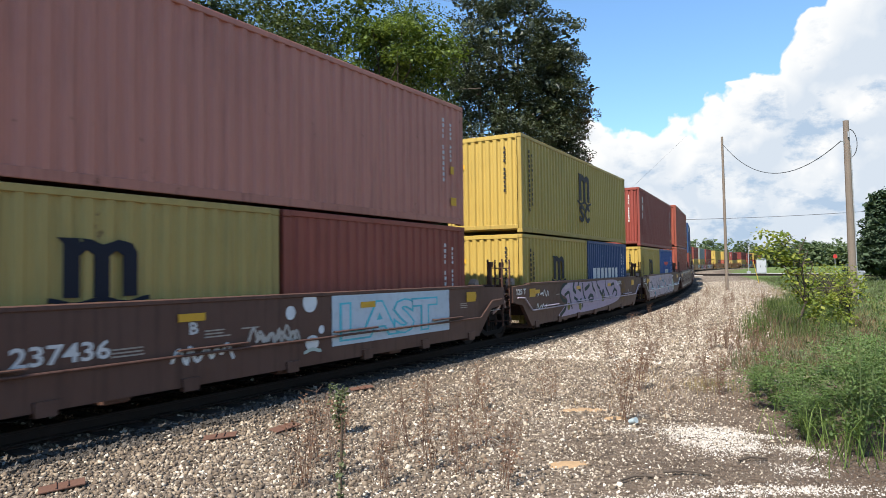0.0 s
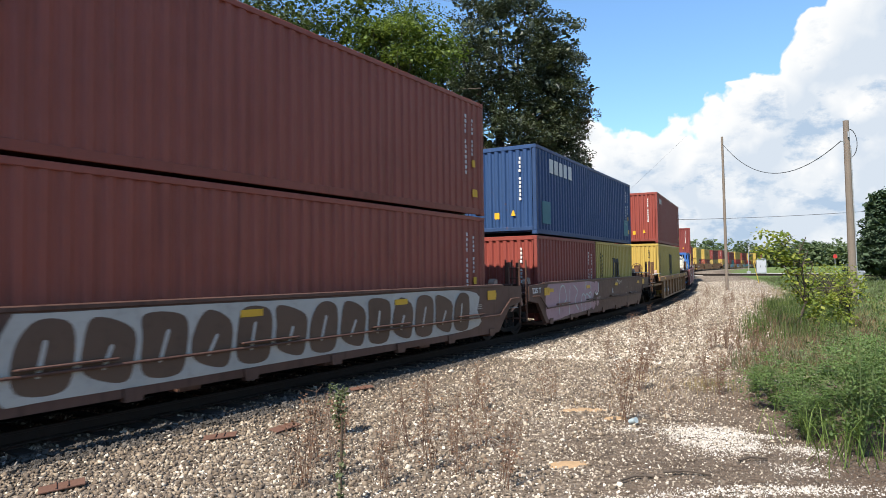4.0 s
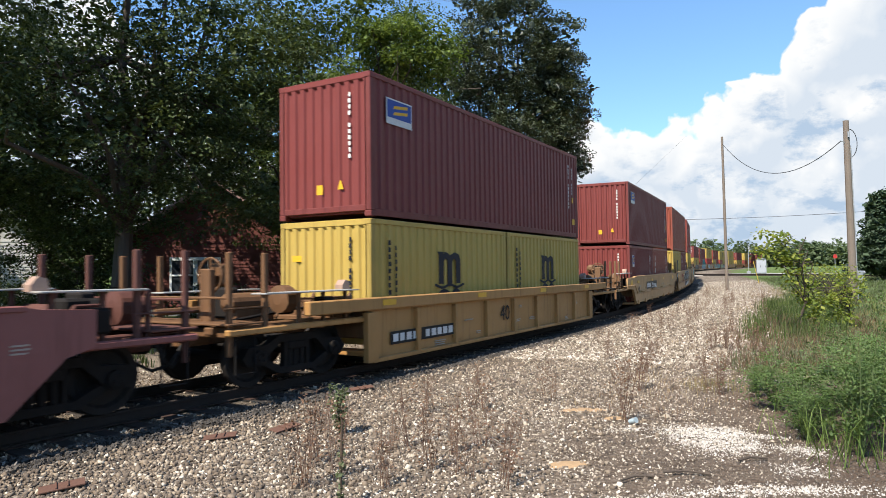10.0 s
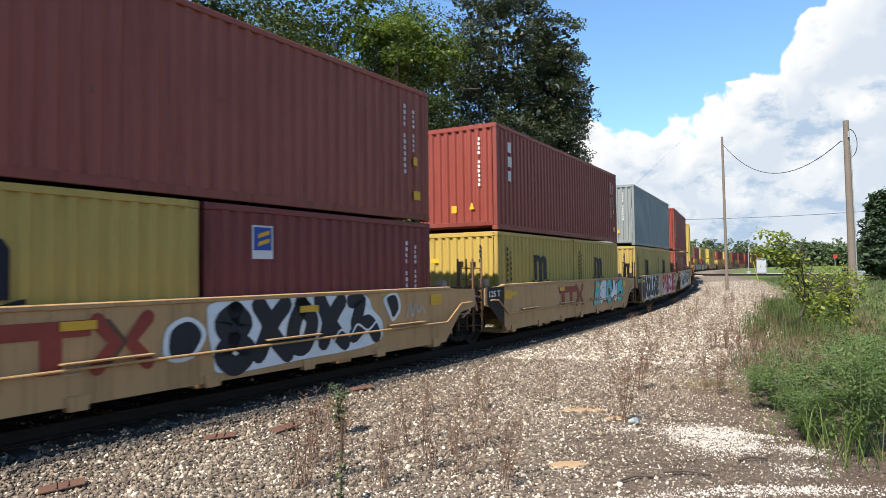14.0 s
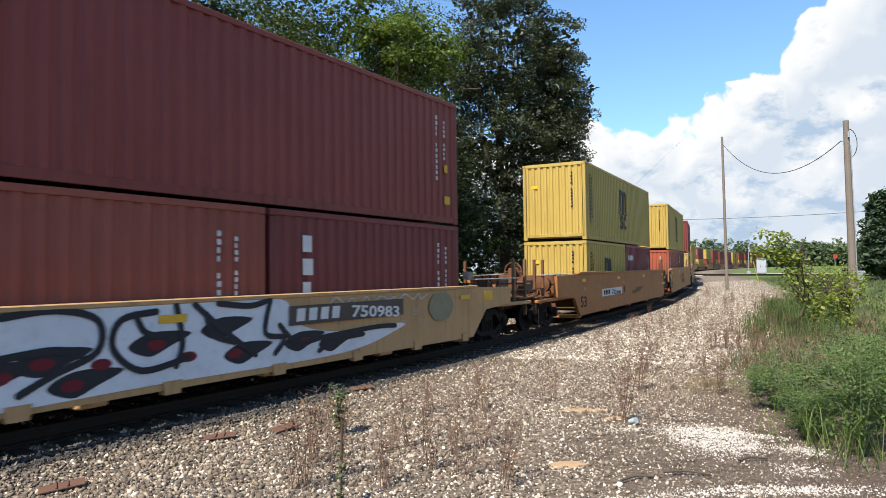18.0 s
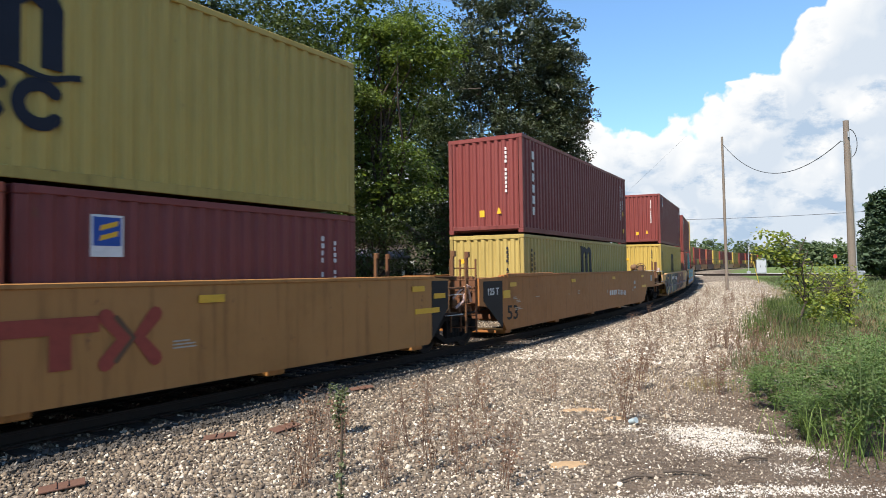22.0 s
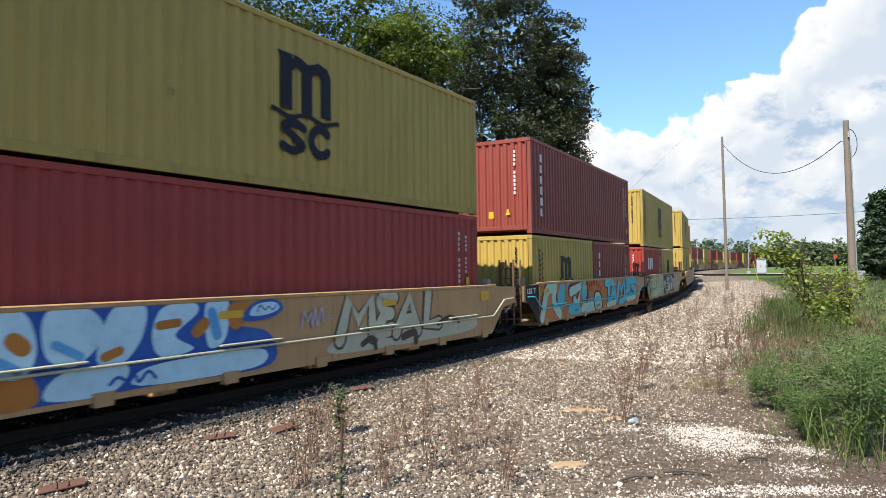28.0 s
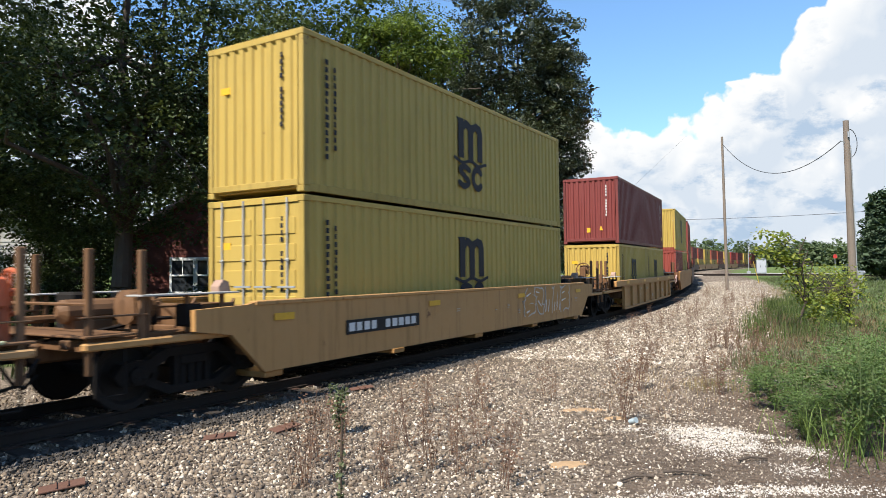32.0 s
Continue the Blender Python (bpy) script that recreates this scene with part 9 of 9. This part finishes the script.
part("crossarm", Geo().cbox(-1.5, 1.5, -0.06, 0.06, 12.5, 12.65, 0.02).tube((-1.3, 0, 12.6), (-1.3, 0, 12.9), 0.06).tube((1.3, 0, 12.6), (1.3, 0, 12.9), 0.06), wood_grey, far_pole)
utility_pole(22.0, 95.0, 9.6, 0.14, 0.0, "wooden pole far down the line")

yellow_plastic = plain("yellow_plastic", (0.50, 0.36, 0.06), 0.5, 0, 20, 0.15)
ob = new("guy_marker", Geo().tube((30.0, 63.8, ground_z(30, 63.8) - 0.05), (29.5, 63.8, ground_z(30, 63.8) + 2.1), 0.028, 8).mesh("guy_marker"))
ob.data.materials.append(yellow_plastic)
tagged(ob, label="leaning yellow guy-wire marker", category="marker")


def road():
    """A pale road that crosses the line and runs on over the fields."""
    asphalt = plain("pale_asphalt", (0.36, 0.34, 0.32), 0.9, 0, 14, 0.2, 0.01)
    th = float(np.interp(129, TS, TH))
    pts = []
    for lat in list(np.arange(-80, -3, 4.0)) + [-2.2, -1.6] + [1.6, 2.4] + list(np.arange(4, 200, 5.0)):
        p = rail_point(129 - max(0, lat) * 0.13, lat)
        pts.append(p)
    V, F = [], []
    u = Vector((math.cos(th), math.sin(th), 0))
    for p in pts:
        s, lat = track_frame(p.x, p.y)
        raised = 0.06
        for e in (-3.6, 3.6):
            q = p + u * e
            V.append((q.x, q.y, max(ground_z(q.x, q.y), ground_z(p.x, p.y)) + raised))
            V.append((q.x, q.y, ground_z(q.x, q.y) - 0.4))
    for k in range(len(pts) - 1):
        if abs(pts[k].x - pts[k + 1].x) + abs(pts[k].y - pts[k + 1].y) < 3.5 and track_frame(*pts[k][:2])[1][0] < 0 < track_frame(*pts[k + 1][:2])[1][0]:
            continue
        a = k * 4
        F += [(a, a + 2, a + 6, a + 4), (a, a + 4, a + 5, a + 1), (a + 2, a + 3, a + 7, a + 6)]
    ob = new("road", Geo().add(V, F).mesh("road"))
    ob.data.materials.append(asphalt)
    tagged(ob, label="pale worn asphalt road crossing the railway", category="road", kind="structure")


road()


def second_track():
    """A rusty branch that leaves the line to the open side."""
    tr = tagged(new("branch_track"), label="rusty branch track curving off over the field", category="track", kind="structure")
    a, b, c = Vector((45.5, 126)), Vector((36.0, 82)), Vector((62, 58))
    line = []
    for i in range(31):
        t = i / 30
        p = a * (1 - t) ** 2 + b * 2 * t * (1 - t) + c * t * t
        d = (b - a) * 2 * (1 - t) + (c - b) * 2 * t
        line.append((p, math.atan2(d.y, d.x)))
    for off in (-0.755, 0.755):
        part("rail", sweep([(Vector((p.x + off * math.sin(t), p.y - off * math.cos(t), ground_z(p.x, p.y) + 0.26)), t) for p, t in line], rail_profile()), rail_mat, tr)
    g = Geo()
    for (p, t), (q, _) in zip(line, line[1:]):
        for k in range(4):
            m = Matrix.Translation((*p.lerp(q, k / 4), ground_z(p.x, p.y) + 0.0)) @ Matrix.Rotation(t, 4, "Z")
            bx = Geo().box(-0.11, 0.11, -1.3, 1.3, -0.12, 0.09)
            g.add([m @ Vector(v) for v in bx.v], bx.f)
    tagged(part("far_ties", g, tie_mat, tr), kind="stuff")


second_track()
white_cab = paint("cabinet_white", (0.34, 0.35, 0.37), 0.45, 0.1, 0.1, 0.15)


def crossing_gear():
    x, y = 45.3, 95.6
    cab = thing("relay_cabinet", "white metal signal relay cabinet by the crossing", "cabinet", m=pose(x, y, ground_z(x, y), 0, 0, -20))
    part("body", Geo().cbox(-0.85, 0.85, -0.6, 0.6, 0.25, 2.45, 0.03), white_cab, cab)
    part("roof", Geo().prism([(-0.95, 2.45), (0.95, 2.45), (0.0, 2.65)], "y", -0.7, 0.7), white_cab, cab)
    part("plinth", Geo().cbox(-0.8, 0.8, -0.55, 0.55, -0.1, 0.25, 0.02), dark_steel, cab)
    for sx in (-0.42, 0.42):
        d = part("door", Geo().cbox(sx - 0.38, sx + 0.38, -0.63, -0.6, 0.4, 2.3, 0.01), white_cab, cab)
        part("handle", Geo().cbox(sx + 0.2, sx + 0.26, -0.67, -0.63, 1.2, 1.5, 0.01), dark_steel, d)
    cab.scale = (0.74, 1.0, 0.92)
    x, y = 51.0, 112.0
    sig = thing("crossing_signal", "grey crossing signal mast with dark lamp heads", "signal", m=pose(x, y, ground_z(x, y), 0, 0, 75))
    part("mast", Geo().tube((0, 0, 0), (0, 0, 4.9), 0.055, 10), grey_metal, sig)
    part("base", Geo().cbox(-0.3, 0.3, -0.3, 0.3, -0.1, 0.4, 0.04), grey_metal, sig)
    for s in (-0.5, 0.5):
        part("lamp_head", Geo().lathe([(0, 0.28), (0.05, 0.28), (0.06, 0.16), (0.3, 0.14)], (s, -0.1, 2.9), (0, -1, 0), 16), black_paint, sig)
    part("crossbuck", Geo().prism([(-0.6, 3.6), (-0.48, 3.52), (0.6, 4.5), (0.48, 4.58)], "y", -0.14, -0.12).prism([(0.6, 3.6), (0.48, 3.52), (-0.6, 4.5), (-0.48, 4.58)], "y", -0.17, -0.15), white_paint, sig)
    x, y = 55.5, 95.0
    st = thing("stop_sign", "red octagonal road sign on a thin post", "sign", m=pose(x, y, ground_z(x, y)))
    part("post", Geo().cbox(-0.03, 0.03, -0.03, 0.03, -0.1, 2.9, 0.005), grey_metal, st)
    part("plate", Geo().prism([(0.32 * math.cos(math.pi / 8 + i * math.pi / 4), 2.55 + 0.32 * math.sin(math.pi / 8 + i * math.pi / 4)) for i in range(8)], "y", -0.06, -0.035), plain("sign_red", (0.36, 0.035, 0.03), 0.5, 0, 20, 0.1), st)
    x, y = 60.0, 96.5
    car = thing("parked_car", "dark parked car on the far lawn", "car", m=pose(x, y, ground_z(x, y) + 0.02, 0, 0, 10))
    dk = plain("car_paint_dark", (0.02, 0.022, 0.028), 0.25, 0.2, 20, 0.1, 0.0)
    part("body", Geo().prism([(-2.2, 0.35), (2.2, 0.35), (2.3, 0.8), (1.3, 0.98), (0.7, 1.45), (-1.2, 1.5), (-2.0, 1.0), (-2.3, 0.85)], "y", -0.88, 0.88), dk, car)
    for wx in (-1.4, 1.4):
        for wy in (-0.9, 0.9):
            part("wheel", Geo().lathe([(-0.1, 0.2), (-0.1, 0.33), (0.1, 0.33), (0.1, 0.2)], (wx, wy, 0.33), (0, 1, 0), 16), black_paint, car)
    part("window", Geo().prism([(0.95, 1.0), (0.6, 1.36), (-1.05, 1.4), (-1.6, 1.02)], "y", -0.89, 0.89), plain("car_glass", (0.05, 0.06, 0.07), 0.1, 0.0, 20, 0.1, 0.0), car)


crossing_gear()

red_siding = plain("red_siding", (0.115, 0.038, 0.03), 0.8, 0, 12, 0.25, 0.004)
white_siding = plain("white_siding", (0.47, 0.46, 0.43), 0.7, 0, 10, 0.15, 0.004)
shingle = plain("pinkish_shingles", (0.27, 0.17, 0.155), 0.9, 0, 10, 0.3, 0.01)
grey_shingle = plain("grey_shingles", (0.15, 0.145, 0.15), 0.9, 0, 10, 0.3, 0.01)
trim_white = plain("white_trim", (0.72, 0.72, 0.70), 0.5, 0, 20, 0.08, 0.001)
dark_glass = plain("window_glass_dark", (0.03, 0.035, 0.04), 0.06, 0.0, 20, 0.1, 0.0)


def sash(house, m):
    """A double-hung white window, its foot at the origin, seen from -y."""
    w = part("window", Geo().cbox(-0.5, 0.5, -0.02, 0.02, 0, 1.5, 0.004), dark_glass, house, at=m)
    g = Geo()
    for a in ((-0.56, -0.46, 0, 1.5), (0.46, 0.56, 0, 1.5), (-0.56, 0.56, 1.42, 1.56), (-0.46, 0.46, 0.70, 0.78), (-0.02, 0.02, 0.78, 1.42)):
        g.cbox(a[0], a[1], -0.07, 0.03, a[2], a[3], 0.008)
    part("frame", g, trim_white, w)
    part("sill", Geo().cbox(-0.62, 0.62, -0.14, 0.04, -0.07, 0.0, 0.01), trim_white, w)


loose_plate = plain("loose_plate_rust", (0.115, 0.060, 0.043), 0.85, 0.1, 25, 0.3)


def house(name, label, x, y, turn, w, d, h, ridge, wall_mat, roof_mat, windows, porch=None):
    ob = thing(name, label, "house", m=pose(x, y, ground_z(x, y) - 0.05, 0, 0, turn))
    part("wall", Geo().cbox(-w / 2, w / 2, 0, d, 0, h, 0.01).prism([(-w / 2, h), (w / 2, h), (0, h + ridge - 0.1)], "y", 0.0, d), wall_mat, ob)
    k = int(h / 0.16)
    for i in range(k):
        part("clapboard", cached(("clap", w), wall_mat, lambda: Geo().prism([(0, 0), (-0.03, 0.0), (-0.005, 0.15), (0, 0.15)], "x", -w / 2, w / 2), "clapboard"), wall_mat, ob, at=pose(0, -0.002, i * 0.16))
    for sgn in (-1, 1):
        part("roof_slope", Geo().prism([(sgn * (w / 2 + 0.45), h - 0.3), (0, h + ridge), (0, h + ridge + 0.14), (sgn * (w / 2 + 0.45), h - 0.16)], "y", -0.5, d + 0.5), roof_mat, ob)
    part("foundation", Geo().cbox(-w / 2 - 0.03, w / 2 + 0.03, -0.05, d + 0.03, -0.3, 0.35, 0.01), plain("house_stone", (0.25, 0.24, 0.22), 0.9, 0, 12, 0.2), ob)
    for wx, wz in windows:
        sash(ob, pose(wx, -0.03, wz))
    if porch:
        px, pw, pd = porch
        part("porch_roof", Geo().prism([(-pd - 0.3, 2.5), (0, 2.95), (0, 3.08), (-pd - 0.3, 2.62)], "x", px - pw / 2 - 0.2, px + pw / 2 + 0.2), grey_shingle, ob)
        part("porch_deck", Geo().cbox(px - pw / 2, px + pw / 2, -pd, 0, 0.1, 0.45, 0.02), wood_grey, ob)
        for i in range(4):
            part("porch_post", cached(("porchpost",), trim_white, lambda: Geo().cbox(-0.06, 0.06, -0.06, 0.06, 0.45, 2.52, 0.01), "porch_post"), trim_white, ob, at=pose(px - pw / 2 + 0.1 + i * (pw - 0.2) / 3, -pd + 0.1, 0))
        part("porch_rail", Geo().cbox(px - pw / 2 + 0.1, px + pw / 2 - 0.1, -pd + 0.07, -pd + 0.13, 1.25, 1.32, 0.01), trim_white, ob)
        for i in range(int(pw / 0.16)):
            part("baluster", cached(("baluster",), trim_white, lambda: Geo().box(-0.02, 0.02, -0.02, 0.02, 0.45, 1.26), "baluster"), trim_white, ob, at=pose(px - pw / 2 + 0.14 + i * 0.16, -pd + 0.1, 0))
    return ob


house("red_house", "dark red clapboard house with white windows behind trees", -10.6, 31.0, 12, 7.5, 9.0, 3.6, 2.6, red_siding, shingle, ((-1.35, 1.15), (-0.25, 1.15)))
house("porch_house", "dark old house with a white railed porch behind trees", -3.6, 34.5, 14, 6.5, 8.0, 3.2, 2.2, plain("brown_siding", (0.16, 0.13, 0.11), 0.85, 0, 12, 0.25), grey_shingle, ((-1.8, 0.9), (1.6, 0.9)), (-0.8, 4.2, 2.0))
house("white_house", "white clapboard house at the wood's edge", -21.6, 29.0, 28, 7.0, 8.0, 3.8, 2.6, white_siding, grey_shingle, ((-2.0, 1.0), (1.2, 1.0)))

# odds and ends in the yard
blue_plastic = plain("blue_plastic", (0.03, 0.22, 0.42), 0.4, 0, 20, 0.15)
x, y = -11.2, 23.6
crate = thing("blue_crate", "blue plastic yard crate on the ground", "crate", m=pose(x, y, ground_z(x, y) + 0.5, 0, 0, 20))
part("tub", Geo().cbox(-0.5, 0.5, -0.35, 0.35, 0, 0.42, 0.05), blue_plastic, crate)
part("rim", Geo().cbox(-0.54, 0.54, -0.39, 0.39, 0.40, 0.46, 0.02), blue_plastic, crate)
part("trestle", Geo().cbox(-0.55, 0.55, -0.4, 0.4, -0.06, 0.0, 0.01).cbox(-0.5, -0.42, -0.35, 0.35, -0.55, -0.06, 0.01).cbox(0.42, 0.5, -0.35, 0.35, -0.55, -0.06, 0.01), wood_grey, crate)

# plates and rubbish left in the gravel
for x, y, r in ((-2.81, 8.46, 10), (-2.12, 8.98, 50), (-1.46, 11.87, 20), (-3.73, 6.6, 30)):
    m = pose(x, y, ground_z(x, y) + 0.045, 4, -5, r)
    ob = thing("loose_tie_plate", "rusty loose tie plate lying in the ballast", "tie plate", "loose tie plates", m)
    part("plate", Geo().cbox(-0.2, 0.2, -0.09, 0.09, 0, 0.018, 0.004), loose_plate, ob)
    for sx in (-0.05, 0.05):
        part("shoulder", cached(("shoulder",), loose_plate, lambda: Geo().cbox(-0.008, 0.008, -0.085, 0.085, 0.015, 0.035, 0.003), "shoulder"), loose_plate, ob, at=pose(sx, 0, 0))
x, y = 2.27, 8.18
cup = thing("crushed_cup", "crushed pale plastic cup on the gravel", "litter", m=pose(x, y, ground_z(x, y) + 0.05, 70, 0, 40))
part("shell", Geo().lathe([(-0.07, 0.045), (0.0, 0.05), (0.03, 0.042), (0.09, 0.062)], (0, 0, 0), (0, 0, 1), 14), plain("pale_plastic", (0.30, 0.36, 0.38), 0.35, 0, 20, 0.1), cup)
cup.scale = (0.62, 0.62, 0.62)
for x, y, l, r in ((1.7, 6.0, 0.35, 20), (2.15, 6.05, 0.4, -10), (2.9, 6.4, 0.3, 15)):
    ob = new("fallen_stick", Geo().bar([(-l / 2, 0, 0.02), (0, 0.03, 0.03), (l / 2, -0.02, 0.02)], 0.012, 6).mesh("fallen_stick"))
    ob.data.materials.append(bark)
    ob.matrix_world = pose(x, y, ground_z(x, y) + 0.01, 0, 0, r)
    tagged(ob, label="thin dry stick lying on the dirt", category="stick", group="fallen sticks")
motions()
